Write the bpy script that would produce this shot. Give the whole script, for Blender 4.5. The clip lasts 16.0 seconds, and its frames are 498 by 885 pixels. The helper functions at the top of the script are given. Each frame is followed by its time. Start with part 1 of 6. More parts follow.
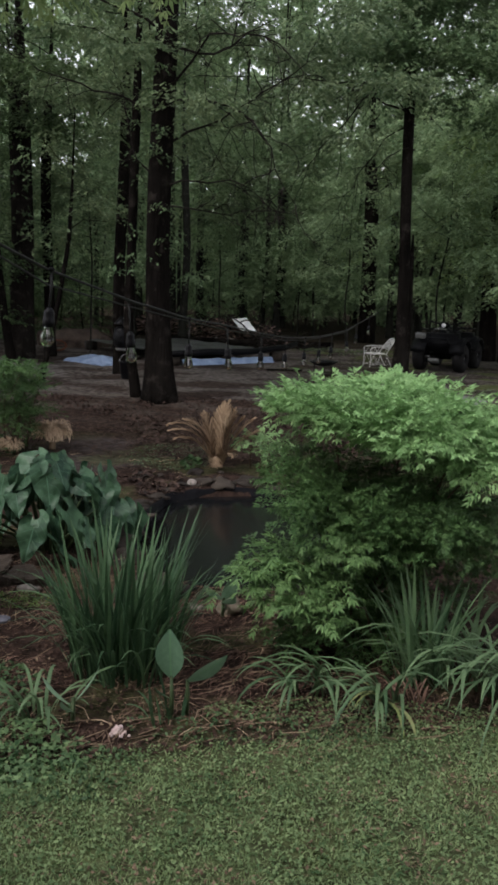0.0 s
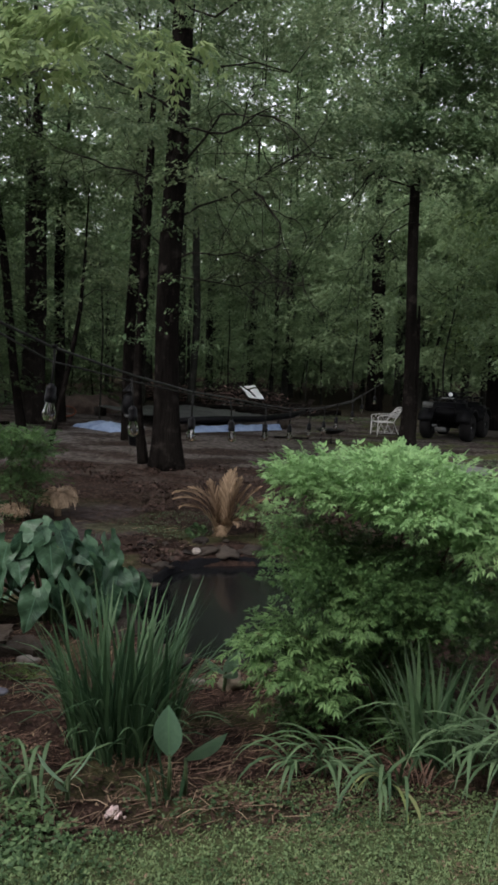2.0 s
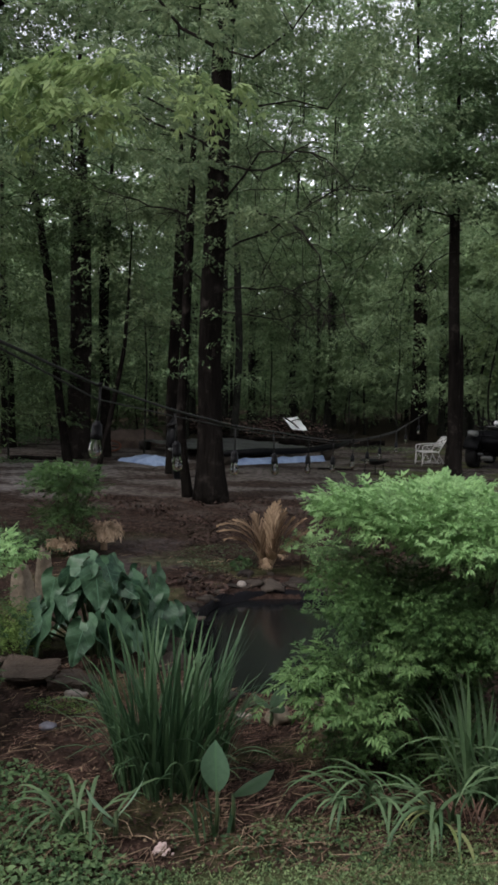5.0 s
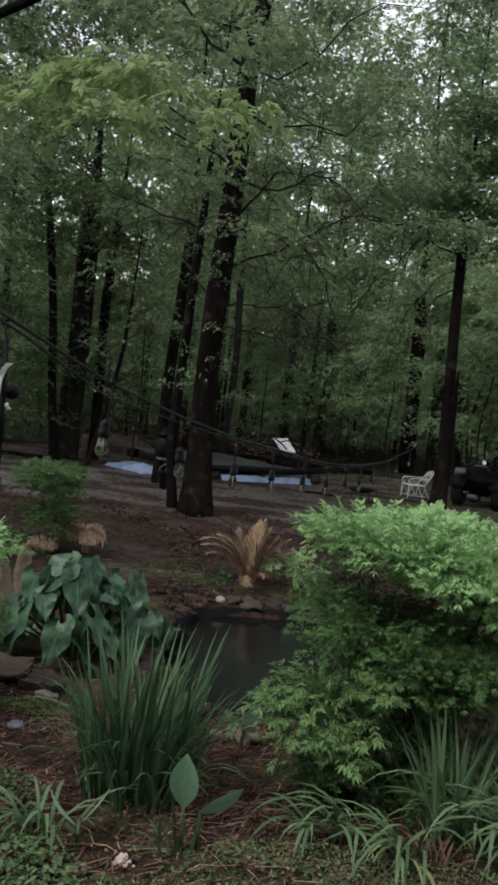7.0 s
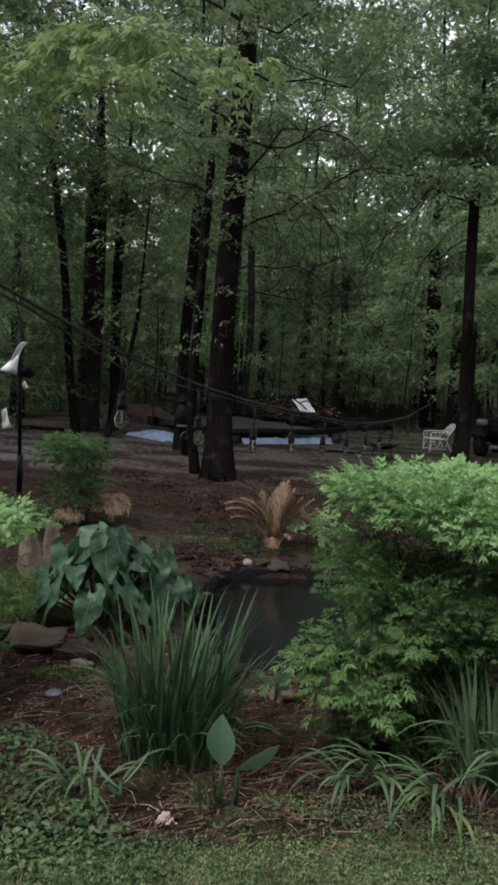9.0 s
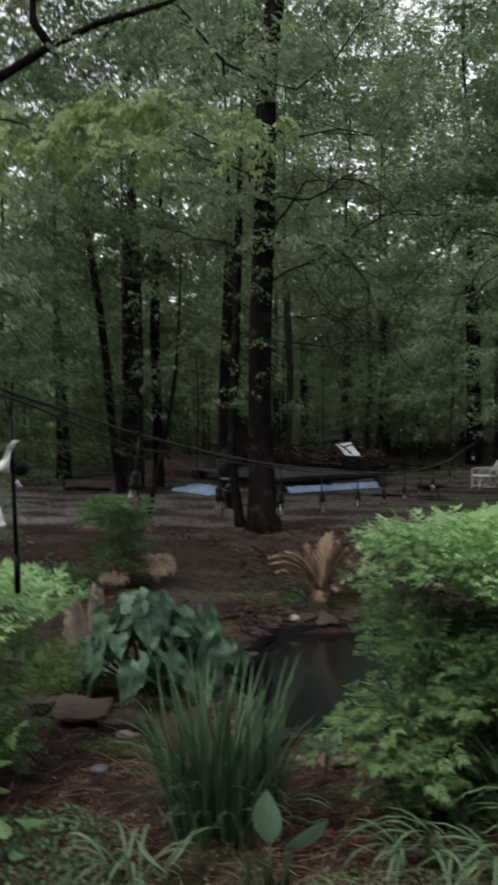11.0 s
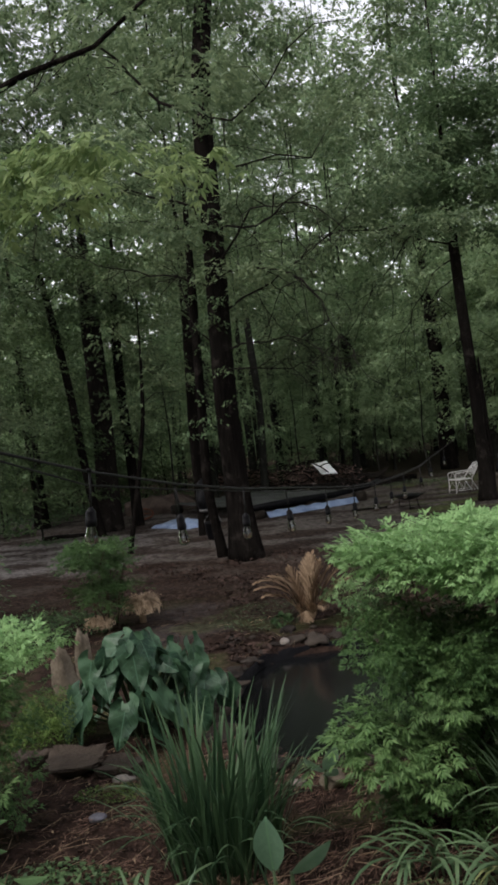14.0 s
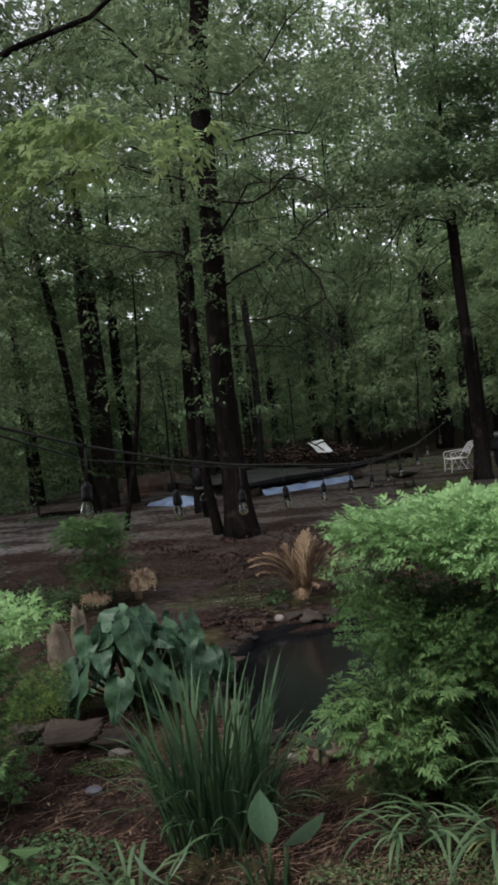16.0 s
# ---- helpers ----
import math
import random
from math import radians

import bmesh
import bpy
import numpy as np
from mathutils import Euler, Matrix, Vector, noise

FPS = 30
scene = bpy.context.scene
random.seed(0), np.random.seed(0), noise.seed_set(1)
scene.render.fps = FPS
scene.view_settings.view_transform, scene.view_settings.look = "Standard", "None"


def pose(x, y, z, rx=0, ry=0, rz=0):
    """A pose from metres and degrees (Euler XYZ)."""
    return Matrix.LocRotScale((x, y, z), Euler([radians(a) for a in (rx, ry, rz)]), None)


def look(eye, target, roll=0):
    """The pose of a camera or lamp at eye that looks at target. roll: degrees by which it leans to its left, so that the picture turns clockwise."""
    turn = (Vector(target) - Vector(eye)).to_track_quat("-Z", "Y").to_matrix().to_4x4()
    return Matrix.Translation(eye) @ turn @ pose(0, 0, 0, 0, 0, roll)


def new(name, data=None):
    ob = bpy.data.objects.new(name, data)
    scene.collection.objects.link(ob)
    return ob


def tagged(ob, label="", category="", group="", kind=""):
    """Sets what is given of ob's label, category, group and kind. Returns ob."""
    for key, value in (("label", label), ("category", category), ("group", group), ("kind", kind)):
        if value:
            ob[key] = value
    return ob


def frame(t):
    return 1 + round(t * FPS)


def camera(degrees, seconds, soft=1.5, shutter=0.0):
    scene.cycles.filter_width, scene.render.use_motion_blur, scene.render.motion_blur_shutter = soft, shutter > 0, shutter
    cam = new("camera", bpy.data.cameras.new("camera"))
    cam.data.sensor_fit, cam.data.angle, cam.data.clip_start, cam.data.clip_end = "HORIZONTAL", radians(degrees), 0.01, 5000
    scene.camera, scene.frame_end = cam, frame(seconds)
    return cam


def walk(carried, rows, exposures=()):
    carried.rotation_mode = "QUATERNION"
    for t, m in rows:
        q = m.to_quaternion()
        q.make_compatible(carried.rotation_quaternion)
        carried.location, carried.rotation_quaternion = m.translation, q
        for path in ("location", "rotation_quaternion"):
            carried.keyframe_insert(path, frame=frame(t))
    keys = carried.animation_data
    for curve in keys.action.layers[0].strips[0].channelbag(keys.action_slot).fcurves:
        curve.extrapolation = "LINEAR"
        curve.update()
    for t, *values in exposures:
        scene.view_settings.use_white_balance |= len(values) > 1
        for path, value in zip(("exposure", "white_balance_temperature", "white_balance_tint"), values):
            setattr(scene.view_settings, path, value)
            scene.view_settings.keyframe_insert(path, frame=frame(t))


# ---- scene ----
cam = camera(33.4, 16.0, soft=3.1, shutter=0.8)
PATH = [
    (0, (-0.021, -0.021, 1.943), (-0.019, 1.943, 1.565), 1.9),
    (0.5, (-0.007, -0.024, 1.953), (-0.027, 1.942, 1.582), 1.6),
    (1, (0.001, -0.028, 1.964), (-0.037, 1.946, 1.646), 1.8),
    (1.5, (0.006, -0.02, 1.966), (-0.038, 1.963, 1.71), 2.2),
    (2, (0.004, -0.018, 1.973), (-0.02, 1.97, 1.751), 2.3),
    (2.5, (0.007, -0.019, 1.972), (-0.018, 1.969, 1.753), 1.3),
    (3, (0.001, -0.019, 1.966), (-0.024, 1.968, 1.745), 0.8),
    (3.5, (0.013, -0.03, 1.972), (-0.01, 1.96, 1.776), 0.5),
    (4, (0.007, -0.041, 1.979), (-0.048, 1.952, 1.816), 1.0),
    (4.5, (0.018, -0.047, 1.981), (-0.093, 1.944, 1.83), 0.7),
    (4.7, (0.015, -0.045, 1.982), (-0.111, 1.945, 1.831), 0.7),
    (7, (-0.054, -0.03, 1.96), (-0.156, 1.965, 1.856), 6.6),
    (7.5, (-0.074, -0.062, 1.965), (-0.198, 1.931, 1.846), 6.9),
    (8, (-0.082, -0.062, 1.958), (-0.217, 1.925, 1.775), 5.3),
    (8.2, (-0.085, -0.04, 1.947), (-0.215, 1.945, 1.746), 5.0),
    (10.3, (0.032, -0.051, 2.029), (-0.16, 1.933, 1.867), 1.4),
    (10.5, (0.028, -0.02, 2.034), (-0.186, 1.964, 1.895), 2.0),
    (11, (0.037, 0.028, 2.038), (-0.224, 2.009, 1.949), -0.2),
    (11.5, (0.082, 0.037, 2.032), (-0.299, 2.0, 2.001), -3.8),
    (12, (0.098, 0.045, 2.019), (-0.294, 2.006, 2.028), -4.2),
    (12.5, (0.107, 0.038, 2.026), (-0.193, 2.014, 2.086), -4.7),
    (13, (0.106, 0.031, 2.028), (-0.131, 2.017, 2.043), -5.6),
    (13.5, (0.118, 0.021, 2.017), (-0.127, 2.006, 2.024), -6.3),
    (14, (0.111, 0.033, 2.015), (-0.091, 2.022, 1.992), -6.4),
    (14.5, (0.107, 0.032, 2.014), (-0.101, 2.02, 1.972), -6.1),
    (15, (0.107, 0.02, 2.013), (-0.108, 2.008, 1.961), -6.3),
    (15.5, (0.107, 0.031, 2.007), (-0.111, 2.018, 1.942), -6.4),
    (16, (0.108, 0.039, 2.007), (-0.09, 2.028, 1.931), -6.1),
]
walk(cam, [(t, look(eye, target, roll)) for t, eye, target, roll in PATH],
     exposures=[(0.0, 1.54, 6500, 14), (11.2, 1.52, 6500, 14), (12.0, 1.42, 6600, 14), (14.5, 1.42, 6650, 14), (15.2, 1.50, 6550, 14), (16.0, 1.53, 6500, 14)])

# ---- sky and light: a dull, overcast evening ----
world = bpy.data.worlds.new("overcast_sky")
scene.world = world
world.use_nodes = True
wn, wl = world.node_tree.nodes, world.node_tree.links
wn.clear()
sky = wn.new("ShaderNodeTexSky")
sky.sky_type, sky.sun_disc = "NISHITA", False
sky.sun_elevation, sky.sun_rotation = radians(50), radians(222)
grey = wn.new("ShaderNodeHueSaturation")
grey.inputs["Saturation"].default_value = 0.22
back = wn.new("ShaderNodeBackground")
back.inputs["Strength"].default_value = 0.13
wout = wn.new("ShaderNodeOutputWorld")
wl.new(sky.outputs[0], grey.inputs["Color"])
wl.new(grey.outputs[0], back.inputs["Color"])
wl.new(back.outputs[0], wout.inputs["Surface"])
sun_data = bpy.data.lights.new("sun", "SUN")
sun_data.energy, sun_data.angle, sun_data.color = 0.65, radians(25), (1.0, 0.97, 0.92)
sun = new("sun", sun_data)
sun.matrix_world = look((-9, -6, 16), (0, 4, 0))


# ---- materials ----
def material(name, dark, light, rough=0.7, scale=6.0, fine=60.0, bump=0.3, through_light=0.0, metal=0.0,
             island=False, obj=False, spec=0.15, depth=0.01, vary=0.7):
    """A two-scale mottled surface between two colours; leaves may let light through."""
    m = bpy.data.materials.new(name)
    m.use_nodes = True
    n, l = m.node_tree.nodes, m.node_tree.links
    n.clear()
    out, bsdf = n.new("ShaderNodeOutputMaterial"), n.new("ShaderNodeBsdfPrincipled")
    tc = n.new("ShaderNodeTexCoord")
    big, small = n.new("ShaderNodeTexNoise"), n.new("ShaderNodeTexNoise")
    big.inputs["Scale"].default_value, small.inputs["Scale"].default_value = scale, fine
    big.inputs["Detail"].default_value, small.inputs["Detail"].default_value = 4.0, 3.0
    l.new(tc.outputs["Object"], big.inputs["Vector"])
    l.new(tc.outputs["Object"], small.inputs["Vector"])
    add = n.new("ShaderNodeMath")
    add.operation = "MULTIPLY_ADD"
    add.inputs[1].default_value = 0.45
    l.new(small.outputs["Fac"], add.inputs[0])
    l.new(big.outputs["Fac"], add.inputs[2])
    src = add.outputs[0]
    lo, hi = 0.45, 1.0
    if island or obj:
        rnd = n.new("ShaderNodeNewGeometry" if island else "ShaderNodeObjectInfo")
        mix = n.new("ShaderNodeMath")
        mix.operation = "MULTIPLY_ADD"
        mix.inputs[1].default_value = vary
        l.new(rnd.outputs["Random Per Island" if island else "Random"], mix.inputs[0])
        l.new(src, mix.inputs[2])
        src = mix.outputs[0]
        lo, hi = 0.66, 0.82 + 0.87 * vary
    ramp = n.new("ShaderNodeValToRGB")
    ramp.color_ramp.elements[0].position, ramp.color_ramp.elements[0].color = 0.0, (*dark, 1)
    ramp.color_ramp.elements[1].position, ramp.color_ramp.elements[1].color = 1.0, (*light, 1)
    rng = n.new("ShaderNodeMapRange")
    rng.inputs["From Min"].default_value, rng.inputs["From Max"].default_value = lo, hi
    l.new(src, rng.inputs["Value"])
    l.new(rng.outputs[0], ramp.inputs["Fac"])
    l.new(ramp.outputs[0], bsdf.inputs["Base Color"])
    bsdf.inputs["Roughness"].default_value, bsdf.inputs["Metallic"].default_value = rough, metal
    bsdf.inputs["Specular IOR Level"].default_value = spec
    if bump > 0:
        b = n.new("ShaderNodeBump")
        b.inputs["Strength"].default_value, b.inputs["Distance"].default_value = bump, depth
        l.new(small.outputs["Fac"], b.inputs["Height"])
        l.new(b.outputs[0], bsdf.inputs["Normal"])
    if through_light > 0:
        tr, mx = n.new("ShaderNodeBsdfTranslucent"), n.new("ShaderNodeMixShader")
        l.new(ramp.outputs[0], tr.inputs["Color"])
        mx.inputs[0].default_value = through_light
        l.new(bsdf.outputs[0], mx.inputs[1])
        l.new(tr.outputs[0], mx.inputs[2])
        l.new(mx.outputs[0], out.inputs["Surface"])
    else:
        l.new(bsdf.outputs[0], out.inputs["Surface"])
    return m


def bark_material(name, dark, light):
    """Furrowed bark: ridges stretched along the trunk."""
    m = material(name, dark, light, rough=0.9, scale=3.0, fine=30.0, bump=1.0, depth=0.05, spec=0.01)
    n, l = m.node_tree.nodes, m.node_tree.links
    tc = next(x for x in n if x.bl_idname == "ShaderNodeTexCoord")
    mp = n.new("ShaderNodeMapping")
    mp.inputs["Scale"].default_value = (1.0, 1.0, 0.16)
    l.new(tc.outputs["Object"], mp.inputs["Vector"])
    for x in n:
        if x.bl_idname == "ShaderNodeTexNoise":
            l.new(mp.outputs[0], x.inputs["Vector"])
    # grey-green lichen in scattered blotches
    spots, edge, mix = n.new("ShaderNodeTexNoise"), n.new("ShaderNodeMapRange"), n.new("ShaderNodeMixRGB")
    spots.inputs["Scale"].default_value, spots.inputs["Detail"].default_value = 5.0, 6.0
    spots.inputs["Roughness"].default_value = 0.7
    edge.inputs["From Min"].default_value, edge.inputs["From Max"].default_value = 0.54, 0.66
    mix.inputs["Color2"].default_value = (*[1.9 * c for c in light], 1)
    ramp = next(x for x in n if x.bl_idname == "ShaderNodeValToRGB")
    bsdf = next(x for x in n if x.bl_idname == "ShaderNodeBsdfPrincipled")
    l.new(tc.outputs["Object"], spots.inputs["Vector"])
    l.new(spots.outputs["Fac"], edge.inputs["Value"])
    l.new(edge.outputs[0], mix.inputs["Fac"])
    l.new(ramp.outputs[0], mix.inputs["Color1"])
    l.new(mix.outputs[0], bsdf.inputs["Base Color"])
    return m


def ground_material():
    """Lawn soil, mulch, leaf litter and pale trodden sand, blending across the plan."""
    m = bpy.data.materials.new("garden_ground")
    m.use_nodes = True
    n, l = m.node_tree.nodes, m.node_tree.links
    n.clear()
    out, bsdf = n.new("ShaderNodeOutputMaterial"), n.new("ShaderNodeBsdfPrincipled")
    bsdf.inputs["Roughness"].default_value, bsdf.inputs["Specular IOR Level"].default_value = 0.95, 0.05
    l.new(bsdf.outputs[0], out.inputs["Surface"])
    tc, sep = n.new("ShaderNodeTexCoord"), n.new("ShaderNodeSeparateXYZ")
    l.new(tc.outputs["Object"], sep.inputs[0])

    def noise_fac(scale, detail=5.0):
        t = n.new("ShaderNodeTexNoise")
        t.inputs["Scale"].default_value, t.inputs["Detail"].default_value = scale, detail
        l.new(tc.outputs["Object"], t.inputs["Vector"])
        return t.outputs["Fac"]

    def maths(op, a, b):
        x = n.new("ShaderNodeMath")
        x.operation = op
        for k, v in enumerate((a, b)):
            if isinstance(v, (int, float)):
                x.inputs[k].default_value = v
            else:
                l.new(v, x.inputs[k])
        return x.outputs[0]

    def ranged(v, a, b):
        x = n.new("ShaderNodeMapRange")
        x.interpolation_type = "SMOOTHSTEP"
        x.inputs["From Min"].default_value, x.inputs["From Max"].default_value = a, b
        l.new(v, x.inputs["Value"])
        return x.outputs[0]

    def two(fac, a, b):
        x = n.new("ShaderNodeMix")
        x.data_type = "RGBA"
        l.new(fac, x.inputs["Factor"])
        for k, v in ((6, a), (7, b)):
            if isinstance(v, tuple):
                x.inputs[k].default_value = (*v, 1)
            else:
                l.new(v, x.inputs[k])
        return x.outputs[2]

    n1, n2, n3 = noise_fac(1.1), noise_fac(9.0), noise_fac(55.0)
    mottle = ranged(maths("ADD", n2, maths("MULTIPLY", n3, 0.6)), 0.55, 1.05)
    soil = two(mottle, (0.040, 0.046, 0.023), (0.100, 0.122, 0.056))
    mulch = two(mottle, (0.010, 0.0065, 0.0055), (0.050, 0.031, 0.024))
    litter = two(mottle, (0.011, 0.0070, 0.0058), (0.038, 0.0235, 0.0178))
    stretch = n.new("ShaderNodeMapping")
    stretch.inputs["Scale"].default_value = (0.55, 0.95, 1.0)
    l.new(tc.outputs["Object"], stretch.inputs["Vector"])
    streak = n.new("ShaderNodeTexNoise")
    streak.inputs["Scale"].default_value, streak.inputs["Detail"].default_value = 1.3, 6.0
    l.new(stretch.outputs[0], streak.inputs["Vector"])
    ruts = ranged(maths("ADD", streak.outputs["Fac"], maths("MULTIPLY", n2, 0.30)), 0.56, 0.76)
    sand = two(mottle, (0.042, 0.037, 0.034), (0.140, 0.124, 0.112))
    moss = two(mottle, (0.035, 0.042, 0.018), (0.10, 0.115, 0.045))
    y_wave = maths("ADD", sep.outputs["Y"], maths("MULTIPLY", n1, 1.6))
    lawn_line = maths("SUBTRACT", maths("ADD", sep.outputs["Y"], maths("MULTIPLY", n2, 0.25)),
                      maths("MULTIPLY", sep.outputs["X"], 0.25))
    col = two(ranged(lawn_line, 3.2, 3.5), soil, mulch)
    col = two(ranged(y_wave, 8.2, 9.6), col, litter)
    col = two(maths("MULTIPLY", ruts, ranged(y_wave, 11.0, 14.5)), col, two(mottle, (0.034, 0.027, 0.023), (0.095, 0.079, 0.066)))
    col = two(maths("MULTIPLY", ranged(y_wave, 13.6, 15.8), maths("ADD", 0.15, maths("MULTIPLY", ruts, 0.85))), col, sand)
    patch = maths("MULTIPLY", ranged(n1, 0.50, 0.62), ranged(maths("SUBTRACT", sep.outputs["Y"], maths("MULTIPLY", sep.outputs["X"], -0.6)), 13.0, 16.5))
    col = two(maths("MULTIPLY", patch, ranged(sep.outputs["X"], 0.0, 2.5)), col, moss)
    dx = maths("MULTIPLY", maths("ADD", sep.outputs["X"], 1.75), 1.15)
    dy = maths("MULTIPLY", maths("SUBTRACT", sep.outputs["Y"], 9.0), 0.80)
    away = maths("ADD", maths("MULTIPLY", dx, dx), maths("MULTIPLY", dy, dy))
    muddy = ranged(maths("ADD", maths("MULTIPLY", away, -1.0), maths("MULTIPLY", maths("SUBTRACT", streak.outputs["Fac"], 0.5), 3.2)), -0.95, 0.05)
    col = two(maths("MULTIPLY", muddy, 0.85), col, two(mottle, (0.026, 0.021, 0.020), (0.082, 0.068, 0.063)))
    near_moss = maths("MULTIPLY", ranged(n1, 0.48, 0.60), ranged(maths("MULTIPLY", sep.outputs["Y"], -1.0), -11.5, -8.5))
    col = two(maths("MULTIPLY", near_moss, 0.45), col, moss)
    pale_side = maths("MULTIPLY", ranged(maths("MULTIPLY", sep.outputs["X"], -1.0), 3.0, 4.6), maths("MULTIPLY", ranged(y_wave, 13.4, 14.8), ranged(maths("MULTIPLY", y_wave, -1.0), -22.0, -19.5)))
    col = two(maths("MULTIPLY", pale_side, ruts), col, two(mottle, (0.07, 0.063, 0.060), (0.21, 0.19, 0.182)))
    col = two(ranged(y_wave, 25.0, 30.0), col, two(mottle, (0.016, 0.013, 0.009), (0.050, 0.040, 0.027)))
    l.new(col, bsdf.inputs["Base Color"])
    b = n.new("ShaderNodeBump")
    b.inputs["Strength"].default_value, b.inputs["Distance"].default_value = 0.5, 0.03
    l.new(maths("ADD", n2, n3), b.inputs["Height"])
    l.new(b.outputs[0], bsdf.inputs["Normal"])
    return m


def veined(m, gap, pale):
    """Lays a pale midrib and side veins over a leaf material, in the leaf's own measure."""
    n, l = m.node_tree.nodes, m.node_tree.links
    bsdf = next(x for x in n if x.bl_idname == "ShaderNodeBsdfPrincipled")
    tc = next(x for x in n if x.bl_idname == "ShaderNodeTexCoord")
    old = bsdf.inputs["Base Color"].links[0].from_socket
    sep = n.new("ShaderNodeSeparateXYZ")
    l.new(tc.outputs["Object"], sep.inputs[0])

    def maths(op, a, b):
        x = n.new("ShaderNodeMath")
        x.operation = op
        for k, v in enumerate((a, b)):
            if isinstance(v, (int, float)):
                x.inputs[k].default_value = v
            else:
                l.new(v, x.inputs[k])
        return x.outputs[0]

    side = maths("ABSOLUTE", sep.outputs["Y"], 0.0)
    along = maths("ADD", sep.outputs["X"], sep.outputs["Z"])
    run = maths("SUBTRACT", along, maths("MULTIPLY", side, 0.9))
    wave = maths("PINGPONG", run, gap)
    vein = maths("LESS_THAN", wave, gap * 0.10)
    rib = maths("LESS_THAN", side, 0.0035)
    mask = maths("MULTIPLY", maths("MAXIMUM", maths("MULTIPLY", vein, 0.45), rib), 0.6)
    mix = n.new("ShaderNodeMix")
    mix.data_type = "RGBA"
    l.new(mask, mix.inputs["Factor"])
    l.new(old, mix.inputs[6])
    mix.inputs[7].default_value = (*pale, 1)
    l.new(mix.outputs[2], bsdf.inputs["Base Color"])


M_GROUND = ground_material()
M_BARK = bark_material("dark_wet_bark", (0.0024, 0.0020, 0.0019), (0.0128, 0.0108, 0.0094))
# lighter copy of the dark bark, with distance haze put into its colour
M_BARK_HAZE = bark_material("hazed_grey_bark", (0.0090, 0.0090, 0.0079), (0.0338, 0.0338, 0.0288))
M_BARK_RED = bark_material("red_brown_bark", (0.0036, 0.0031, 0.0028), (0.0210, 0.0176, 0.0155))
M_TWIG = material("twig_bark", (0.007, 0.006, 0.005), (0.026, 0.022, 0.019), rough=0.9, spec=0.05)
CLUMP = dict(island=True, bump=0, scale=0.75, fine=3.2, vary=0.42)
M_LEAF = material("broad_tree_leaf", (0.0710, 0.1148, 0.0592), (0.2120, 0.2732, 0.1462), rough=0.5, through_light=0.5, **CLUMP)
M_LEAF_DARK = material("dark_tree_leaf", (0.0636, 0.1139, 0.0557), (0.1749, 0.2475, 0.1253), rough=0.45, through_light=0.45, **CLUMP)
# darker copy of the leaf greens; woodland shade is put into its colour
M_LEAF_SHADE = material("shade_darkened_leaf", (0.0416, 0.0754, 0.0338), (0.1248, 0.1820, 0.0806), rough=0.5, through_light=0.4, **CLUMP)
M_LEAF_PALE = material("pale_new_tree_leaf", (0.112, 0.180, 0.076), (0.275, 0.365, 0.160), rough=0.5, through_light=0.5, **CLUMP)
M_BOUGH = material("yellow_green_new_leaf", (0.120, 0.188, 0.072), (0.300, 0.385, 0.168), rough=0.5, through_light=0.5, **CLUMP)
# paler, bluer green: the wood's haze is put into this leaf colour
M_LEAF_HAZE = material("hazed_wood_leaf", (0.1391, 0.2158, 0.1170), (0.3245, 0.4306, 0.2358), rough=0.6, through_light=0.5, **CLUMP)
M_NEW = material("new_nandina_leaf", (0.1512, 0.2856, 0.1124), (0.3255, 0.5092, 0.2226), rough=0.45, through_light=0.35, island=True, bump=0)
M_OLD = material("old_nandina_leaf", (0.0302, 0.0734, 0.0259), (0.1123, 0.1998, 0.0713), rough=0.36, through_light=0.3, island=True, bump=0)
M_MIDLEAF = material("mid_nandina_leaf", (0.0720, 0.1485, 0.0522), (0.1845, 0.3060, 0.1152), rough=0.42, through_light=0.3, island=True, bump=0)
M_STEM = material("nandina_cane", (0.03, 0.022, 0.014), (0.10, 0.07, 0.045), rough=0.8)
M_IRIS = material("iris_blade", (0.0246, 0.0580, 0.0288), (0.0874, 0.1550, 0.0756), rough=0.4, through_light=0.25, obj=True, bump=0.1, scale=3, fine=40)
M_LILY = material("daylily_blade", (0.052, 0.102, 0.050), (0.158, 0.240, 0.122), rough=0.4, through_light=0.25, obj=True, bump=0.1, scale=3, fine=40)
M_IRIS_GREY = material("grey_green_iris_blade", (0.048, 0.100, 0.048), (0.150, 0.240, 0.120), rough=0.4, through_light=0.25, obj=True, bump=0.1, scale=3, fine=40)
M_YELLOW = material("yellowing_blade", (0.19, 0.24, 0.085), (0.34, 0.36, 0.17), rough=0.5, through_light=0.25, obj=True, bump=0.1)
M_TARO = material("taro_leaf", (0.0108, 0.0342, 0.0189), (0.0738, 0.1440, 0.0792), spec=0.2, rough=0.36, through_light=0.2, obj=True, bump=0.5, scale=9, fine=34, depth=0.008, vary=0.55)
M_TARO_STALK = material("taro_stalk", (0.03, 0.05, 0.025), (0.08, 0.11, 0.05), rough=0.5)
M_CANNA = material("canna_leaf", (0.1184, 0.2115, 0.1347), (0.2449, 0.3716, 0.2408), rough=0.35, through_light=0.25, obj=True, bump=0.15, scale=6, fine=50, depth=0.003)
M_BROAD = material("broad_pale_leaf", (0.050, 0.108, 0.042), (0.150, 0.240, 0.100), rough=0.4, through_light=0.3, obj=True, bump=0.2, scale=6, fine=50, depth=0.003)
M_IVY = material("ground_cover_leaf", (0.022, 0.052, 0.022), (0.105, 0.175, 0.076), rough=0.45, through_light=0.25, island=True, bump=0)
M_CREEP = material("bright_creeping_leaf", (0.040, 0.088, 0.036), (0.185, 0.280, 0.125), rough=0.45, through_light=0.25, island=True, bump=0)
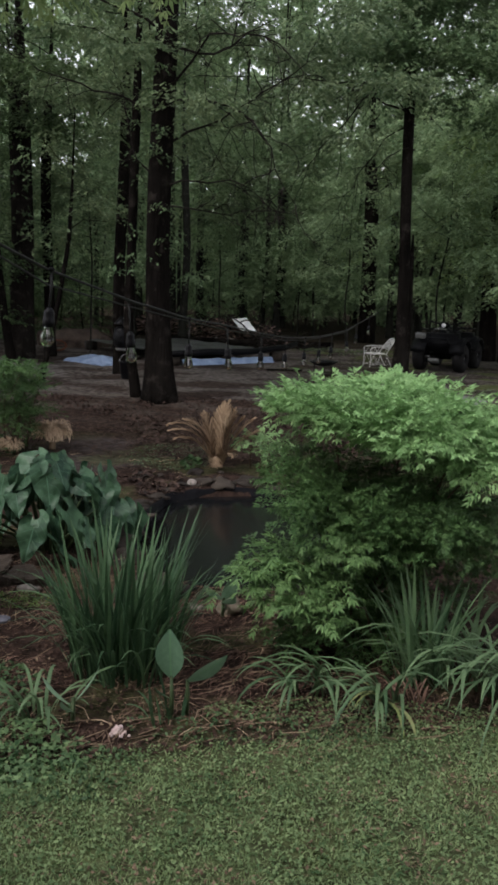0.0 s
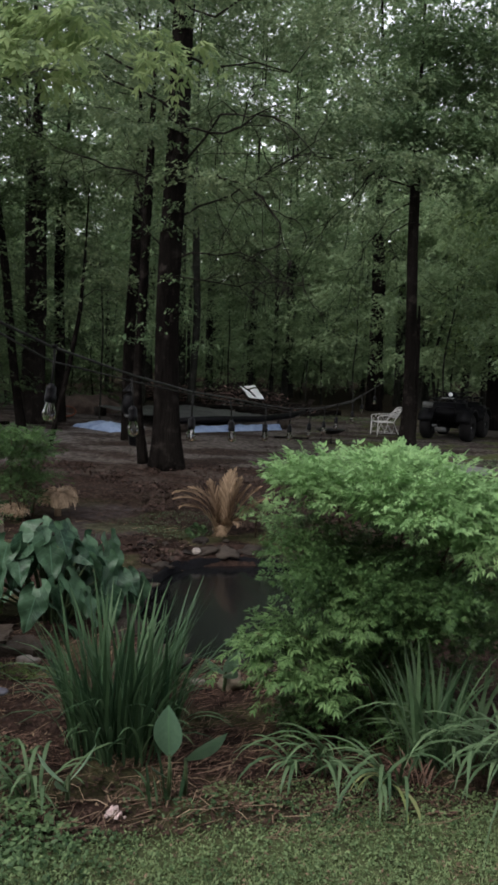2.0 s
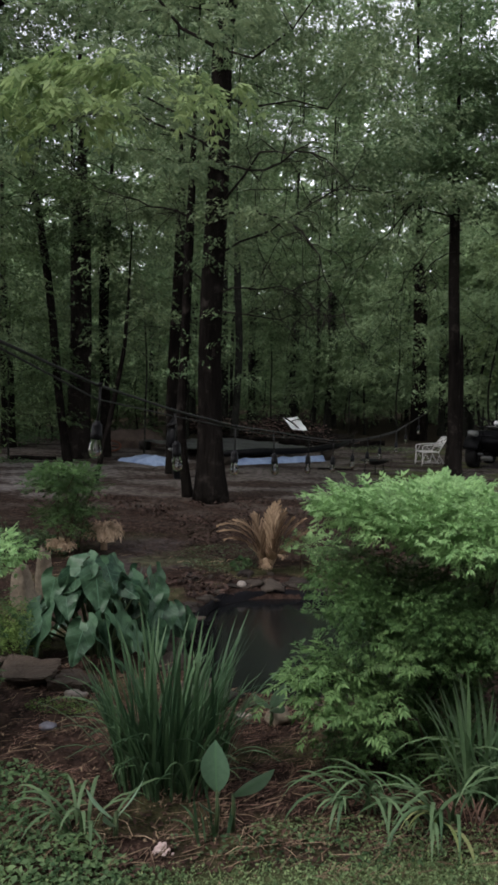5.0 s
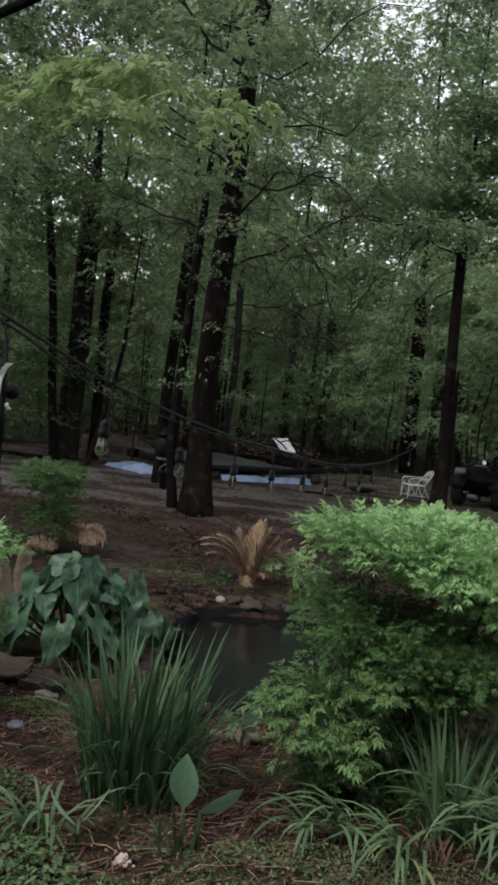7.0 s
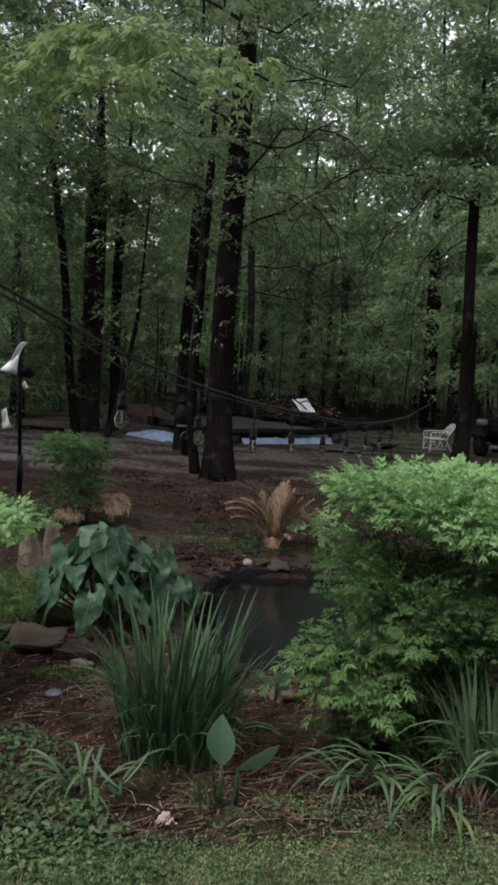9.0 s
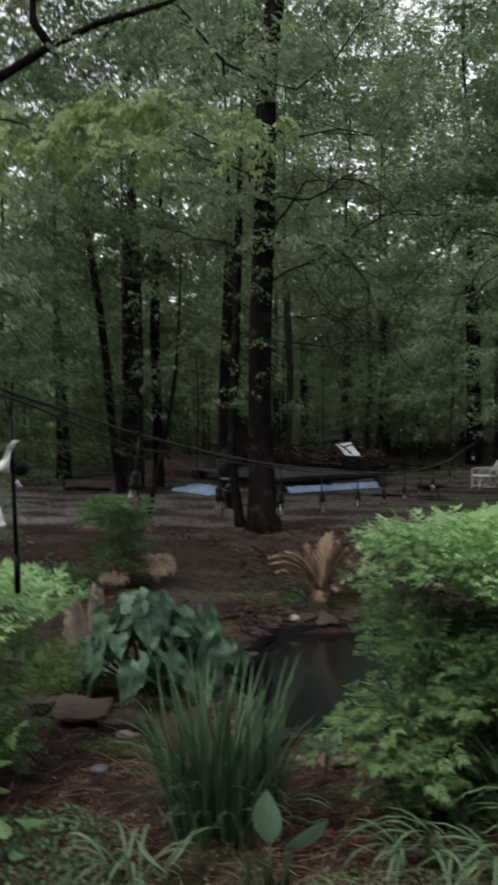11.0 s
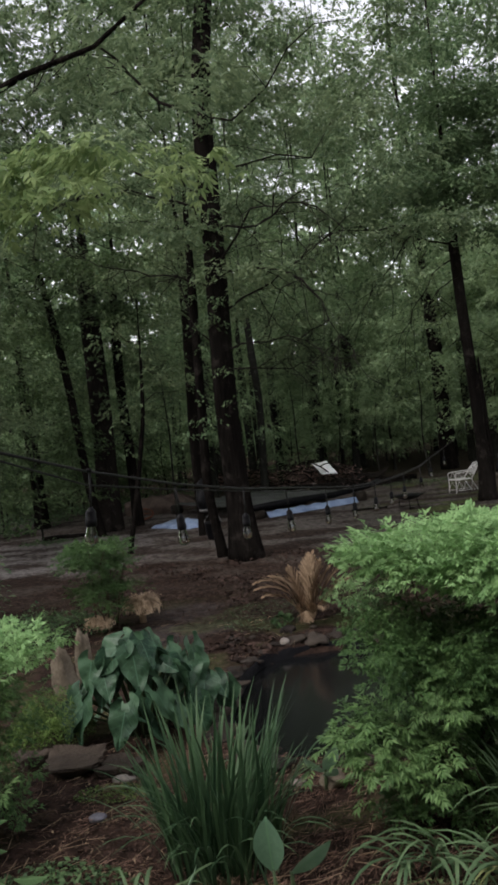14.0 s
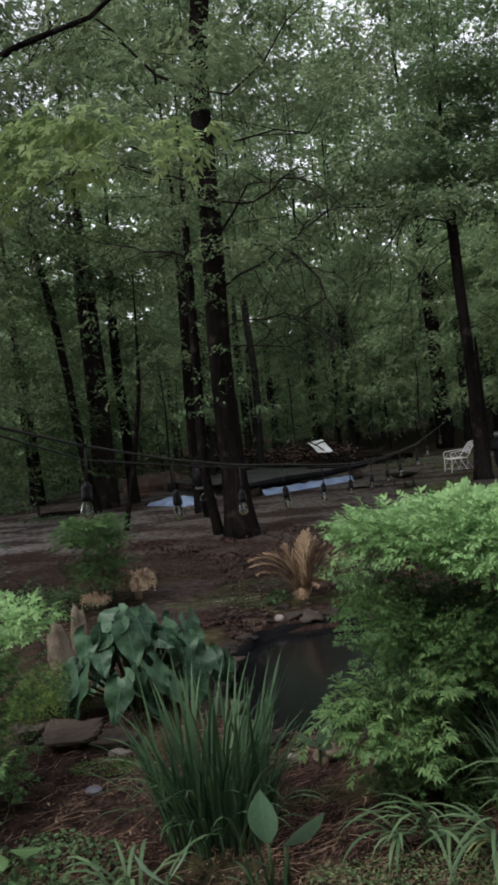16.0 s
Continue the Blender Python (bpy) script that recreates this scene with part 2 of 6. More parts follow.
M_MOSS = material("mossy_fine_leaf", (0.045, 0.085, 0.022), (0.165, 0.250, 0.072), rough=0.6, through_light=0.35, island=True, bump=0)
M_WEED = material("dull_weed_leaf", (0.045, 0.068, 0.036), (0.135, 0.175, 0.100), rough=0.6, through_light=0.35, island=True, bump=0)
M_GRASS = material("lawn_blade", (0.098, 0.150, 0.060), (0.280, 0.365, 0.170), rough=0.6, through_light=0.3, island=True, bump=0)
M_LAWN_WEED = material("lawn_weed_leaf", (0.060, 0.112, 0.046), (0.240, 0.330, 0.150), rough=0.55, through_light=0.3, island=True, bump=0, scale=3.0, fine=14.0)
M_DRY = material("dried_frond", (0.1430, 0.0935, 0.0550), (0.4180, 0.3025, 0.1980), rough=0.8, through_light=0.15, island=True, bump=0)
M_STRAW = material("bleached_straw", (0.2750, 0.1938, 0.1250), (0.6000, 0.4500, 0.3125), rough=0.8, through_light=0.15, island=True, bump=0)
M_LITTER = material("fallen_leaf", (0.014, 0.008, 0.006), (0.085, 0.050, 0.036), rough=0.75, island=True, bump=0)
M_LITTER_FAR = material("dull_fallen_leaf", (0.016, 0.010, 0.008), (0.068, 0.043, 0.031), rough=0.8, island=True, bump=0)
M_TWIGS = material("dry_twig", (0.08, 0.055, 0.035), (0.26, 0.19, 0.125), rough=0.85, island=True, bump=0)
M_MAT = material("dark_red_fallen_leaf", (0.010, 0.0062, 0.0050), (0.066, 0.040, 0.031), rough=0.7, island=True, bump=0)
M_HEAP = material("heaped_dead_leaf", (0.0538, 0.0351, 0.0283), (0.2691, 0.1794, 0.1521), rough=0.8, island=True, bump=0)
M_NEEDLE = material("red_brown_needle", (0.0633, 0.0345, 0.0253), (0.2472, 0.1552, 0.1150), rough=0.8, island=True, bump=0)
M_STONE = material("brown_stone", (0.010, 0.008, 0.007), (0.054, 0.043, 0.034), rough=0.75, scale=7, fine=50, bump=0.5, obj=True)
M_SLAB = material("dark_slab_stone", (0.0078, 0.0062, 0.0050), (0.0645, 0.0494, 0.0381), rough=0.8, scale=9, fine=45, bump=0.8, depth=0.02, obj=True)
M_STONE_PALE = material("pale_stone", (0.13, 0.112, 0.096), (0.34, 0.30, 0.265), rough=0.7, scale=12, fine=70, bump=0.4)
M_STONE_PINK = material("pink_white_stone", (0.34, 0.22, 0.20), (0.80, 0.68, 0.64), rough=0.7, scale=22, fine=90, bump=0.5)
M_STONE_TAN = material("tan_stone", (0.055, 0.043, 0.030), (0.205, 0.172, 0.128), rough=0.8, scale=6, fine=40, bump=0.5)
M_STONE_BLUE = material("blue_grey_stone", (0.06, 0.06, 0.075), (0.17, 0.17, 0.20), rough=0.6, scale=10, fine=60, bump=0.3)
M_LINER = material("black_pond_liner", (0.004, 0.004, 0.005), (0.013, 0.013, 0.014), rough=0.5, scale=3, fine=25, bump=0.6, spec=0.02)
M_BLACK = material("black_plastic", (0.003, 0.003, 0.0035), (0.008, 0.008, 0.009), rough=0.4, bump=0.1, spec=0.08)
M_RUBBER = material("tyre_rubber", (0.004, 0.004, 0.004), (0.011, 0.010, 0.010), rough=0.85, bump=0.4)
M_STEEL = material("dull_grey_metal", (0.16, 0.16, 0.16), (0.34, 0.34, 0.33), rough=0.45, metal=0.8, bump=0.1)
# panel grey, used as well for the table's painted reflection and the cowl highlight
M_GREY = material("grey_panel_and_sheen", (0.08, 0.084, 0.08), (0.17, 0.174, 0.166), rough=0.5, scale=2.0, fine=20, bump=0.2)
M_WHITE = material("white_metal_paint", (0.55, 0.55, 0.53), (0.82, 0.81, 0.78), rough=0.5, scale=9, fine=60, bump=0.15)
M_SHEET = material("white_plastic_sheet", (0.72, 0.74, 0.76), (0.92, 0.93, 0.94), rough=0.45, scale=3, fine=15, bump=0.3)
M_BLUE = material("blue_tarpaulin", (0.13, 0.18, 0.29), (0.28, 0.36, 0.50), rough=0.4, scale=4, fine=18, bump=0.6, depth=0.03)
M_GREYTARP = material("grey_tarpaulin", (0.0336, 0.0350, 0.0350), (0.0840, 0.0854, 0.0840), rough=0.4, scale=2, fine=12, bump=0.6, depth=0.03)
M_DIRT = material("brown_dirt_heap", (0.0400, 0.0292, 0.0243), (0.1040, 0.0774, 0.0630), rough=0.95, scale=3, fine=25, bump=0.8, depth=0.04)
M_CABLE = material("black_cable", (0.008, 0.008, 0.008), (0.022, 0.022, 0.021), rough=0.6, bump=0.1)
M_FILAMENT = material("pale_wire", (0.30, 0.30, 0.29), (0.55, 0.55, 0.53), rough=0.4, metal=0.3, bump=0)
M_RUST = material("rusty_metal", (0.05, 0.018, 0.010), (0.16, 0.06, 0.035), rough=0.8)

veined(M_TARO, 0.030, (0.13, 0.25, 0.16))
veined(M_BROAD, 0.010, (0.20, 0.34, 0.16))
veined(M_CANNA, 0.012, (0.15, 0.31, 0.15))


def glass_material(name, colour, rough=0.02):
    m = bpy.data.materials.new(name)
    m.use_nodes = True
    b = m.node_tree.nodes["Principled BSDF"]
    b.inputs["Base Color"].default_value = (*colour, 1)
    b.inputs["Roughness"].default_value = rough
    b.inputs["Transmission Weight"].default_value = 1.0
    b.inputs["IOR"].default_value = 1.08
    return m


M_GLASS = glass_material("clear_bulb_glass", (0.95, 0.95, 0.93))


def water_material():
    m = bpy.data.materials.new("dark_pond_water")
    m.use_nodes = True
    n, l = m.node_tree.nodes, m.node_tree.links
    b = n["Principled BSDF"]
    t, bp = n.new("ShaderNodeTexNoise"), n.new("ShaderNodeBump")
    t.inputs["Scale"].default_value, t.inputs["Detail"].default_value = 5.0, 3.0
    bp.inputs["Strength"].default_value, bp.inputs["Distance"].default_value = 0.12, 0.02
    c, r = n.new("ShaderNodeTexNoise"), n.new("ShaderNodeValToRGB")
    c.inputs["Scale"].default_value = 2.2
    r.color_ramp.elements[0].color, r.color_ramp.elements[1].color = (0.004, 0.0045, 0.005, 1), (0.009, 0.0095, 0.010, 1)
    l.new(c.outputs["Fac"], r.inputs["Fac"])
    l.new(r.outputs[0], b.inputs["Base Color"])
    l.new(t.outputs["Fac"], bp.inputs["Height"])
    l.new(bp.outputs[0], b.inputs["Normal"])
    b.inputs["Roughness"].default_value = 0.12
    b.inputs["Specular IOR Level"].default_value = 0.16
    return m


M_WATER = water_material()

# ---- mesh helpers ----
rs = np.random.RandomState(7)


def mesh_of(name, verts, faces, mat, smooth=True):
    me = bpy.data.meshes.new(name)
    me.from_pydata([tuple(v) for v in verts], [], faces)
    me.materials.append(mat)
    if smooth:
        me.polygons.foreach_set("use_smooth", [True] * len(me.polygons))
    me.update()
    return me


def quads_mesh(name, corners, mat):
    """A mesh of loose four-cornered leaves; corners: N x 4 x 3."""
    n = len(corners)
    me = bpy.data.meshes.new(name)
    me.vertices.add(4 * n)
    me.vertices.foreach_set("co", np.asarray(corners, np.float32).ravel())
    me.loops.add(4 * n)
    me.loops.foreach_set("vertex_index", np.arange(4 * n, dtype=np.int32))
    me.polygons.add(n)
    me.polygons.foreach_set("loop_start", np.arange(0, 4 * n, 4, dtype=np.int32))
    me.materials.append(mat)
    me.update(calc_edges=True)
    return me


def thing(name, place, label, category, group="", kind="", turn=0.0, size=1.0):
    ob = new(name)
    ob.empty_display_size = 0.1
    ob.matrix_world = pose(*place, 0, 0, turn) @ Matrix.Diagonal((size, size, size, 1))
    return tagged(ob, label, category, group, kind)


def piece(name, me, parent, m=None, label=""):
    """One mesh as a part under a thing, at a pose local to it."""
    ob = new(name, me)
    ob.parent = parent
    if m is not None:
        ob.matrix_basis = m
    return tagged(ob, label)


def tube(points, radii, sides=8, flat=1.0, closed_ends=True):
    """Vertices and faces of a tapering tube along points."""
    pts = [Vector(p) for p in points]
    verts, faces = [], []
    for k, p in enumerate(pts):
        d = (pts[min(k + 1, len(pts) - 1)] - pts[max(k - 1, 0)]).normalized()
        side = d.cross(Vector((0, 0, 1)) if abs(d.z) < 0.9 else Vector((1, 0, 0))).normalized()
        up = side.cross(d)
        r = radii[k] if isinstance(radii, (list, tuple, np.ndarray)) else radii
        for s in range(sides):
            a = 2 * math.pi * s / sides
            verts.append(p + side * (math.cos(a) * r) + up * (math.sin(a) * r * flat))
    for k in range(len(pts) - 1):
        for s in range(sides):
            a, b = k * sides + s, k * sides + (s + 1) % sides
            faces.append((a, b, b + sides, a + sides))
    if closed_ends:
        faces.append(tuple(range(sides - 1, -1, -1)))
        faces.append(tuple((len(pts) - 1) * sides + s for s in range(sides)))
    return verts, faces


def tubes_mesh(name, runs, mat, sides=8):
    """Several tubes in one part; runs: (points, radii)."""
    verts, faces = [], []
    for points, radii in runs:
        v, f = tube(points, radii, sides)
        o = len(verts)
        verts += v
        faces += [tuple(i + o for i in q) for q in f]
    return mesh_of(name, verts, faces, mat)


def box_mesh(name, sx, sy, sz, mat, bevel=0.01, taper=1.0):
    bm = bmesh.new()
    bmesh.ops.create_cube(bm, size=1.0)
    for v in bm.verts:
        k = taper if v.co.z > 0 else 1.0
        v.co = Vector((v.co.x * sx * k, v.co.y * sy * k, v.co.z * sz))
    bmesh.ops.bevel(bm, geom=list(bm.edges), offset=bevel, segments=2, affect="EDGES")
    me = bpy.data.meshes.new(name)
    bm.to_mesh(me)
    bm.free()
    me.materials.append(mat)
    me.polygons.foreach_set("use_smooth", [True] * len(me.polygons))
    return me


def lathe_mesh(name, profile, mat, sides=24):
    """A turned shape from (radius, height) pairs."""
    verts, faces = [], []
    for r, z in profile:
        for s in range(sides):
            a = 2 * math.pi * s / sides
            verts.append((r * math.cos(a), r * math.sin(a), z))
    for k in range(len(profile) - 1):
        for s in range(sides):
            a, b = k * sides + s, k * sides + (s + 1) % sides
            faces.append((a, b, b + sides, a + sides))
    return mesh_of(name, verts, faces, mat)


def rock_mesh(name, sx, sy, sz, mat, seed=0, rough=0.22, detail=3):
    bm = bmesh.new()
    bmesh.ops.create_icosphere(bm, subdivisions=detail, radius=1.0)
    for v in bm.verts:
        p = v.co.copy()
        k = 1 + rough * (noise.noise(p * 1.3 + Vector((seed * 7.1, seed, 0))) * 1.5 + 0.5 * noise.noise(p * 3.5 + Vector((0, seed * 3.3, 0))))
        q = p * k
        q.z = max(q.z, -0.45)
        v.co = Vector((q.x * sx, q.y * sy, q.z * sz))
    me = bpy.data.meshes.new(name)
    bm.to_mesh(me)
    bm.free()
    me.materials.append(mat)
    me.polygons.foreach_set("use_smooth", [True] * len(me.polygons))
    return me


def leaf_quads(centres, size, flat=0.5, ratio=0.45, rng=rs, droop=0.25, outward=None, along=None):
    """Rhombic leaves, each with a bent middle, round the given centres."""
    n = len(centres)
    yaw = rng.uniform(0, 2 * math.pi, n)
    d = np.stack([np.cos(yaw), np.sin(yaw), rng.normal(-droop, flat, n)], 1)
    if outward is not None:
        d += outward
    if along is not None:
        d = np.array(along)
    d /= np.linalg.norm(d, axis=1, keepdims=True)
    up = np.stack([rng.normal(0, flat, n), rng.normal(0, flat, n), np.ones(n)], 1)
    side = np.cross(d, up)
    side /= np.linalg.norm(side, axis=1, keepdims=True) + 1e-9
    nor = np.cross(side, d)
    s = (size * rng.uniform(0.6, 1.3, n))[:, None]
    c = np.asarray(centres)
    base, tip = c - d * s * 0.5, c + d * s * 0.5
    mid = c - d * s * 0.05 + nor * s * 0.06
    return np.stack([base, mid - side * s * ratio * 0.5, tip, mid + side * s * ratio * 0.5], 1)


def sprays(cen, sizes, total, leaf, rng, per=10, droop=0.5, ratio=0.46, flat=0.42):
    """Leaves set along drooping twigs that fan out from clump centres."""
    cen, sizes = np.asarray(cen, float), np.asarray(sizes, float)
    ns = max(4, total // per)
    w = sizes ** 2
    idx = rng.choice(len(cen), ns, p=w / w.sum())
    off = spread(ns, (0, 0, 0), (1, 1, flat), rng)
    start = cen[idx] + off * sizes[idx][:, None]
    yaw = np.arctan2(off[:, 1], off[:, 0]) + rng.normal(0, 0.9, ns)
    rise = rng.normal(-0.1, 0.3, ns)
    length = leaf * per * 0.34 * rng.uniform(0.7, 1.3, ns)
    pos, way = [], []
    for j in range(per):
        f = (j + 0.5) / per
        turn = yaw + (0.9 if j % 2 else -0.9) * (1.1 - f) + rng.normal(0, 0.25, ns)
        z = rise * f * length - droop * 0.6 * length * f * f
        pos.append(start + np.stack([np.cos(yaw) * f * length, np.sin(yaw) * f * length, z], 1) + rng.normal(0, leaf * 0.22, (ns, 3)))
        way.append(np.stack([np.cos(turn), np.sin(turn), rng.normal(-droop, 0.3, ns)], 1))
    return leaf_quads(np.concatenate(pos), leaf, 0.3, ratio, rng, along=np.concatenate(way))


def lobed(corners):
    """Maple-like leaves: each rhomb gains two shorter side lobes from its stalk end."""
    base, a, tip, b = (corners[:, i] for i in range(4))
    mid = (a + b) / 2
    out = [np.stack([base, mid + (a - mid) * 0.55, tip, mid + (b - mid) * 0.55], 1)]
    for s in (a, b):
        d = s - mid
        point = base + (tip - base) * 0.50 + d * 1.9
        out.append(np.stack([base, base + (point - base) * 0.45 - (tip - base) * 0.14, point, base + (point - base) * 0.5 + (tip - base) * 0.20], 1))
    return np.concatenate(out)


def spread(n, centre, radii, rng=rs):
    """n points in a soft ellipsoid."""
    p = rng.normal(0, 1, (n, 3))
    p /= np.linalg.norm(p, axis=1, keepdims=True)
    p *= (rng.uniform(0, 1, n) ** 0.45)[:, None]
    return p * np.asarray(radii) + np.asarray(centre)


def ground_z(x, y):
    """The lie of the land: nearly level, with a dip for the pond and small unevenness."""
    z = 0.03 * noise.noise(Vector((x * 0.5, y * 0.5, 3))) + 0.012 * noise.noise(Vector((x * 2.3, y * 2.3, 9)))
    z *= min(1.0, max(0.25, (y - 1.5) / 4))
    q = pond_q(x, y)
    q += 0.06 * noise.noise(Vector((x * 1.6, y * 1.6, 5)))
    if q < 1.08:
        z -= 0.55 * min(1.0, max(0.0, (1.08 - q) / 0.25))
    if y > 30:
        z += 0.012 * (y - 30)
    return z


POND = (0.13, 6.42, 0.94, 1.26)


def pond_q(x, y):
    """1 on the pond's rim, a rounded oblong; less inside."""
    return (abs((x - POND[0]) / POND[2]) ** 3 + abs((y - POND[1]) / POND[3]) ** 3) ** (1 / 3)


def pond_at(a, f):
    """A place at f times the rim, in the direction a."""
    c, d = math.cos(a), math.sin(a)
    k = f / (abs(c) ** 3 + abs(d) ** 3) ** (1 / 3)
    return POND[0] + k * POND[2] * c, POND[1] + k * POND[3] * d

# ---- the ground, one sheet out to the horizon ----
def ground_sheet():
    xs = np.concatenate([np.linspace(-400, -30, 12), np.linspace(-26, -6, 14), np.linspace(-5, 5, 126), np.linspace(6, 26, 14), np.linspace(30, 400, 12)])
    ys = np.concatenate([np.linspace(-120, -6, 8), np.linspace(-4, 1.4, 8), np.linspace(1.6, 11.0, 118), np.linspace(11.4, 34, 40), np.linspace(38, 110, 12), np.linspace(150, 800, 8)])
    verts = [(x, y, ground_z(x, y) if y < 110 else 0.96) for y in ys for x in xs]
    w = len(xs)
    faces = [(j * w + i, j * w + i + 1, (j + 1) * w + i + 1, (j + 1) * w + i) for j in range(len(ys) - 1) for i in range(w - 1)]
    ob = new("ground", mesh_of("ground", verts, faces, M_GROUND))
    return tagged(ob, "earth with lawn edge, red-brown mulch, litter and sandy clearing", "ground", kind="structure")


ground_sheet()


def pond():
    n = 48
    verts, faces = [(POND[0], POND[1], -0.075)], []
    for k in range(n):
        a = 2 * math.pi * k / n
        verts.append((*pond_at(a, 1.13), -0.075))
    faces = [(0, 1 + k, 1 + (k + 1) % n) for k in range(n)]
    ob = new("pond_water", mesh_of("pond_water", verts, faces, M_WATER, False))
    tagged(ob, "still dark water of a small garden pond", "water", kind="structure")
    # the liner's folded edge, lying over the bank
    verts, faces = [], []
    n = 110
    for k in range(n):
        a = 2 * math.pi * k / n
        for j, (f, z) in enumerate(((1.01, -0.16), (1.04, -0.07), (1.055, 0.004), (1.080, 0.000))):
            w = 0.035 * noise.noise(Vector((math.cos(a) * 4, math.sin(a) * 4, j * 0.7)))
            x, y = pond_at(a, f + w)
            verts.append((x, y, z + 0.035 * noise.noise(Vector((x * 6, y * 6, 1)))))
    for k in range(n):
        for j in range(3):
            a, b = k * 4 + j, ((k + 1) % n) * 4 + j
            faces.append((a, b, b + 1, a + 1))
    ob = new("pond_liner", mesh_of("pond_liner", verts, faces, M_LINER))
    tagged(ob, "black plastic pond liner edge folded over the bank", "pond liner", kind="structure")


pond()


# ---- unseen plain wall added behind the camera to block low sky light ----
def sky_block():
    me = box_mesh("sky_block_wall", 18.0, 0.25, 7.6, M_BLOCK_WALL, 0.01)
    ob = new("sky_block_wall", me)
    ob.matrix_world = pose(0.0, -2.6, 3.75)
    tagged(ob, "unseen pale-brown wall added behind the lawn to block low sky light", "wall", kind="structure")


M_BLOCK_WALL = material("plain_tan_wall", (0.16, 0.14, 0.12), (0.26, 0.23, 0.20), rough=0.8, scale=2, fine=30)
sky_block()


# ---- trees ----
def trunk_points(h, lean=(0, 0), wobble=0.15, seed=0, n=16, bend=(), crook=0.18):
    """A stem's middle line; bend: (height, sideways shift) pairs for a stem that is not straight."""
    if bend:
        hs, xs = zip(*bend)
        return [(float(np.interp(h * (k / (n - 1)) ** 1.3, hs, xs)), 0.0, h * (k / (n - 1)) ** 1.3 - 0.08 * (k == 0)) for k in range(n)]
    pts = []
    for k in range(n):
        f = k / (n - 1)
        f = f ** 1.6
        z = f * h
        pts.append((lean[0] * z + wobble * noise.noise(Vector((seed * 3.7, z * crook, 0))) * min(1, z / 3),
                    lean[1] * z + wobble * noise.noise(Vector((seed * 5.1, z * crook, 8))) * min(1, z / 3), z - 0.08 * (k == 0)))
    return pts


def on_trunk(pts, z):
    for a, b in zip(pts, pts[1:]):
        if a[2] <= z <= b[2]:
            f = (z - a[2]) / (b[2] - a[2] + 1e-9)
            return Vector(a).lerp(Vector(b), f)
    return Vector(pts[-1])


def tree(x, y, h, d, label, crown=(4.0, 3.0), clusters=40, leaves=9000, leaf=0.12, mat=None, bark=None, lean=(0, 0), seed=1,
         limbs=9, flare=1.35, cluster_size=0.9, skew=(0, 0), group="woodland trees", name="tree", sides=12, low=0.0, max_z=None, front=0.0, droop=0.85, fork=True, extra=(), sprig=0, bend=()):
    """A tapered trunk, limbs that leave it, and a crown of small leaves in layered clumps."""
    rng = np.random.RandomState(seed)
    t = thing(name, (x, y, ground_z(x, y)), label, "tree", group)
    pts = trunk_points(h, lean, 0.55 if d < 0.12 else 0.12 + d * 0.3, seed, 30 if bend else 22, bend, 0.40 if d < 0.12 else 0.18)
    def stem(z):
        k = min(1.0, max(0.0, (z - crown[0] + 0.3) / 3.2)) if fork else 0.0
        return (1 - 0.75 * (max(z, 0) / h) ** 2.2) * (1 - 0.72 * k * k * (3 - 2 * k))

    radii = [d / 2 * stem(p[2]) * (1 + (flare - 1) * math.exp(-max(p[2], 0) / (1.2 * d + 0.05))) for p in pts]
    v, f = tube(pts, radii, sides)
    me = mesh_of("trunk", v, f, bark or M_BARK)
    piece("trunk", me, t)
    z0, r = crown
    top = max_z or h
    mids = []
    for k in range(limbs):
        z = z0 - 0.8 + (top - z0) * (k + rng.uniform(0, 0.9)) / limbs * 0.9
        a = rng.uniform(0, 2 * math.pi) if k % 2 else rng.uniform(math.pi, 2 * math.pi)
        p0 = on_trunk(pts, max(z, 0.5))
        reach = r * rng.uniform(0.55, 1.0) * (1 - 0.5 * max(0, z - z0) / max(top - z0, 1))
        dirn = Vector((math.cos(a), math.sin(a), rng.uniform(0.1, 0.5)))
        run = [p0]
        for s in range(1, 6):
            q = p0 + dirn * (reach * s / 5)
            q.z += 0.12 * reach * math.sin(s * 0.9 + k) - 0.05 * reach * (s / 5) ** 2
            q.x += 0.22 * reach * noise.noise(Vector((k * 1.7, s * 0.8, seed)))
            q.z += 0.16 * reach * noise.noise(Vector((k * 2.3, s * 0.9, seed + 5)))
            run.append(q)
            if s >= 2:
                mids.append(q)
        r0 = max(0.010, d * 0.075 * (1 - 0.6 * z / h))
        v, f = tube(run, [r0 * (1 - 0.16 * s) for s in range(6)], 6)
        for g in range(2):
            b0 = run[2 + g]
            e = b0 + Vector((rng.normal(0, 0.35), rng.normal(0, 0.35), rng.uniform(-0.25, 0.3))) * reach
            mid = (b0 + e) / 2 + Vector((0, 0, 0.06 * reach))
            v2, f2 = tube([b0, mid, e], [r0 * 0.45, r0 * 0.3, r0 * 0.1], 5)
            o = len(v)
            v += v2
            f += [tuple(i + o for i in q) for q in f2]
            mids.append(e)
        piece("limb", mesh_of("limb", v, f, M_TWIG), t)
    # clumps near the limbs, and loose ones within the crown's outline
    cen = []
    for k in range(int(clusters * 1.5)):
        if mids and rng.uniform() < 0.6:
            m = mids[rng.randint(len(mids))]
            cen.append((m.x + rng.normal(0, 0.35), m.y + rng.normal(0, 0.35), m.z + rng.normal(0, 0.3)))
        else:
            z = z0 + low + (top - z0 - low) * rng.uniform(0, 1) ** 1.1
            a, q = rng.uniform(0, 2 * math.pi), r * math.sqrt(rng.uniform(0, 1)) * (1.0 - 0.45 * max(0, z - z0) / max(top - z0, 1))
            p = on_trunk(pts, max(0.2, z))
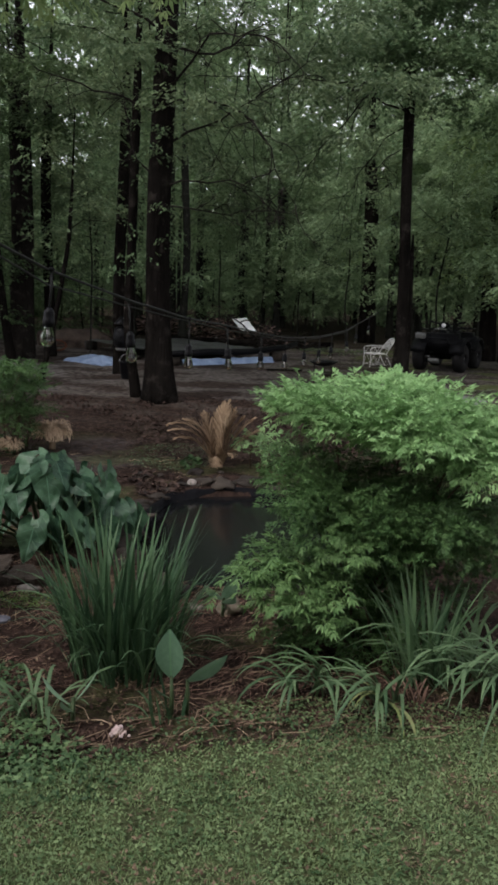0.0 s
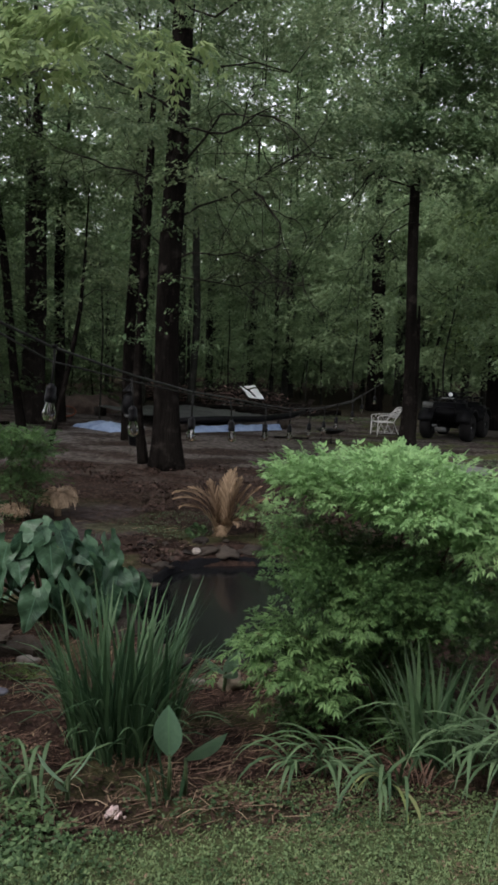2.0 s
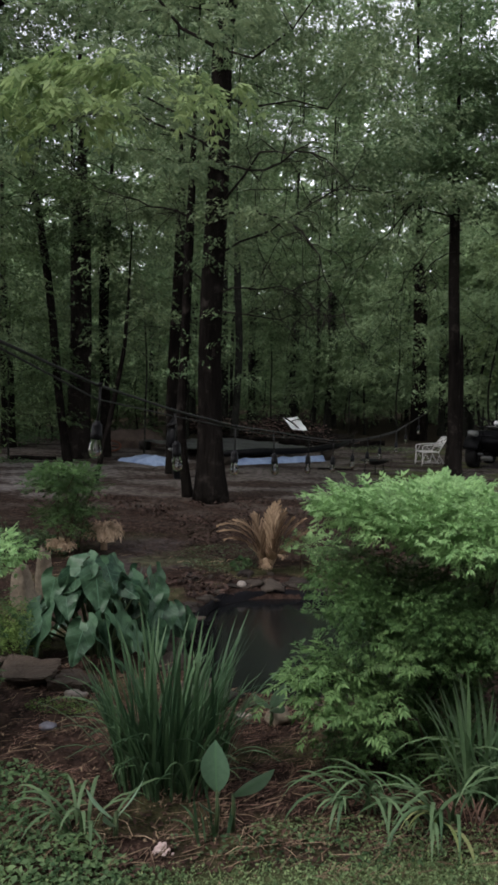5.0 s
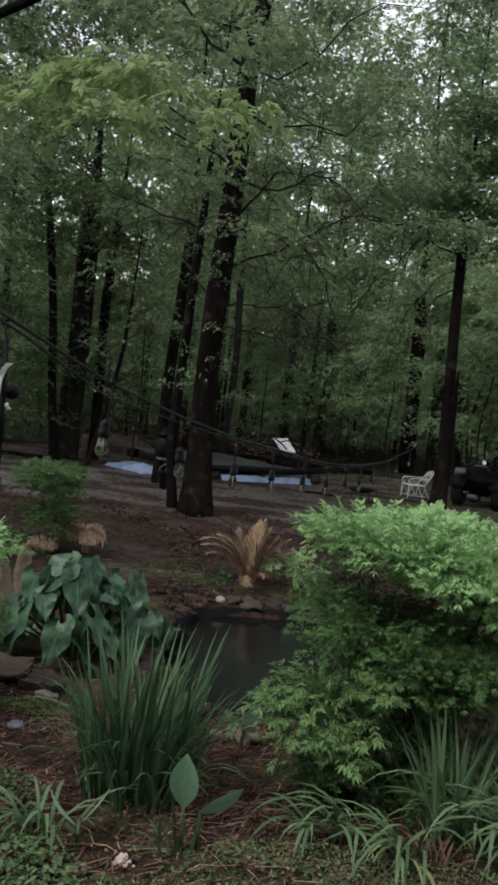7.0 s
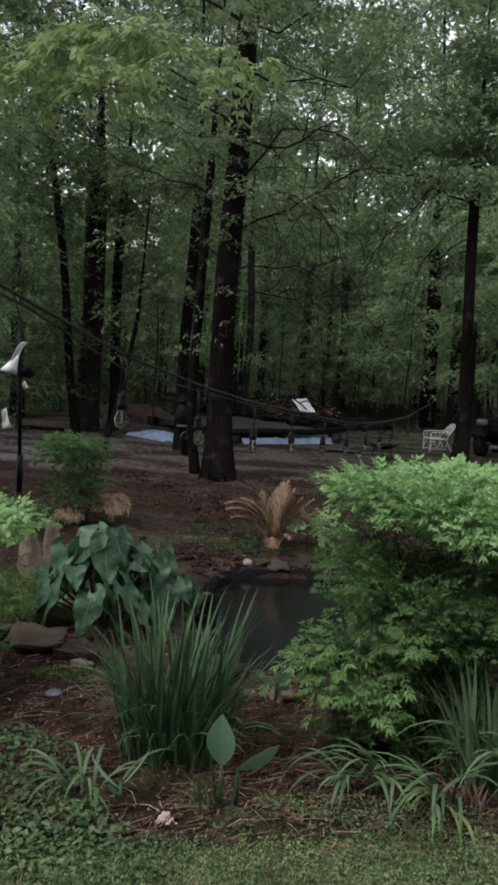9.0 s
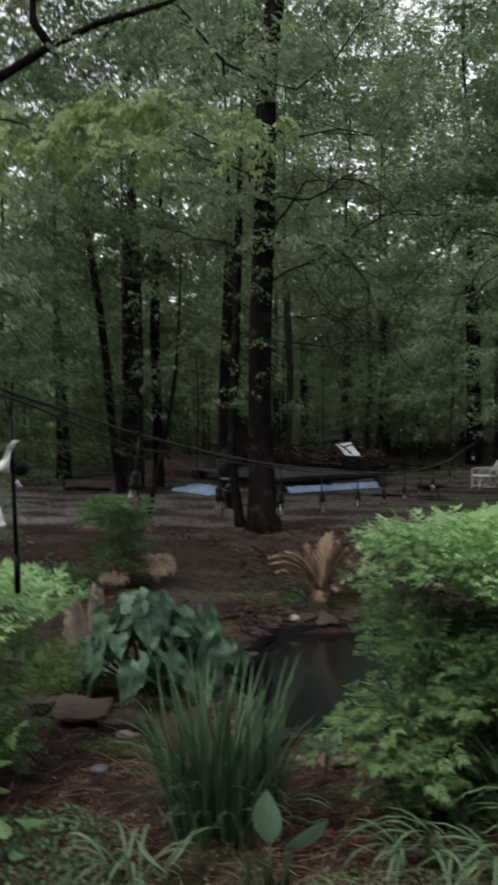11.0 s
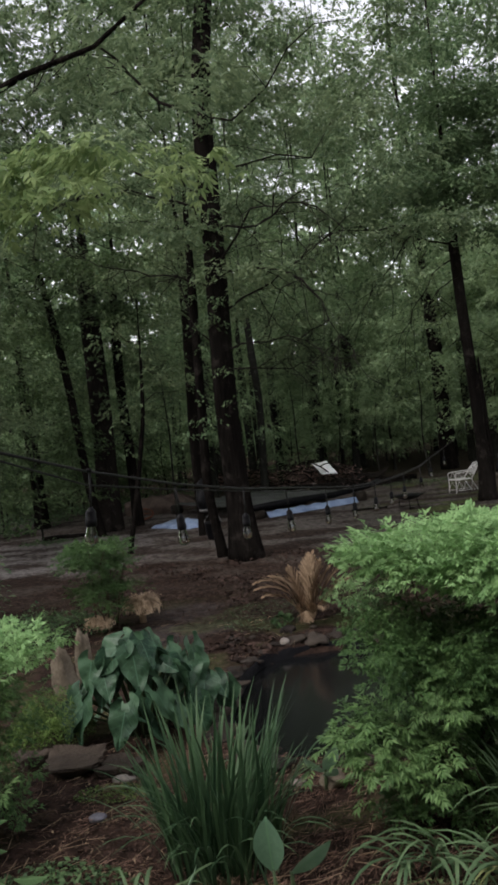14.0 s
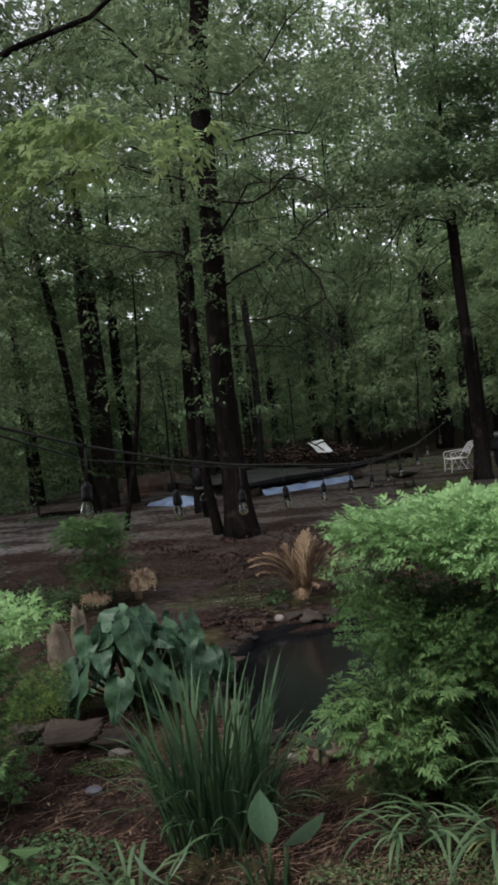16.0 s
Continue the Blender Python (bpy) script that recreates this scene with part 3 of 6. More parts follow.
            cen.append((p.x + q * math.cos(a) + skew[0], p.y + q * math.sin(a) + skew[1], z))
    cen = np.array(cen)
    cen[:, 1] += front
    sizes = cluster_size * rng.uniform(0.35, 1.05, len(cen))
    if extra:
        cen = np.concatenate([cen, np.array([e[:3] for e in extra])])
        sizes = np.concatenate([sizes, np.array([e[3] for e in extra])])
    corners = sprays(cen, sizes, leaves, leaf, rng, droop=droop * 0.6, ratio=0.5, flat=0.26)
    piece("crown", quads_mesh("crown", corners, mat or M_LEAF), t)
    # short leafy shoots that sprout from the stem itself
    for k in range(sprig):
        z = rng.uniform(2.0, crown[0] + 2.5)
        a = rng.uniform(0, 2 * math.pi)
        p = on_trunk(pts, z)
        reach = d * 0.5 + rng.uniform(0.08, 0.22)
        q = p + Vector((math.cos(a) * reach, math.sin(a) * reach, rng.uniform(0.0, 0.15)))
        v, f = tube([p, (p + q) / 2 + Vector((0, 0, 0.03)), q], [0.006, 0.005, 0.003], 5)
        shoot = piece("shoot", mesh_of("shoot", v, f, M_TWIG), t)
        piece("leaves", quads_mesh("leaves", sprays([tuple(q)], [0.22], int(rng.uniform(20, 64)), 0.075, rng, 5, 0.7), M_LEAF_DARK), shoot)
    return t


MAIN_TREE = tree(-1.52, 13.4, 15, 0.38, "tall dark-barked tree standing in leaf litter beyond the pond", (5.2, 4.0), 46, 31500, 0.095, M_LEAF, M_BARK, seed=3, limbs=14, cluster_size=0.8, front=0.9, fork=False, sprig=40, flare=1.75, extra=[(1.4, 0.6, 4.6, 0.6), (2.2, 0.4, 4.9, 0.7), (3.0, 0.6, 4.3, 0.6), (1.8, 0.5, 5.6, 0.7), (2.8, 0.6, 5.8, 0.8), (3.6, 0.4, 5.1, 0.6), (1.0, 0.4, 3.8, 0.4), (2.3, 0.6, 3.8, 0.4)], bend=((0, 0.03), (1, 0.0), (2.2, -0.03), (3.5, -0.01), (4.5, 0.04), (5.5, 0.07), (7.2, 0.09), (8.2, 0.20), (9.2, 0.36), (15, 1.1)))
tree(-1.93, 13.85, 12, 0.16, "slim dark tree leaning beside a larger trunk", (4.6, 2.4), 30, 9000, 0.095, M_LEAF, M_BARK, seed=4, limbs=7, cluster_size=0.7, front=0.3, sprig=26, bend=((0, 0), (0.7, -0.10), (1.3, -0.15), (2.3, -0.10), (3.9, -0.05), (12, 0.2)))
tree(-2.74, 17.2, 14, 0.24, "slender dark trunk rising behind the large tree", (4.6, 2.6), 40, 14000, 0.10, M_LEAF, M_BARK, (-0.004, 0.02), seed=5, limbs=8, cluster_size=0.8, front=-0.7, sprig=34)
RIGHT_TREE = tree(3.29, 18.4, 14, 0.25, "dark trunk with a dense dark green crown beside the chair", (6.0, 2.2), 36, 46000, 0.10, M_LEAF_DARK, M_BARK_RED, seed=6, flare=2.0, max_z=10.5, bend=((0, 0), (2.5, -0.05), (4.3, -0.13), (5.8, -0.16), (14, -0.2)), limbs=12, cluster_size=1.05, skew=(1.3, 0), front=-1.3,
                  extra=[(-0.5, -1.2, 6.0, 0.7), (0.2, -1.3, 5.6, 0.75), (1.0, -1.3, 5.3, 0.8), (1.9, -1.2, 5.2, 0.9), (2.7, -1.2, 5.6, 0.9), (-0.4, -1.2, 7.3, 0.8), (0.3, -1.2, 6.9, 0.8), (0.9, -1.3, 6.3, 0.9), (1.7, -1.2, 6.3, 1.0), (2.4, -1.2, 6.9, 1.1), (0.5, -1.2, 7.9, 0.8), (1.2, -1.4, 7.6, 1.1), (2.0, -1.3, 8.2, 1.2), (2.8, -1.2, 8.0, 1.1), (1.0, -1.4, 8.9, 1.0), (1.8, -1.3, 9.3, 1.0)])


def snag(x, y, h, d, label, seed):
    """A dead trunk, broken off, with no crown."""
    t = thing("dead_tree", (x, y, ground_z(x, y)), label, "tree trunk", "woodland trees")
    pts = trunk_points(h, (0.0, 0.0), 0.06, seed, 10)
    v, f = tube(pts, [d / 2 * (1.25 - 1.0 * (max(p[2], 0) / h) ** 2.5) for p in pts], 10)
    piece("trunk", mesh_of("trunk", v, f, M_BARK_RED), t)


snag(3.46, 18.75, 3.1, 0.15, "dead red-brown trunk stub close behind a thicker one", 26)
tree(4.03, 29.5, 19, 0.50, "stout dark tree at the back of the clearing", (5.6, 4.4), 48, 17000, 0.15, M_LEAF, M_BARK, (-0.025, 0), seed=7, limbs=12, cluster_size=1.15, front=-1.2)
tree(-5.55, 20.0, 15.5, 0.54, "stout dark tree at the edge of the clearing", (5.4, 4.2), 50, 32000, 0.12, M_LEAF, M_BARK_RED, seed=8, limbs=14, cluster_size=1.0, front=-1.0,
     extra=[(0.0, -1.2, 6.4, 0.9), (0.7, -1.3, 5.6, 0.7), (-0.8, -1.2, 5.9, 0.8), (0.0, -1.2, 10.6, 1.3), (2.0, -1.0, 10.2, 1.2), (1.0, -1.0, 12.0, 1.3), (3.0, -1.0, 11.4, 1.2), (-2.2, -1.0, 10.8, 1.3), (-1.2, -1.0, 12.4, 1.3), (-3.2, -1.0, 12.0, 1.3)], sprig=34)
tree(-5.50, 19.0, 14.5, 0.20, "thin dark tree leaning away from a stout one", (5.2, 2.8), 40, 12000, 0.11, M_LEAF_SHADE, M_BARK, (-0.13, 0.0), seed=9, limbs=8, front=-0.8, sprig=22)
tree(-5.0, 20.6, 15, 0.26, "thin dark tree beside a stout one", (5.0, 2.8), 40, 12000, 0.11, M_LEAF_SHADE, M_BARK, seed=10, limbs=8, front=-0.8, sprig=26)
tree(-3.9, 15.3, 5.2, 0.10, "bare leaning sapling with a few high leaves", (2.6, 1.1), 12, 1400, 0.085, M_LEAF, M_BARK, seed=11, bend=((0, 0), (1.45, 0.33), (2.5, 0.53), (3.4, 0.60), (5.2, 0.68)), limbs=4, cluster_size=0.5, name="sapling", flare=1.1)
tree(-8.2, 22.5, 16, 0.36, "dark woodland tree with spreading green crown", (3.0, 3.6), 40, 15000, 0.13, M_LEAF, M_BARK, seed=12, limbs=12, cluster_size=1.0, front=-0.8,
     extra=[(0.5, -0.8, 12.6, 1.4), (2.2, -0.8, 12.2, 1.3), (-0.6, -0.8, 14.0, 1.4), (1.6, -0.8, 14.2, 1.3)])
tree(6.6, 23.5, 16, 0.45, "dark woodland tree with spreading green crown", (2.8, 3.8), 70, 17000, 0.13, M_LEAF_HAZE, M_BARK, seed=13, limbs=12, cluster_size=1.0, front=-0.8)
tree(7.9, 21.5, 14, 0.3, "mid-green woodland tree behind the parked vehicle", (1.8, 3.2), 56, 14000, 0.12, M_LEAF_PALE, M_BARK, seed=14, limbs=10, cluster_size=0.9, front=-0.6)

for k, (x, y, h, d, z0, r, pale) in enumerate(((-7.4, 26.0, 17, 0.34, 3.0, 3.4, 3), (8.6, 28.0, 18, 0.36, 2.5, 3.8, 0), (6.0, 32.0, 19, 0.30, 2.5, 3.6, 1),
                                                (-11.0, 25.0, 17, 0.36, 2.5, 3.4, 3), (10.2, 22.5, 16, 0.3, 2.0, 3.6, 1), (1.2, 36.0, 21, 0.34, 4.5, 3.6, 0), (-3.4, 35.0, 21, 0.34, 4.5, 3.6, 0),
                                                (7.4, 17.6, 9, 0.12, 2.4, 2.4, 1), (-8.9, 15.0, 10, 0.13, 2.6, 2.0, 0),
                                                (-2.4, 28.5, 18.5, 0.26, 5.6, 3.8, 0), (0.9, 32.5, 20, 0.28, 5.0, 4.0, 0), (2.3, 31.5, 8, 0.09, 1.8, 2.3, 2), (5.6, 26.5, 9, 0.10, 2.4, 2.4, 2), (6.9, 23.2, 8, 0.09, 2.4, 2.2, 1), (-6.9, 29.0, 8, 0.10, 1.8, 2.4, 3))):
    # choice 3 darkens left-side leaf colour for shade; bark past y 26 is haze-paled
    tree(x, y, h, d, "woodland tree with low leafy branches" if h > 12 else "slim leafy tree at the side of the clearing", (z0, r), 38 if x > -6 else 28, 12500 if x > -6 else 9500, 0.13, (M_LEAF, M_LEAF_PALE, M_LEAF_HAZE, M_LEAF_DARK)[pale], M_BARK_HAZE if y > 26 else M_BARK, seed=50 + k, limbs=11, cluster_size=1.05, sides=10, front=-0.9)

# low leafy trees among the trunks: colour darkened for shade on one side, paled for haze in layered ones on the other
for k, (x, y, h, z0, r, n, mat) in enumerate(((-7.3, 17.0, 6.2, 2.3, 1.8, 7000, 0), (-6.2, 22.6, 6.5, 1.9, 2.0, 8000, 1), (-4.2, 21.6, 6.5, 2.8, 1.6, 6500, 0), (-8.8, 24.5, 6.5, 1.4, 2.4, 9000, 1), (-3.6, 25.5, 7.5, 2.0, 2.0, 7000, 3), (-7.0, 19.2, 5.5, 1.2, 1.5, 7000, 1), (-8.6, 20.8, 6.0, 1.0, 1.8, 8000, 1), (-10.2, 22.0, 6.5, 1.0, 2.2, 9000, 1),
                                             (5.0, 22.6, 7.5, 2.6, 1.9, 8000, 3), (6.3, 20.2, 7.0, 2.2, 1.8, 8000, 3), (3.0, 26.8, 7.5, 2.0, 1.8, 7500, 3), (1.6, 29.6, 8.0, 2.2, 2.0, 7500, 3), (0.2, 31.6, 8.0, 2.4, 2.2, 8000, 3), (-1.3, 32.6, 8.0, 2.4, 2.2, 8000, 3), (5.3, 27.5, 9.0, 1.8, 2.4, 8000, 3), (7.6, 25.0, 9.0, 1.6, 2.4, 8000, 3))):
    tree(x, y, h, 0.05, "leafy understorey tree with layered drooping sprays", (z0, r), 30, n, 0.10, (M_LEAF, M_LEAF_SHADE, M_LEAF_PALE, M_LEAF_HAZE)[mat], M_BARK_HAZE, seed=450 + k, limbs=8, cluster_size=0.8, front=-0.4,
         group="understorey trees", name="understorey_tree", sides=7, flare=1.1)

# unseen trees added at the garden's sides to keep out side light
for k, (x, y) in enumerate(((-9.6, 8.6), (-11.0, 12.4), (-13.0, 15.8), (-8.6, 4.5), (8.4, 6.5), (9.4, 11.0), (12.5, 16.5))):
    tree(x, y, 13, 0.3, "unseen leafy tree added beside the garden to cut side light", (2.2, 3.0), 40, 7000, 0.16, M_LEAF, M_BARK, seed=150 + k, limbs=9, cluster_size=1.1, sides=10)


def bare_limbs(t, starts, seed):
    """Thin, mostly leafless branches that bow away from a trunk, dividing into side twigs."""
    rng = np.random.RandomState(seed)

    def crooked(p, d, length, steps, sag):
        run = [p]
        for k in range(steps):
            d = (d + Vector((rng.normal(0, 0.24), rng.normal(0, 0.24), rng.normal(-sag, 0.24)))).normalized()
            p = p + d * (length / steps)
            run.append(p)
        return run

    for z, yaw, reach, rise, r0, sag in starts:
        d = Vector((math.cos(radians(yaw)), math.sin(radians(yaw)), rise)).normalized()
        main = crooked(Vector((0, 0, z)), d, reach, 11, sag)
        v, f = tube(main, [r0 * (1 - 0.075 * k) for k in range(12)], 6)
        for k in range(12):
            i = rng.randint(3, 12)
            side = (main[min(i + 1, 11)] - main[i - 1]).normalized() + Vector((rng.normal(0, 0.7), rng.normal(0, 0.7), rng.normal(-0.15, 0.6)))
            run = crooked(main[i], side.normalized(), reach * rng.uniform(0.14, 0.34), 5, sag * 1.6)
            bunch = [(run, r0 * 0.36)]
            for g in range(4):
                j = rng.randint(1, 6)
                e = (run[j] - run[j - 1]).normalized() + Vector((rng.normal(0, 0.7), rng.normal(0, 0.7), rng.normal(-0.1, 0.6)))
                bunch.append((crooked(run[j], e.normalized(), reach * rng.uniform(0.05, 0.13), 3, sag), r0 * 0.18))
            for pts, r in bunch:
                v2, f2 = tube(pts, [max(0.003, r * (1 - 0.7 * q / len(pts))) for q in range(len(pts))], 4)
                o = len(v)
                v += v2
                f += [tuple(q + o for q in face) for face in f2]
        piece("limb", mesh_of("limb", v, f, M_TWIG), t)


bare_limbs(MAIN_TREE, [(3.3, -20, 2.4, 0.5, 0.018, 0.07), (3.9, -10, 2.9, 0.75, 0.022, 0.08), (4.5, 5, 3.2, 0.9, 0.026, 0.10), (5.2, -20, 3.0, 0.6, 0.024, 0.05), (3.0, -5, 2.2, 0.1, 0.016, 0.03),
                       (4.4, 190, 2.4, 0.6, 0.02, 0.06), (5.6, 200, 3.0, 0.9, 0.024, 0.08), (7.2, 170, 3.4, 0.9, 0.03, 0.08), (3.4, 185, 1.8, 0.4, 0.016, 0.05)], 31)
bare_limbs(RIGHT_TREE, [(5.5, 188, 2.9, 0.25, 0.024, 0.05), (5.9, 200, 3.2, 0.2, 0.026, 0.09), (5.3, 176, 2.6, -0.05, 0.020, 0.12), (4.8, 210, 2.2, 0.3, 0.018, 0.14), (6.4, 195, 3.4, 0.1, 0.026, 0.10)], 32)

# the bough and pale leaves that reach in from a tree outside the view
def overhanging_bough():
    t = thing("overhanging_bough", (-4.6, 6.6, 0.0), "large tree whose dark bough and pale new leaves overhang the garden", "tree", "woodland trees")
    tp = [(0, 0, -0.05), (0.03, 0.05, 2.0), (0.1, 0.0, 4.0), (0.0, 0.0, 7.5), (-0.1, 0.1, 12.0)]
    v, f = tube(tp, [0.26, 0.2, 0.18, 0.14, 0.06], 12)
    piece("trunk", mesh_of("trunk", v, f, M_BARK), t)
    runs = [([(0.1, 0, 3.7), (0.85, -0.08, 4.2), (1.5, -0.1, 4.55), (1.84, -0.1, 4.71), (2.2, -0.1, 4.9), (2.6, -0.1, 5.05), (3.18, -0.1, 5.18), (3.6, -0.05, 5.5), (3.9, 0.0, 5.72), (4.6, 0.2, 6.3)],
             [0.060, 0.052, 0.045, 0.039, 0.034, 0.026, 0.020, 0.016, 0.012, 0.005]),
            ([(2.2, -0.1, 4.9), (2.06, -0.1, 5.1), (2.06, -0.1, 5.35), (2.13, -0.05, 5.65), (2.3, 0, 6.3)], [0.036, 0.032, 0.026, 0.02, 0.008]),
            ([(1.0, -0.1, 4.25), (1.5, -0.15, 4.36), (1.9, -0.2, 4.30), (2.2, -0.3, 4.16)], [0.022, 0.016, 0.010, 0.005]),
            ([(1.0, -0.1, 4.25), (1.2, -0.25, 3.85), (1.35, -0.35, 3.4), (1.5, -0.4, 2.9)], [0.014, 0.010, 0.007, 0.003]),
            ([(1.0, -0.1, 4.25), (1.5, -0.6, 3.75), (1.95, -1.0, 3.25), (2.3, -1.3, 2.85)], [0.014, 0.010, 0.007, 0.003])]
    for points, radii in runs:
        v, f = tube(points, radii, 8)
        piece("limb", mesh_of("limb", v, f, M_BARK), t)
    rng = np.random.RandomState(21)
    cen = [(1.9, -0.3, 4.15), (2.3, -0.3, 4.2), (2.7, -0.4, 4.25), (3.1, -0.4, 4.2), (3.5, -0.5, 4.1), (3.9, -0.4, 4.0), (2.1, -0.5, 3.9), (2.6, -0.6, 3.9), (3.1, -0.7, 3.85),
           (1.5, -0.4, 3.85), (1.45, -0.4, 2.95), (1.3, -0.4, 3.15)]
    upper = [(3.7, -0.2, 4.65), (2.5, 0.0, 4.8), (1.4, 0.0, 4.65), (3.2, 0.0, 5.3), (2.2, 0.1, 5.5), (1.5, 0.1, 5.2), (2.9, 0.3, 4.9), (3.9, 0.2, 5.1), (1.9, 0.2, 4.75), (2.7, 0.2, 5.6), (1.0, 0.0, 4.9), (0.5, 0.1, 5.0), (0.8, 0.1, 5.5), (0.2, 0.1, 4.6), (1.2, 0.2, 5.9), (0.4, 0.2, 5.9), (1.9, 0.2, 6.1)]
    low = [(2.30, -1.30, 2.88), (2.12, -1.22, 2.92), (2.22, -1.28, 2.78), (2.0, -1.1, 3.05)]
    q = sprays(cen, [0.34] * len(cen), 1050, 0.125, rng, 6, 0.75, 0.50, 0.30)
    piece("crown", quads_mesh("crown", lobed(q), M_BOUGH), t)
    q = sprays(upper, [0.42] * len(upper), 1900, 0.10, rng, 6, 0.6, 0.50, 0.35)
    piece("upper_crown", quads_mesh("upper_crown", lobed(q), M_LEAF), t, None, "mid-green leaves on higher twigs")
    q = sprays(low, [0.16] * len(low), 130, 0.11, rng, 6, 0.75, 0.50, 0.4)
    tagged(piece("hanging_spray", quads_mesh("hanging_spray", lobed(q), M_LEAF_DARK), t, None, "dark green hanging leaf spray"), kind="stuff")
    return t


overhanging_bough()

# ranks of thinner trees going back into the wood
def wood_ranks():
    rng = np.random.RandomState(40)
    n = 0
    while n < 38:
        y = rng.uniform(27, 62)
        x = rng.uniform(-0.42, 0.42) * y + rng.uniform(-2, 2)
        if (y < 34 and -4 < x < 5) or (x < -0.29 * y and n % 4 == 0):
            continue
        n += 1
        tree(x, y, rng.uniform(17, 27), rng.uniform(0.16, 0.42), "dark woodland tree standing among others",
             (rng.uniform(3.5, 6.0), rng.uniform(2.6, 4.0)), 32, 6600, 0.175, M_LEAF_HAZE if n % 3 else M_LEAF, M_BARK_HAZE, seed=100 + n, limbs=5, cluster_size=1.3, sides=8, front=-1.2)
    for k in range(26):
        y = rng.uniform(24, 44)
        x = rng.uniform(-0.40, 0.40) * y
        if y < 33 and -5 < x < 4.5:
            x = -7 - rng.uniform(0, 4) if x < 0 else 6.5 + rng.uniform(0, 5)
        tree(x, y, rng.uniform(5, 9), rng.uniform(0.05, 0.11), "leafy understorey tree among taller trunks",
             (rng.uniform(0.9, 2.2), rng.uniform(1.6, 2.8)), 22, 6000, 0.15, M_LEAF if k % 3 == 0 else M_LEAF_HAZE, M_BARK_HAZE, seed=200 + k, limbs=5, cluster_size=1.0, front=-0.5,
             group="understorey trees", name="understorey_tree", sides=6, flare=1.1)


wood_ranks()


def thicket():
    """Low dim shrubs that close the back of the clearing."""
    rng = np.random.RandomState(57)
    for k in range(26):
        y = rng.uniform(34, 46)
        x = -16 + 32 * (k + rng.uniform(0, 1)) / 26
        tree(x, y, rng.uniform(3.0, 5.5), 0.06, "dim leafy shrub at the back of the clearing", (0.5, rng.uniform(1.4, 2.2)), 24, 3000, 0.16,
             M_LEAF_HAZE, M_BARK_HAZE, seed=300 + k, limbs=4, cluster_size=0.85, group="thicket shrubs", name="shrub", sides=6, flare=1.1)


    for k in range(20):
        y = rng.uniform(24.5, 31)
        x = -0.20 * y - 10 * (k + rng.uniform(0, 1)) / 20
        tree(x, y, rng.uniform(2.0, 4.2), 0.05, "leafy shrub with shade-darkened leaf colour under the trees beside the clearing", (0.3, rng.uniform(1.0, 1.6)), 22, 2600, 0.10,
             M_LEAF_SHADE, M_BARK, seed=340 + k, limbs=4, cluster_size=0.7, group="thicket shrubs", name="shrub", sides=6, flare=1.1)


thicket()


def far_wood():
    """The closed wall of leaves deep in the wood."""
    rng = np.random.RandomState(55)
    pts = []
    while len(pts) < 2500:
        a = rng.uniform(-0.62, 0.62)
        d = rng.uniform(56, 88)
        z = rng.uniform(0, 1) ** 1.35 * float(np.interp(a, (-0.36, -0.22), (22, 33)))
        # whole patches of sky stay open, more of them higher up
        gap = noise.noise(Vector((a * 17, z * 0.26, 7.7))) + 0.5 * noise.noise(Vector((a * 41, z * 0.6, 1.3)))
        if gap > 0.56 - 0.90 * z / 33:
            continue
        pts.append(spread(48, (d * math.sin(a), d * math.cos(a), z + 0.8), (2.6, 2.6, 1.5), rng))
    ob = new("far_woods", quads_mesh("far_woods", leaf_quads(np.concatenate(pts), 0.75, 0.6, 0.6, rng), M_LEAF_HAZE))
    tagged(ob, "dim mass of far woodland foliage behind the clearing", "woods", kind="stuff")


far_wood()


def backdrop():
    """The depth of the wood beyond the last trees, with a ragged top; mist is in its colour."""
    verts, faces = [], []
    n = 160
    for k in range(n + 1):
        a = -0.75 + 1.5 * k / n
        top = 11.0 + 4.5 * noise.noise(Vector((a * 14, 0, 0))) + 2.5 * noise.noise(Vector((a * 55, 3, 0)))
        for z in (-0.5, top * 0.5, top):
            verts.append((96 * math.sin(a), 96 * math.cos(a), z + 0.9))
    for k in range(n):
        for j in range(2):
            a = k * 3 + j
            faces.append((a, a + 3, a + 4, a + 1))
    ob = new("backdrop", mesh_of("backdrop", verts, faces, M_DEPTH))
    tagged(ob, "grey-green sheet coloured as misty woodland depth beyond the last trees", "woods", kind="structure")


# lightened so that the colour itself holds the mist deep in the wood
M_DEPTH = material("misty_wood_depth", (0.075, 0.110, 0.075), (0.190, 0.260, 0.170), rough=0.95, scale=0.35, fine=1.6, bump=0, spec=0.0)
backdrop()


# ---- lawn, litter and ground cover ----
def in_pond(x, y, k=1.05):
    return pond_q(x, y) < k


def lawn_edge(x, y):
    return 3.28 + 0.22 * x + 0.24 * noise.noise(Vector((x * 2.6, y * 2.6, 4))) - 0.35 * max(0.0, -0.55 - x)


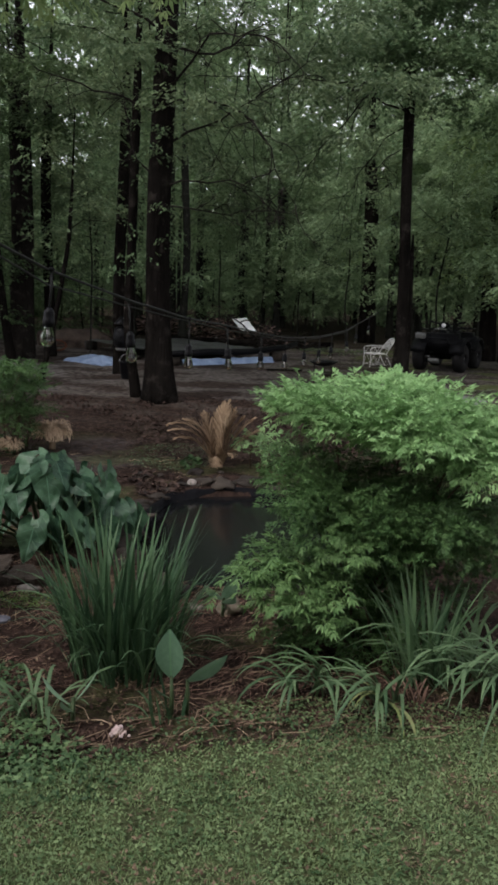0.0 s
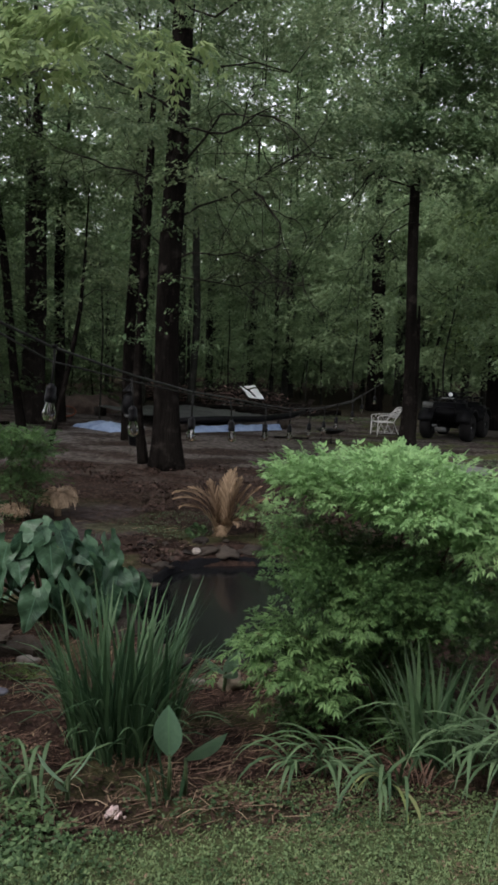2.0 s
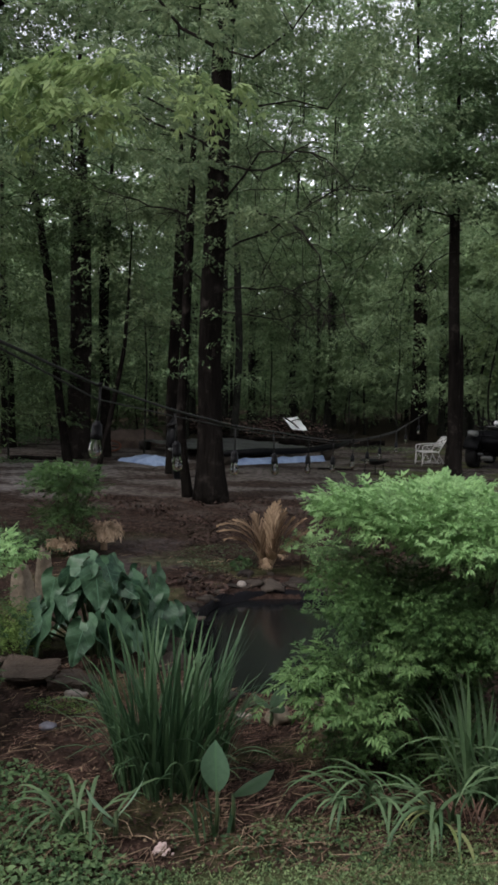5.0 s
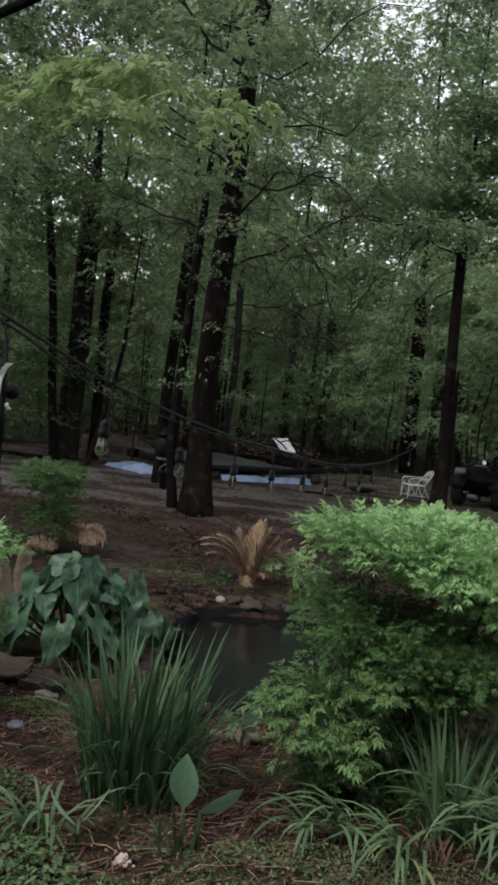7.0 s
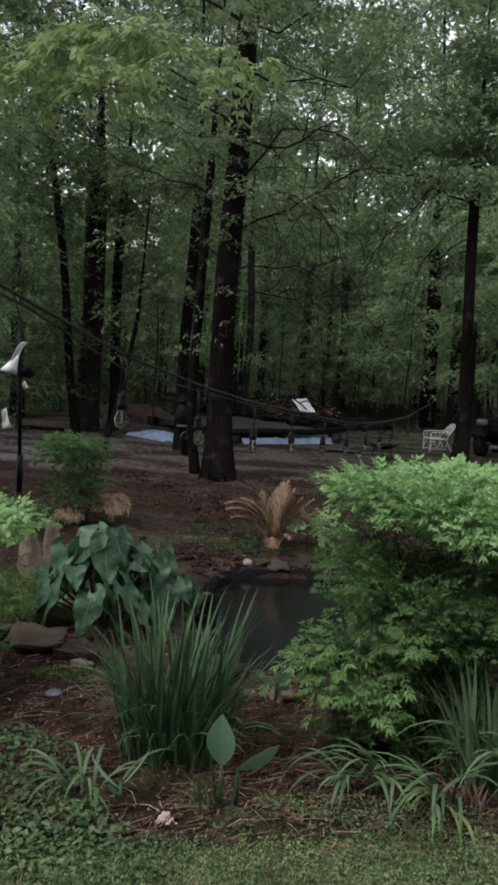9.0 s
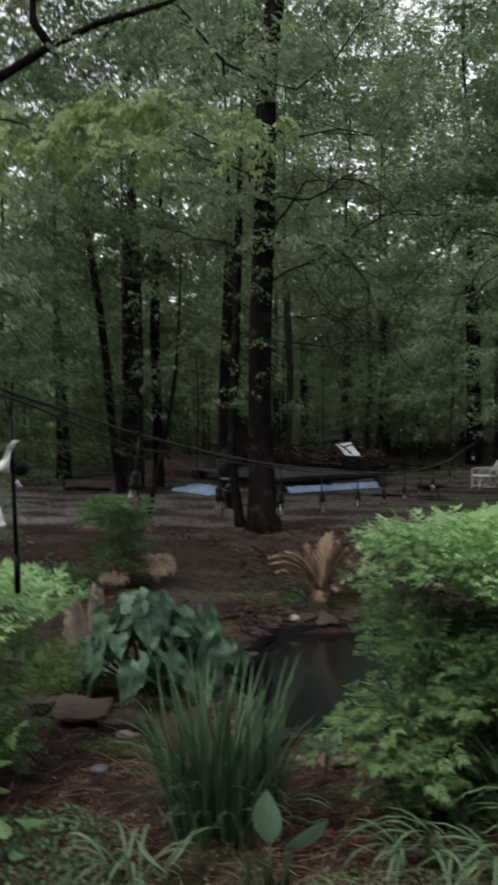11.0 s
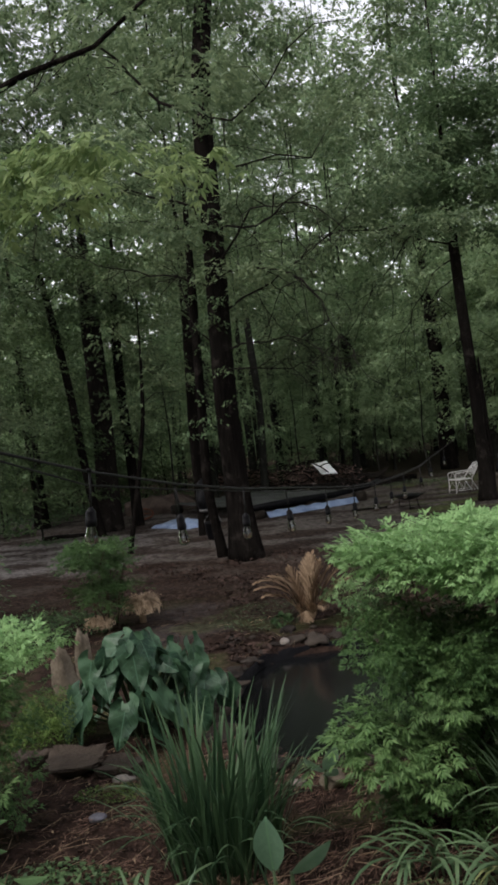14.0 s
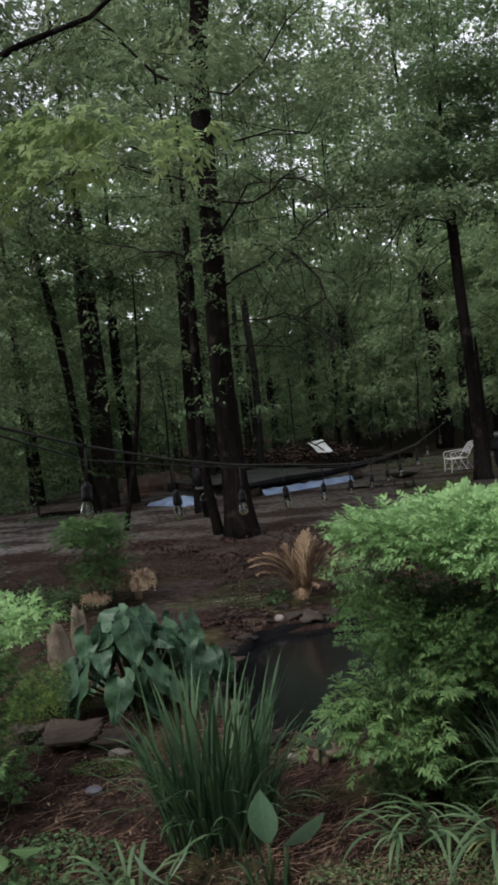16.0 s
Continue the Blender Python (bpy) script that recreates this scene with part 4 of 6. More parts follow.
def lawn():
    """Short flattened blades, a mat of small weed leaves, and brown scraps between."""
    rng = np.random.RandomState(61)
    quads = []
    for n in range(112000):
        # fine blades before the bed, coarser and thinner sown ones over the rest of the lawn
        coarse = n >= 70000
        x, y = (rng.uniform(-9, 9), rng.uniform(-3.4, 5.2)) if coarse else (rng.uniform(-1.7, 1.9), 1.7 + 2.1 * rng.uniform(0, 1))
        inner = min(x + 1.7, 1.9 - x, y - 1.7)
        if (inner > 0.15) if coarse else (inner < 0.35 * rng.uniform()):
            continue
        edge = lawn_edge(x, y)
        if y > edge or (y > edge - 0.2 and rng.uniform() < 0.5) or (noise.noise(Vector((x * 5, y * 5, 14))) < -0.2 and rng.uniform() < 0.7):
            continue
        a, h, w = rng.uniform(0, 2 * math.pi), rng.uniform(0.006, 0.022), rng.uniform(0.0016, 0.0036)
        if coarse:
            h, w = h * 2.2, w * 2.8
        lean = rng.uniform(0.6, 2.0) * h
        z = ground_z(x, y) - 0.003
        dx, dy = math.cos(a), math.sin(a)
        sx, sy = -dy * w, dx * w
        quads.append(((x - sx, y - sy, z), (x + sx, y + sy, z), (x + dx * lean + sx * 0.4, y + dy * lean + sy * 0.4, z + h), (x + dx * lean - sx * 0.4, y + dy * lean - sy * 0.4, z + h * 0.98)))
    ob = new("lawn_grass", quads_mesh("lawn_grass", np.array(quads), M_GRASS))
    tagged(ob, "short mown lawn grass, patchy, with brown bits", "grass", kind="stuff")
    leaves, scraps = [], []
    for n in range(46000):
        x, y = rng.uniform(-1.7, 1.9), rng.uniform(1.7, 3.7)
        if y > lawn_edge(x, y) + rng.uniform(-0.15, 0.06) or min(x + 1.7, 1.9 - x, y - 1.7) < 0.4 * rng.uniform():
            continue
        patch = noise.noise(Vector((x * 4, y * 4, 24))) + 0.6 * noise.noise(Vector((x * 11, y * 11, 25)))
        if patch > -0.28 + 0.3 * rng.normal():
            leaves.append((x, y, ground_z(x, y) + rng.uniform(0.004, 0.024)))
        elif rng.uniform() < 0.30:
            scraps.append((x, y, ground_z(x, y) + rng.uniform(0.004, 0.016)))
    ob = new("lawn_weeds", quads_mesh("lawn_weeds", leaf_quads(np.array(leaves), 0.017, 0.5, 0.62, rng, 0.0), M_LAWN_WEED))
    tagged(ob, "small round weed leaves matted through the lawn", "weeds", kind="stuff")
    ob = new("lawn_litter", quads_mesh("lawn_litter", leaf_quads(np.array(scraps), 0.021, 0.3, 0.5, rng, 0.0), M_TWIGS))
    tagged(ob, "brown leaf scraps lying in bare spots of the lawn", "leaf litter", kind="stuff")


lawn()


def litter():
    rng = np.random.RandomState(62)
    pts = []
    while len(pts) < 23000:
        y = 3.05 + 10.5 * rng.uniform(0, 1) ** 1.5
        x = rng.uniform(-0.50, 0.36) * (y + 2.0)
        if in_pond(x, y, 1.0) or y < 3.2 + 0.2 * x:
            continue
        pts.append((x, y, ground_z(x, y) + rng.uniform(0.004, 0.02)))
    pts = np.array(pts)
    q = leaf_quads(pts, 0.034, 0.30, 0.42, rng, 0.0)
    ob = new("leaf_litter", quads_mesh("leaf_litter", q, M_LITTER))
    tagged(ob, "brown fallen leaves and bark chips lying on the bed", "leaf litter", kind="stuff")
    quads = []
    for k in range(2600):
        y = 3.15 + 6.0 * rng.uniform(0, 1) ** 1.8
        x = rng.uniform(-0.36, 0.36) * (y + 1.5)
        if in_pond(x, y, 1.0) or y < 3.1 + 0.2 * x:
            continue
        a, s = rng.uniform(0, math.pi), rng.uniform(0.02, 0.075)
        dx, dy, w = math.cos(a) * s, math.sin(a) * s, rng.uniform(0.0012, 0.003)
        z = ground_z(x, y) + rng.uniform(0.008, 0.03)
        e = rng.normal(0, 0.012)
        quads.append(((x - dx, y - dy, z), (x - dx - dy / s * w, y - dy + dx / s * w, z + 0.002), (x + dx - dy / s * w, y + dy + dx / s * w, z + 0.002 + e), (x + dx, y + dy, z + e)))
    ob = new("dry_twigs", quads_mesh("dry_twigs", np.array(quads), M_TWIGS))
    tagged(ob, "dry straw and short twigs scattered on the mulch", "twigs", kind="stuff")
    # red-brown needles matted on the bed
    quads = []
    while len(quads) < 5200:
        x, y = rng.uniform(-1.5, 0.9), 3.35 + 2.0 * rng.uniform(0, 1) ** 1.1
        if in_pond(x, y, 1.1) or y < 3.2 + 0.2 * x or noise.noise(Vector((x * 2.1, y * 2.1, 77))) < -0.1 - 0.25 * (x > -0.3):
            continue
        a, e = rng.uniform(0, math.pi), rng.uniform(0.015, 0.05)
        dx, dy, w = math.cos(a) * e, math.sin(a) * e, rng.uniform(0.0010, 0.0022)
        z = ground_z(x, y) + rng.uniform(0.006, 0.022)
        t = rng.normal(0, 0.008)
        quads.append(((x - dx, y - dy, z), (x - dx - dy / e * w, y - dy + dx / e * w, z + 0.001), (x + dx - dy / e * w, y + dy + dx / e * w, z + 0.001 + t), (x + dx, y + dy, z + t)))
    ob = new("pine_straw", quads_mesh("pine_straw", np.array(quads), M_NEEDLE))
    tagged(ob, "matted red-brown needles and straw on the bed", "straw", kind="stuff")
    # pale chips and straw nearer the lawn
    pts = []
    while len(pts) < 1000:
        x, y = rng.uniform(-1.6, 1.0), 3.3 + 2.2 * rng.uniform(0, 1) ** 1.3
        if in_pond(x, y, 1.0) or y < 3.2 + 0.2 * x or noise.noise(Vector((x * 2.4, y * 2.4, 51))) < -0.12:
            continue
        pts.append((x, y, ground_z(x, y) + rng.uniform(0.008, 0.024)))
    ob = new("bark_chips", quads_mesh("bark_chips", leaf_quads(np.array(pts), 0.026, 0.3, 0.40, rng, 0.0), M_TWIGS))
    tagged(ob, "pale bark chips and leaf scraps on the mulch", "bark chips", kind="stuff")
    # darker mats of larger leaves, humped up in drifts under the trees and beside the pond
    pts = []
    while len(pts) < 4700:
        if len(pts) % 8:
            y = rng.uniform(9.6, 13.6)
            x = rng.uniform(-0.30, 0.14) * y
            if noise.noise(Vector((x * 1.3, y * 1.1, 91))) + 0.5 * noise.noise(Vector((x * 3.1, y * 2.6, 17))) < 0.08:
                continue
        else:
            x, y = rng.normal(-0.95, 0.22), rng.normal(7.75, 0.24)
            if in_pond(x, y, 1.06) or noise.noise(Vector((x * 4.0, y * 4.0, 44))) < -0.1:
                continue
        pts.append((x, y, ground_z(x, y) + rng.uniform(0.008, 0.05)))
    ob = new("leaf_mats", quads_mesh("leaf_mats", leaf_quads(np.array(pts), 0.055, 0.42, 0.55, rng, 0.0), M_MAT))
    tagged(ob, "dark red-brown drifts of larger fallen leaves", "leaf litter", kind="stuff")
    # pale dead stalks lying curved on the bed's front and beyond the pond
    runs = []
    while len(runs) < 48:
        x, y = rng.uniform(-1.35, 0.25), 3.28 + 1.2 * rng.uniform(0, 1) ** 1.4
        if len(runs) % 3 == 2:
            x, y = rng.uniform(-1.7, -0.4), rng.uniform(7.9, 9.2)
        if in_pond(x, y, 1.1) or y < 3.2 + 0.2 * x:
            continue
        a, e, c = rng.uniform(0, 2 * math.pi), rng.uniform(0.03, 0.085), rng.normal(0, 0.02)
        z = ground_z(x, y) + 0.016
        d = Vector((math.cos(a), math.sin(a), 0))
        n = Vector((-d.y, d.x, 0)) * c
        p = Vector((x, y, z))
        runs.append(([p - d * e, p + n + Vector((0, 0, rng.uniform(0.0, 0.02))), p + d * e], rng.uniform(0.0009, 0.0020)))
    ob = new("dead_stalks", tubes_mesh("dead_stalks", runs, M_STRAW, 5))
    tagged(ob, "pale dead leaf stalks lying on the mulch", "straw", kind="stuff")
    # scattered leaves further off
    pts = []
    for k in range(42000):
        y = 9.0 + 17 * rng.uniform(0, 1) ** 1.6
        x = rng.uniform(-0.38, 0.38) * y
        if noise.noise(Vector((x * 0.9, y * 0.7, 33))) + 0.4 * rng.normal() < -0.30 + 0.09 * (y - 9):
            continue
        pts.append((x, y, ground_z(x, y) + rng.uniform(0.006, 0.03)))
    ob = new("scattered_leaves", quads_mesh("scattered_leaves", leaf_quads(np.array(pts), 0.044, 0.16, 0.55, rng, 0.0), M_LITTER_FAR))
    tagged(ob, "brown leaves scattered over the sandy clearing", "leaf litter", kind="stuff")


litter()


def ground_cover(name, cx, cy, rx, ry, n, size, height, label, seed, mat=None):
    rng = np.random.RandomState(seed)
    pts = []
    for k in range(n):
        a, q = rng.uniform(0, 2 * math.pi), math.sqrt(rng.uniform(0, 1))
        x, y = cx + rx * q * math.cos(a), cy + ry * q * math.sin(a)
        h = height * (1 - 0.6 * q * q) * (0.7 + 0.6 * noise.noise(Vector((x * 5, y * 5, seed))))
        pts.append((x, y, ground_z(x, y) + max(0.012, h * rng.uniform(0.35, 1.0))))
    ob = new(name, quads_mesh(name, leaf_quads(np.array(pts), size, 0.5, 0.55, rng, 0.1), mat or M_IVY))
    return tagged(ob, label, "ground cover", kind="stuff")


ground_cover("ground_cover", -1.04, 3.08, 0.40, 0.30, 1150, 0.034, 0.075, "low bright ivy-like ground cover at the lawn edge", 70, M_CREEP)
ground_cover("ground_cover", -1.40, 3.52, 0.46, 0.42, 1300, 0.034, 0.13, "low leafy green herbs beside the bed", 71)
ground_cover("ground_cover", -0.74, 2.98, 0.34, 0.22, 520, 0.026, 0.05, "thin weeds creeping into the lawn", 72)
ground_cover("ground_cover", 0.05, 3.34, 0.60, 0.14, 300, 0.026, 0.06, "low weeds along the lawn edge", 73)
ground_cover("ground_cover", 0.50, 3.50, 0.70, 0.13, 1700, 0.020, 0.045, "low dull green weeds between daylilies and lawn", 79, M_LAWN_WEED)
ground_cover("ground_cover", -0.85, 9.1, 0.55, 0.75, 1500, 0.024, 0.035, "thin dull green weeds on the litter beyond the pond", 74, M_WEED)
ground_cover("ground_cover", -3.35, 9.0, 0.80, 0.65, 2400, 0.042, 0.34, "dull low green growth round a dark bush", 76)
ground_cover("ground_cover", -2.06, 5.62, 0.30, 0.34, 9500, 0.020, 0.52, "fine-leaved mossy green growth beside upright stones", 77, M_MOSS)
ground_cover("ground_cover", -1.38, 4.72, 0.24, 0.14, 1500, 0.012, 0.02, "mossy green patch in front of a stone slab", 78, M_MOSS)
ground_cover("ground_cover", -0.62, 8.5, 0.12, 0.10, 70, 0.07, 0.22, "small green seedling clump beside dried fronds", 75)

tree(-4.75, 9.8, 1.15, 0.04, "low dark green shrub at the edge of the garden", (0.15, 0.55), 18, 1800, 0.085, M_LEAF_DARK, M_BARK, seed=410, limbs=6, cluster_size=0.3, group="garden shrubs", name="shrub", sides=6, flare=1.1)

# rank low growth under the trees at the sides of the clearing
for k, (x, y, rx, ry, h) in enumerate(((-8.9, 20.6, 1.1, 0.8, 0.5), (-9.2, 23.2, 1.5, 1.0, 0.6), (-7.4, 24.6, 1.3, 1.0, 0.6), (-5.9, 25.2, 1.0, 0.9, 0.55),
                                      (-6.6, 18.2, 0.6, 0.3, 0.22), (-4.4, 24.4, 0.9, 0.8, 0.22), (-2.3, 30.0, 0.9, 0.5, 0.75), (7.6, 20.2, 1.2, 0.8, 0.3), (6.4, 17.6, 1.2, 0.8, 0.16), (5.2, 15.6, 1.2, 0.8, 0.10), (2.6, 24.5, 1.2, 0.7, 0.18), (-12.0, 26.0, 2.0, 1.4, 0.6), (-14.5, 31.0, 2.4, 1.6, 0.7), (-10.6, 28.5, 1.8, 1.2, 0.6), (-12.6, 22.0, 1.8, 1.2, 0.5))):
    # weeds on the left take a darker green in place of canopy shade
    ground_cover("weeds", x, y, rx, ry, int(520 * rx * ry) + 160, 0.10 if h > 0.25 else 0.06, h, "rank green weeds under the trees beside the clearing", 641 + k, M_IVY if x < -5 else M_WEED)


# ---- garden plants ----
def blade_mesh(name, length, width, arch, mat, segs=7, fold=0.25, tip=0.12, base_tilt=0.0):
    """A strap leaf that rises from its foot and bends over; arch in radians at the tip."""
    verts, faces = [], []
    p, ang = Vector((0, 0, 0)), base_tilt
    step = length / segs
    for k in range(segs + 1):
        f = k / segs
        w = width * (0.55 + 0.9 * f - 1.0 * f * f) * (1.0 if f < 0.75 else (1 - (f - 0.75) / 0.25 * (1 - tip)))
        verts += [(p.x, -w / 2, p.z), (p.x - fold * w * 0.5 * math.cos(ang), 0, p.z - fold * w * 0.5 * math.sin(ang) * -1), (p.x, w / 2, p.z)]
        ang = base_tilt + arch * ((k + 1) / segs) ** 1.5
        p = p + Vector((math.sin(ang) * step, 0, math.cos(ang) * step))
    for k in range(segs):
        for j in range(2):
            a = k * 3 + j
            faces.append((a, a + 1, a + 4, a + 3))
    return mesh_of(name, verts, faces, mat)


def blade_clump(name, place, label, category, count, radius, meshes, tilt, group="", seed=0, odd=(), face=None, scale=(0.7, 1.1)):
    rng = np.random.RandomState(seed)
    t = thing(name, (place[0], place[1], ground_z(place[0], place[1]) + (place[2] if len(place) > 2 else 0)), label, category, group)
    for k in range(count):
        a, q = rng.uniform(0, 360), math.sqrt(rng.uniform(0, 1)) * radius
        x, y = q * math.cos(radians(a)), q * math.sin(radians(a)) * 0.7
        yaw = a + rng.normal(0, 40) if face is None else face + rng.normal(0, 55)
        s = rng.uniform(*scale)
        me = odd[rng.randint(len(odd))] if odd and rng.uniform() < 0.05 else meshes[rng.randint(len(meshes))]
        m = pose(x, y, -0.01, 0, 0, yaw) @ pose(0, 0, 0, 0, rng.uniform(0.2, 1.0) * tilt * (0.3 + q / radius), 0) @ Matrix.Diagonal((s, rng.uniform(0.8, 1.15), s, 1))
        piece("blade", me, t, m)
    return t


IRIS = [blade_mesh("blade", L, W * 0.8, A, M_IRIS) for L, W, A in ((0.90, 0.031, 0.25), (0.85, 0.034, 0.5), (0.80, 0.030, 0.15), (0.70, 0.030, 0.8), (0.76, 0.027, 0.9), (0.93, 0.027, 0.4), (0.60, 0.029, 0.5), (0.82, 0.024, 1.3), (0.74, 0.026, 0.05), (0.68, 0.022, 1.7))]
IRIS_BENT = [blade_mesh("blade", 0.85, 0.024, 0.6, M_LILY, 10), blade_mesh("blade", 0.78, 0.022, 2.0, M_LILY, 10), blade_mesh("blade", 0.70, 0.02, 2.3, M_LILY, 10)]
IRIS_PALE = [blade_mesh("blade", L, W, A, M_IRIS_GREY) for L, W, A in ((0.9, 0.024, 0.3), (0.85, 0.022, 0.6), (0.75, 0.022, 0.2), (0.8, 0.02, 1.0))]
LILY = [blade_mesh("blade", L, W, A, M_LILY) for L, W, A in ((0.62, 0.024, 1.7), (0.70, 0.026, 2.0), (0.55, 0.022, 1.4), (0.60, 0.024, 2.3), (0.75, 0.024, 1.9))]
LILY_YELLOW = [blade_mesh("blade", 0.5, 0.022, 2.2, M_YELLOW)]

blade_clump("iris_clump", (-0.61, 3.86), "tall clump of dark green sword-shaped iris leaves", "iris", 290, 0.28, IRIS, 16, "iris clumps", 81, IRIS_BENT, scale=(0.52, 1.02))
blade_clump("iris_clump", (0.87, 3.82), "upright clump of grey-green iris leaves below the bush", "iris", 52, 0.12, IRIS_PALE, 20, "iris clumps", 82, scale=(0.52, 0.84))
blade_clump("daylily_clump", (0.36, 3.72), "arching grey-green daylily leaves at the lawn edge", "daylily", 30, 0.14, LILY, 34, "daylilies", 83, (), 215, (0.45, 0.78))
blade_clump("daylily_clump", (0.66, 3.62), "arching daylily leaves, a few yellowing, over the lawn edge", "daylily", 16, 0.10, LILY, 35, "daylilies", 84, LILY_YELLOW, 240, (0.5, 0.8))
blade_clump("daylily_clump", (1.10, 3.86), "broad clump of arching pale green daylily leaves", "daylily", 60, 0.22, LILY, 35, "daylilies", 85, (), None, (0.7, 1.1))
blade_clump("daylily_clump", (1.32, 3.74), "long arching daylily leaves spilling out of the bed", "daylily", 44, 0.14, LILY, 40, "daylilies", 89, (), 205, (0.8, 1.15))
blade_clump("daylily_clump", (-0.92, 3.42), "small clump of narrow leaves among weeds", "daylily", 20, 0.12, LILY, 20, "daylilies", 86, (), None, (0.4, 0.65))
blade_clump("iris_clump", (-0.34, 3.40), "few short young iris shoots in the mulch", "iris", 9, 0.10, IRIS, 18, "iris clumps", 87, (), None, (0.18, 0.32))
blade_clump("daylily_clump", (0.64, 3.55), "low fan of arching leaves turning yellow over the lawn edge", "daylily", 13, 0.06, LILY + LILY_YELLOW, 36, "daylilies", 88, LILY_YELLOW, 212, (0.62, 0.9))
LILY_DEAD = [blade_mesh("dead_leaf", 0.22 + 0.03 * k, 0.010, 0.9, M_NEEDLE) for k in range(3)]
blade_clump("dead_leaf_clump", (0.80, 3.58), "collapsed brown dead leaves at the foot of the daylilies", "dead leaves", 22, 0.07, LILY_DEAD, 50, "dried plants", 96, (), None, (0.5, 0.9))


def frond_mesh(name, mat, seed, rachis=0.24, pairs=5, leaflet=0.041, width=0.36, droop=0.5, loose=0.5):
    """A nandina leaf: a thin stalk with side sprays of pointed leaflets."""
    rng = np.random.RandomState(seed)
    quads = []

    def leaflet_at(p, d, s):
        d = d.normalized()
        side = d.cross(Vector((0, 0, 1))).normalized()
        nor = side.cross(d)
        b, t = p, p + d * s
        m = p + d * s * 0.42
        w = s * width * 0.5
        quads.append((b, m - side * w + nor * w * 0.35, t - nor * s * 0.08, m))
        quads.append((b, m, t - nor * s * 0.08, m + side * w + nor * w * 0.35))

    def stick(a, b, w=0.0016):
        d = (b - a).normalized()
        s = d.cross(Vector((0, 0, 1))).normalized() * w
        quads.append((a - s, a + s, b + s * 0.6, b - s * 0.6))

    def spine(f):
        return Vector((rachis * f, 0, -droop * rachis * f * f * 0.6))

    stick(spine(0), spine(0.5))
    stick(spine(0.5), spine(1.0))
    for k in range(pairs):
        f = 0.22 + 0.70 * k / (pairs - 1)
        p = spine(f)
        for sgn in (-1, 1):
            L = rachis * 0.50 * (1.2 - 0.65 * f) * rng.uniform(0.8, 1.2)
            dirn = Vector((0.75 + rng.normal(0, 0.25), sgn * 1.0, rng.normal(-0.1, 0.9 * loose))).normalized()
            e = p + dirn * L
            stick(p, e)
            for j in range(3):
                q = p + dirn * L * (0.32 + 0.26 * j)
                for s2 in (-1, 1):
                    d = dirn + Vector((-dirn.y * s2, dirn.x * s2, rng.normal(-0.15, loose)))
                    leaflet_at(q, d, leaflet * rng.uniform(0.7, 1.2))
            for s2 in (-0.7, 0, 0.7):
                leaflet_at(e, dirn + Vector((-dirn.y * s2, dirn.x * s2, rng.normal(-0.25, 0.3))), leaflet * rng.uniform(0.9, 1.25))
    for s2 in (-0.8, 0, 0.8):
        leaflet_at(spine(1.0), Vector((1, s2, -0.35)), leaflet * 1.1)
    return quads_mesh(name, np.array([[tuple(v) for v in q] for q in quads]), mat)


F_NEW = [frond_mesh("frond", M_NEW, 300 + k, 0.26 + 0.02 * k) for k in range(4)]
F_MID = [frond_mesh("frond", M_MIDLEAF, 320 + k, 0.24 + 0.02 * k, 4, 0.048, 0.38) for k in range(4)]
F_STAR = [frond_mesh("frond", M_MIDLEAF, 330 + k, 0.22 + 0.02 * k, 3, 0.052, 0.31, 0.7, 0.22) for k in range(4)]
F_OLD = [frond_mesh("frond", M_OLD, 310 + k, 0.26 + 0.02 * k, 7, 0.030, 0.40) for k in range(4)]


def nandina(place, label, layers, canes, seed, group="nandina bushes"):
    """A cane bush; layers: (count, centre, radii, meshes, upward, size), local to its foot."""
    rng = np.random.RandomState(seed)
    t = thing("nandina_bush", (place[0], place[1], ground_z(*place)), label, "bush", group)
    for k in range(canes):
        a = rng.uniform(0, 2 * math.pi)
        lay = layers[k % len(layers)]
        top = Vector(lay[1]) + Vector([rng.normal(0, 0.4) * r for r in lay[2]])
        foot = Vector((0.12 * math.cos(a), 0.10 * math.sin(a), -0.02))
        run = [foot, foot.lerp(top, 0.35) + Vector((0, 0, 0.10)), foot.lerp(top, 0.7) + Vector((rng.normal(0, 0.03), 0, 0.08)), top]
        v, f = tube(run, [0.009, 0.008, 0.006, 0.003], 6)
        piece("cane", mesh_of("cane", v, f, M_STEM), t)
    for count, c, r, meshes, upward, size in layers:
        for k in range(count):
            p = spread(1, (0, 0, 0), (1, 1, 1), rng)[0]
            out = Vector(p)
            at = Vector((c[0] + p[0] * r[0], c[1] + p[1] * r[1], c[2] + p[2] * r[2]))
            yaw = math.degrees(math.atan2(out.y + rng.normal(0, 0.35), out.x + rng.normal(0, 0.35)))
            pitch = -upward * 40 + rng.normal(0, 16) - 25 * out.z
            s = size * rng.uniform(0.8, 1.2)
            m = Matrix.Translation(at) @ pose(0, 0, 0, 0, 0, yaw) @ pose(0, 0, 0, rng.normal(0, 18), pitch, 0) @ Matrix.Diagonal((s, s, s, 1)) @ Matrix.Translation((-0.12, 0, 0))
            piece("frond", meshes[rng.randint(len(meshes))], t, m)
    return t


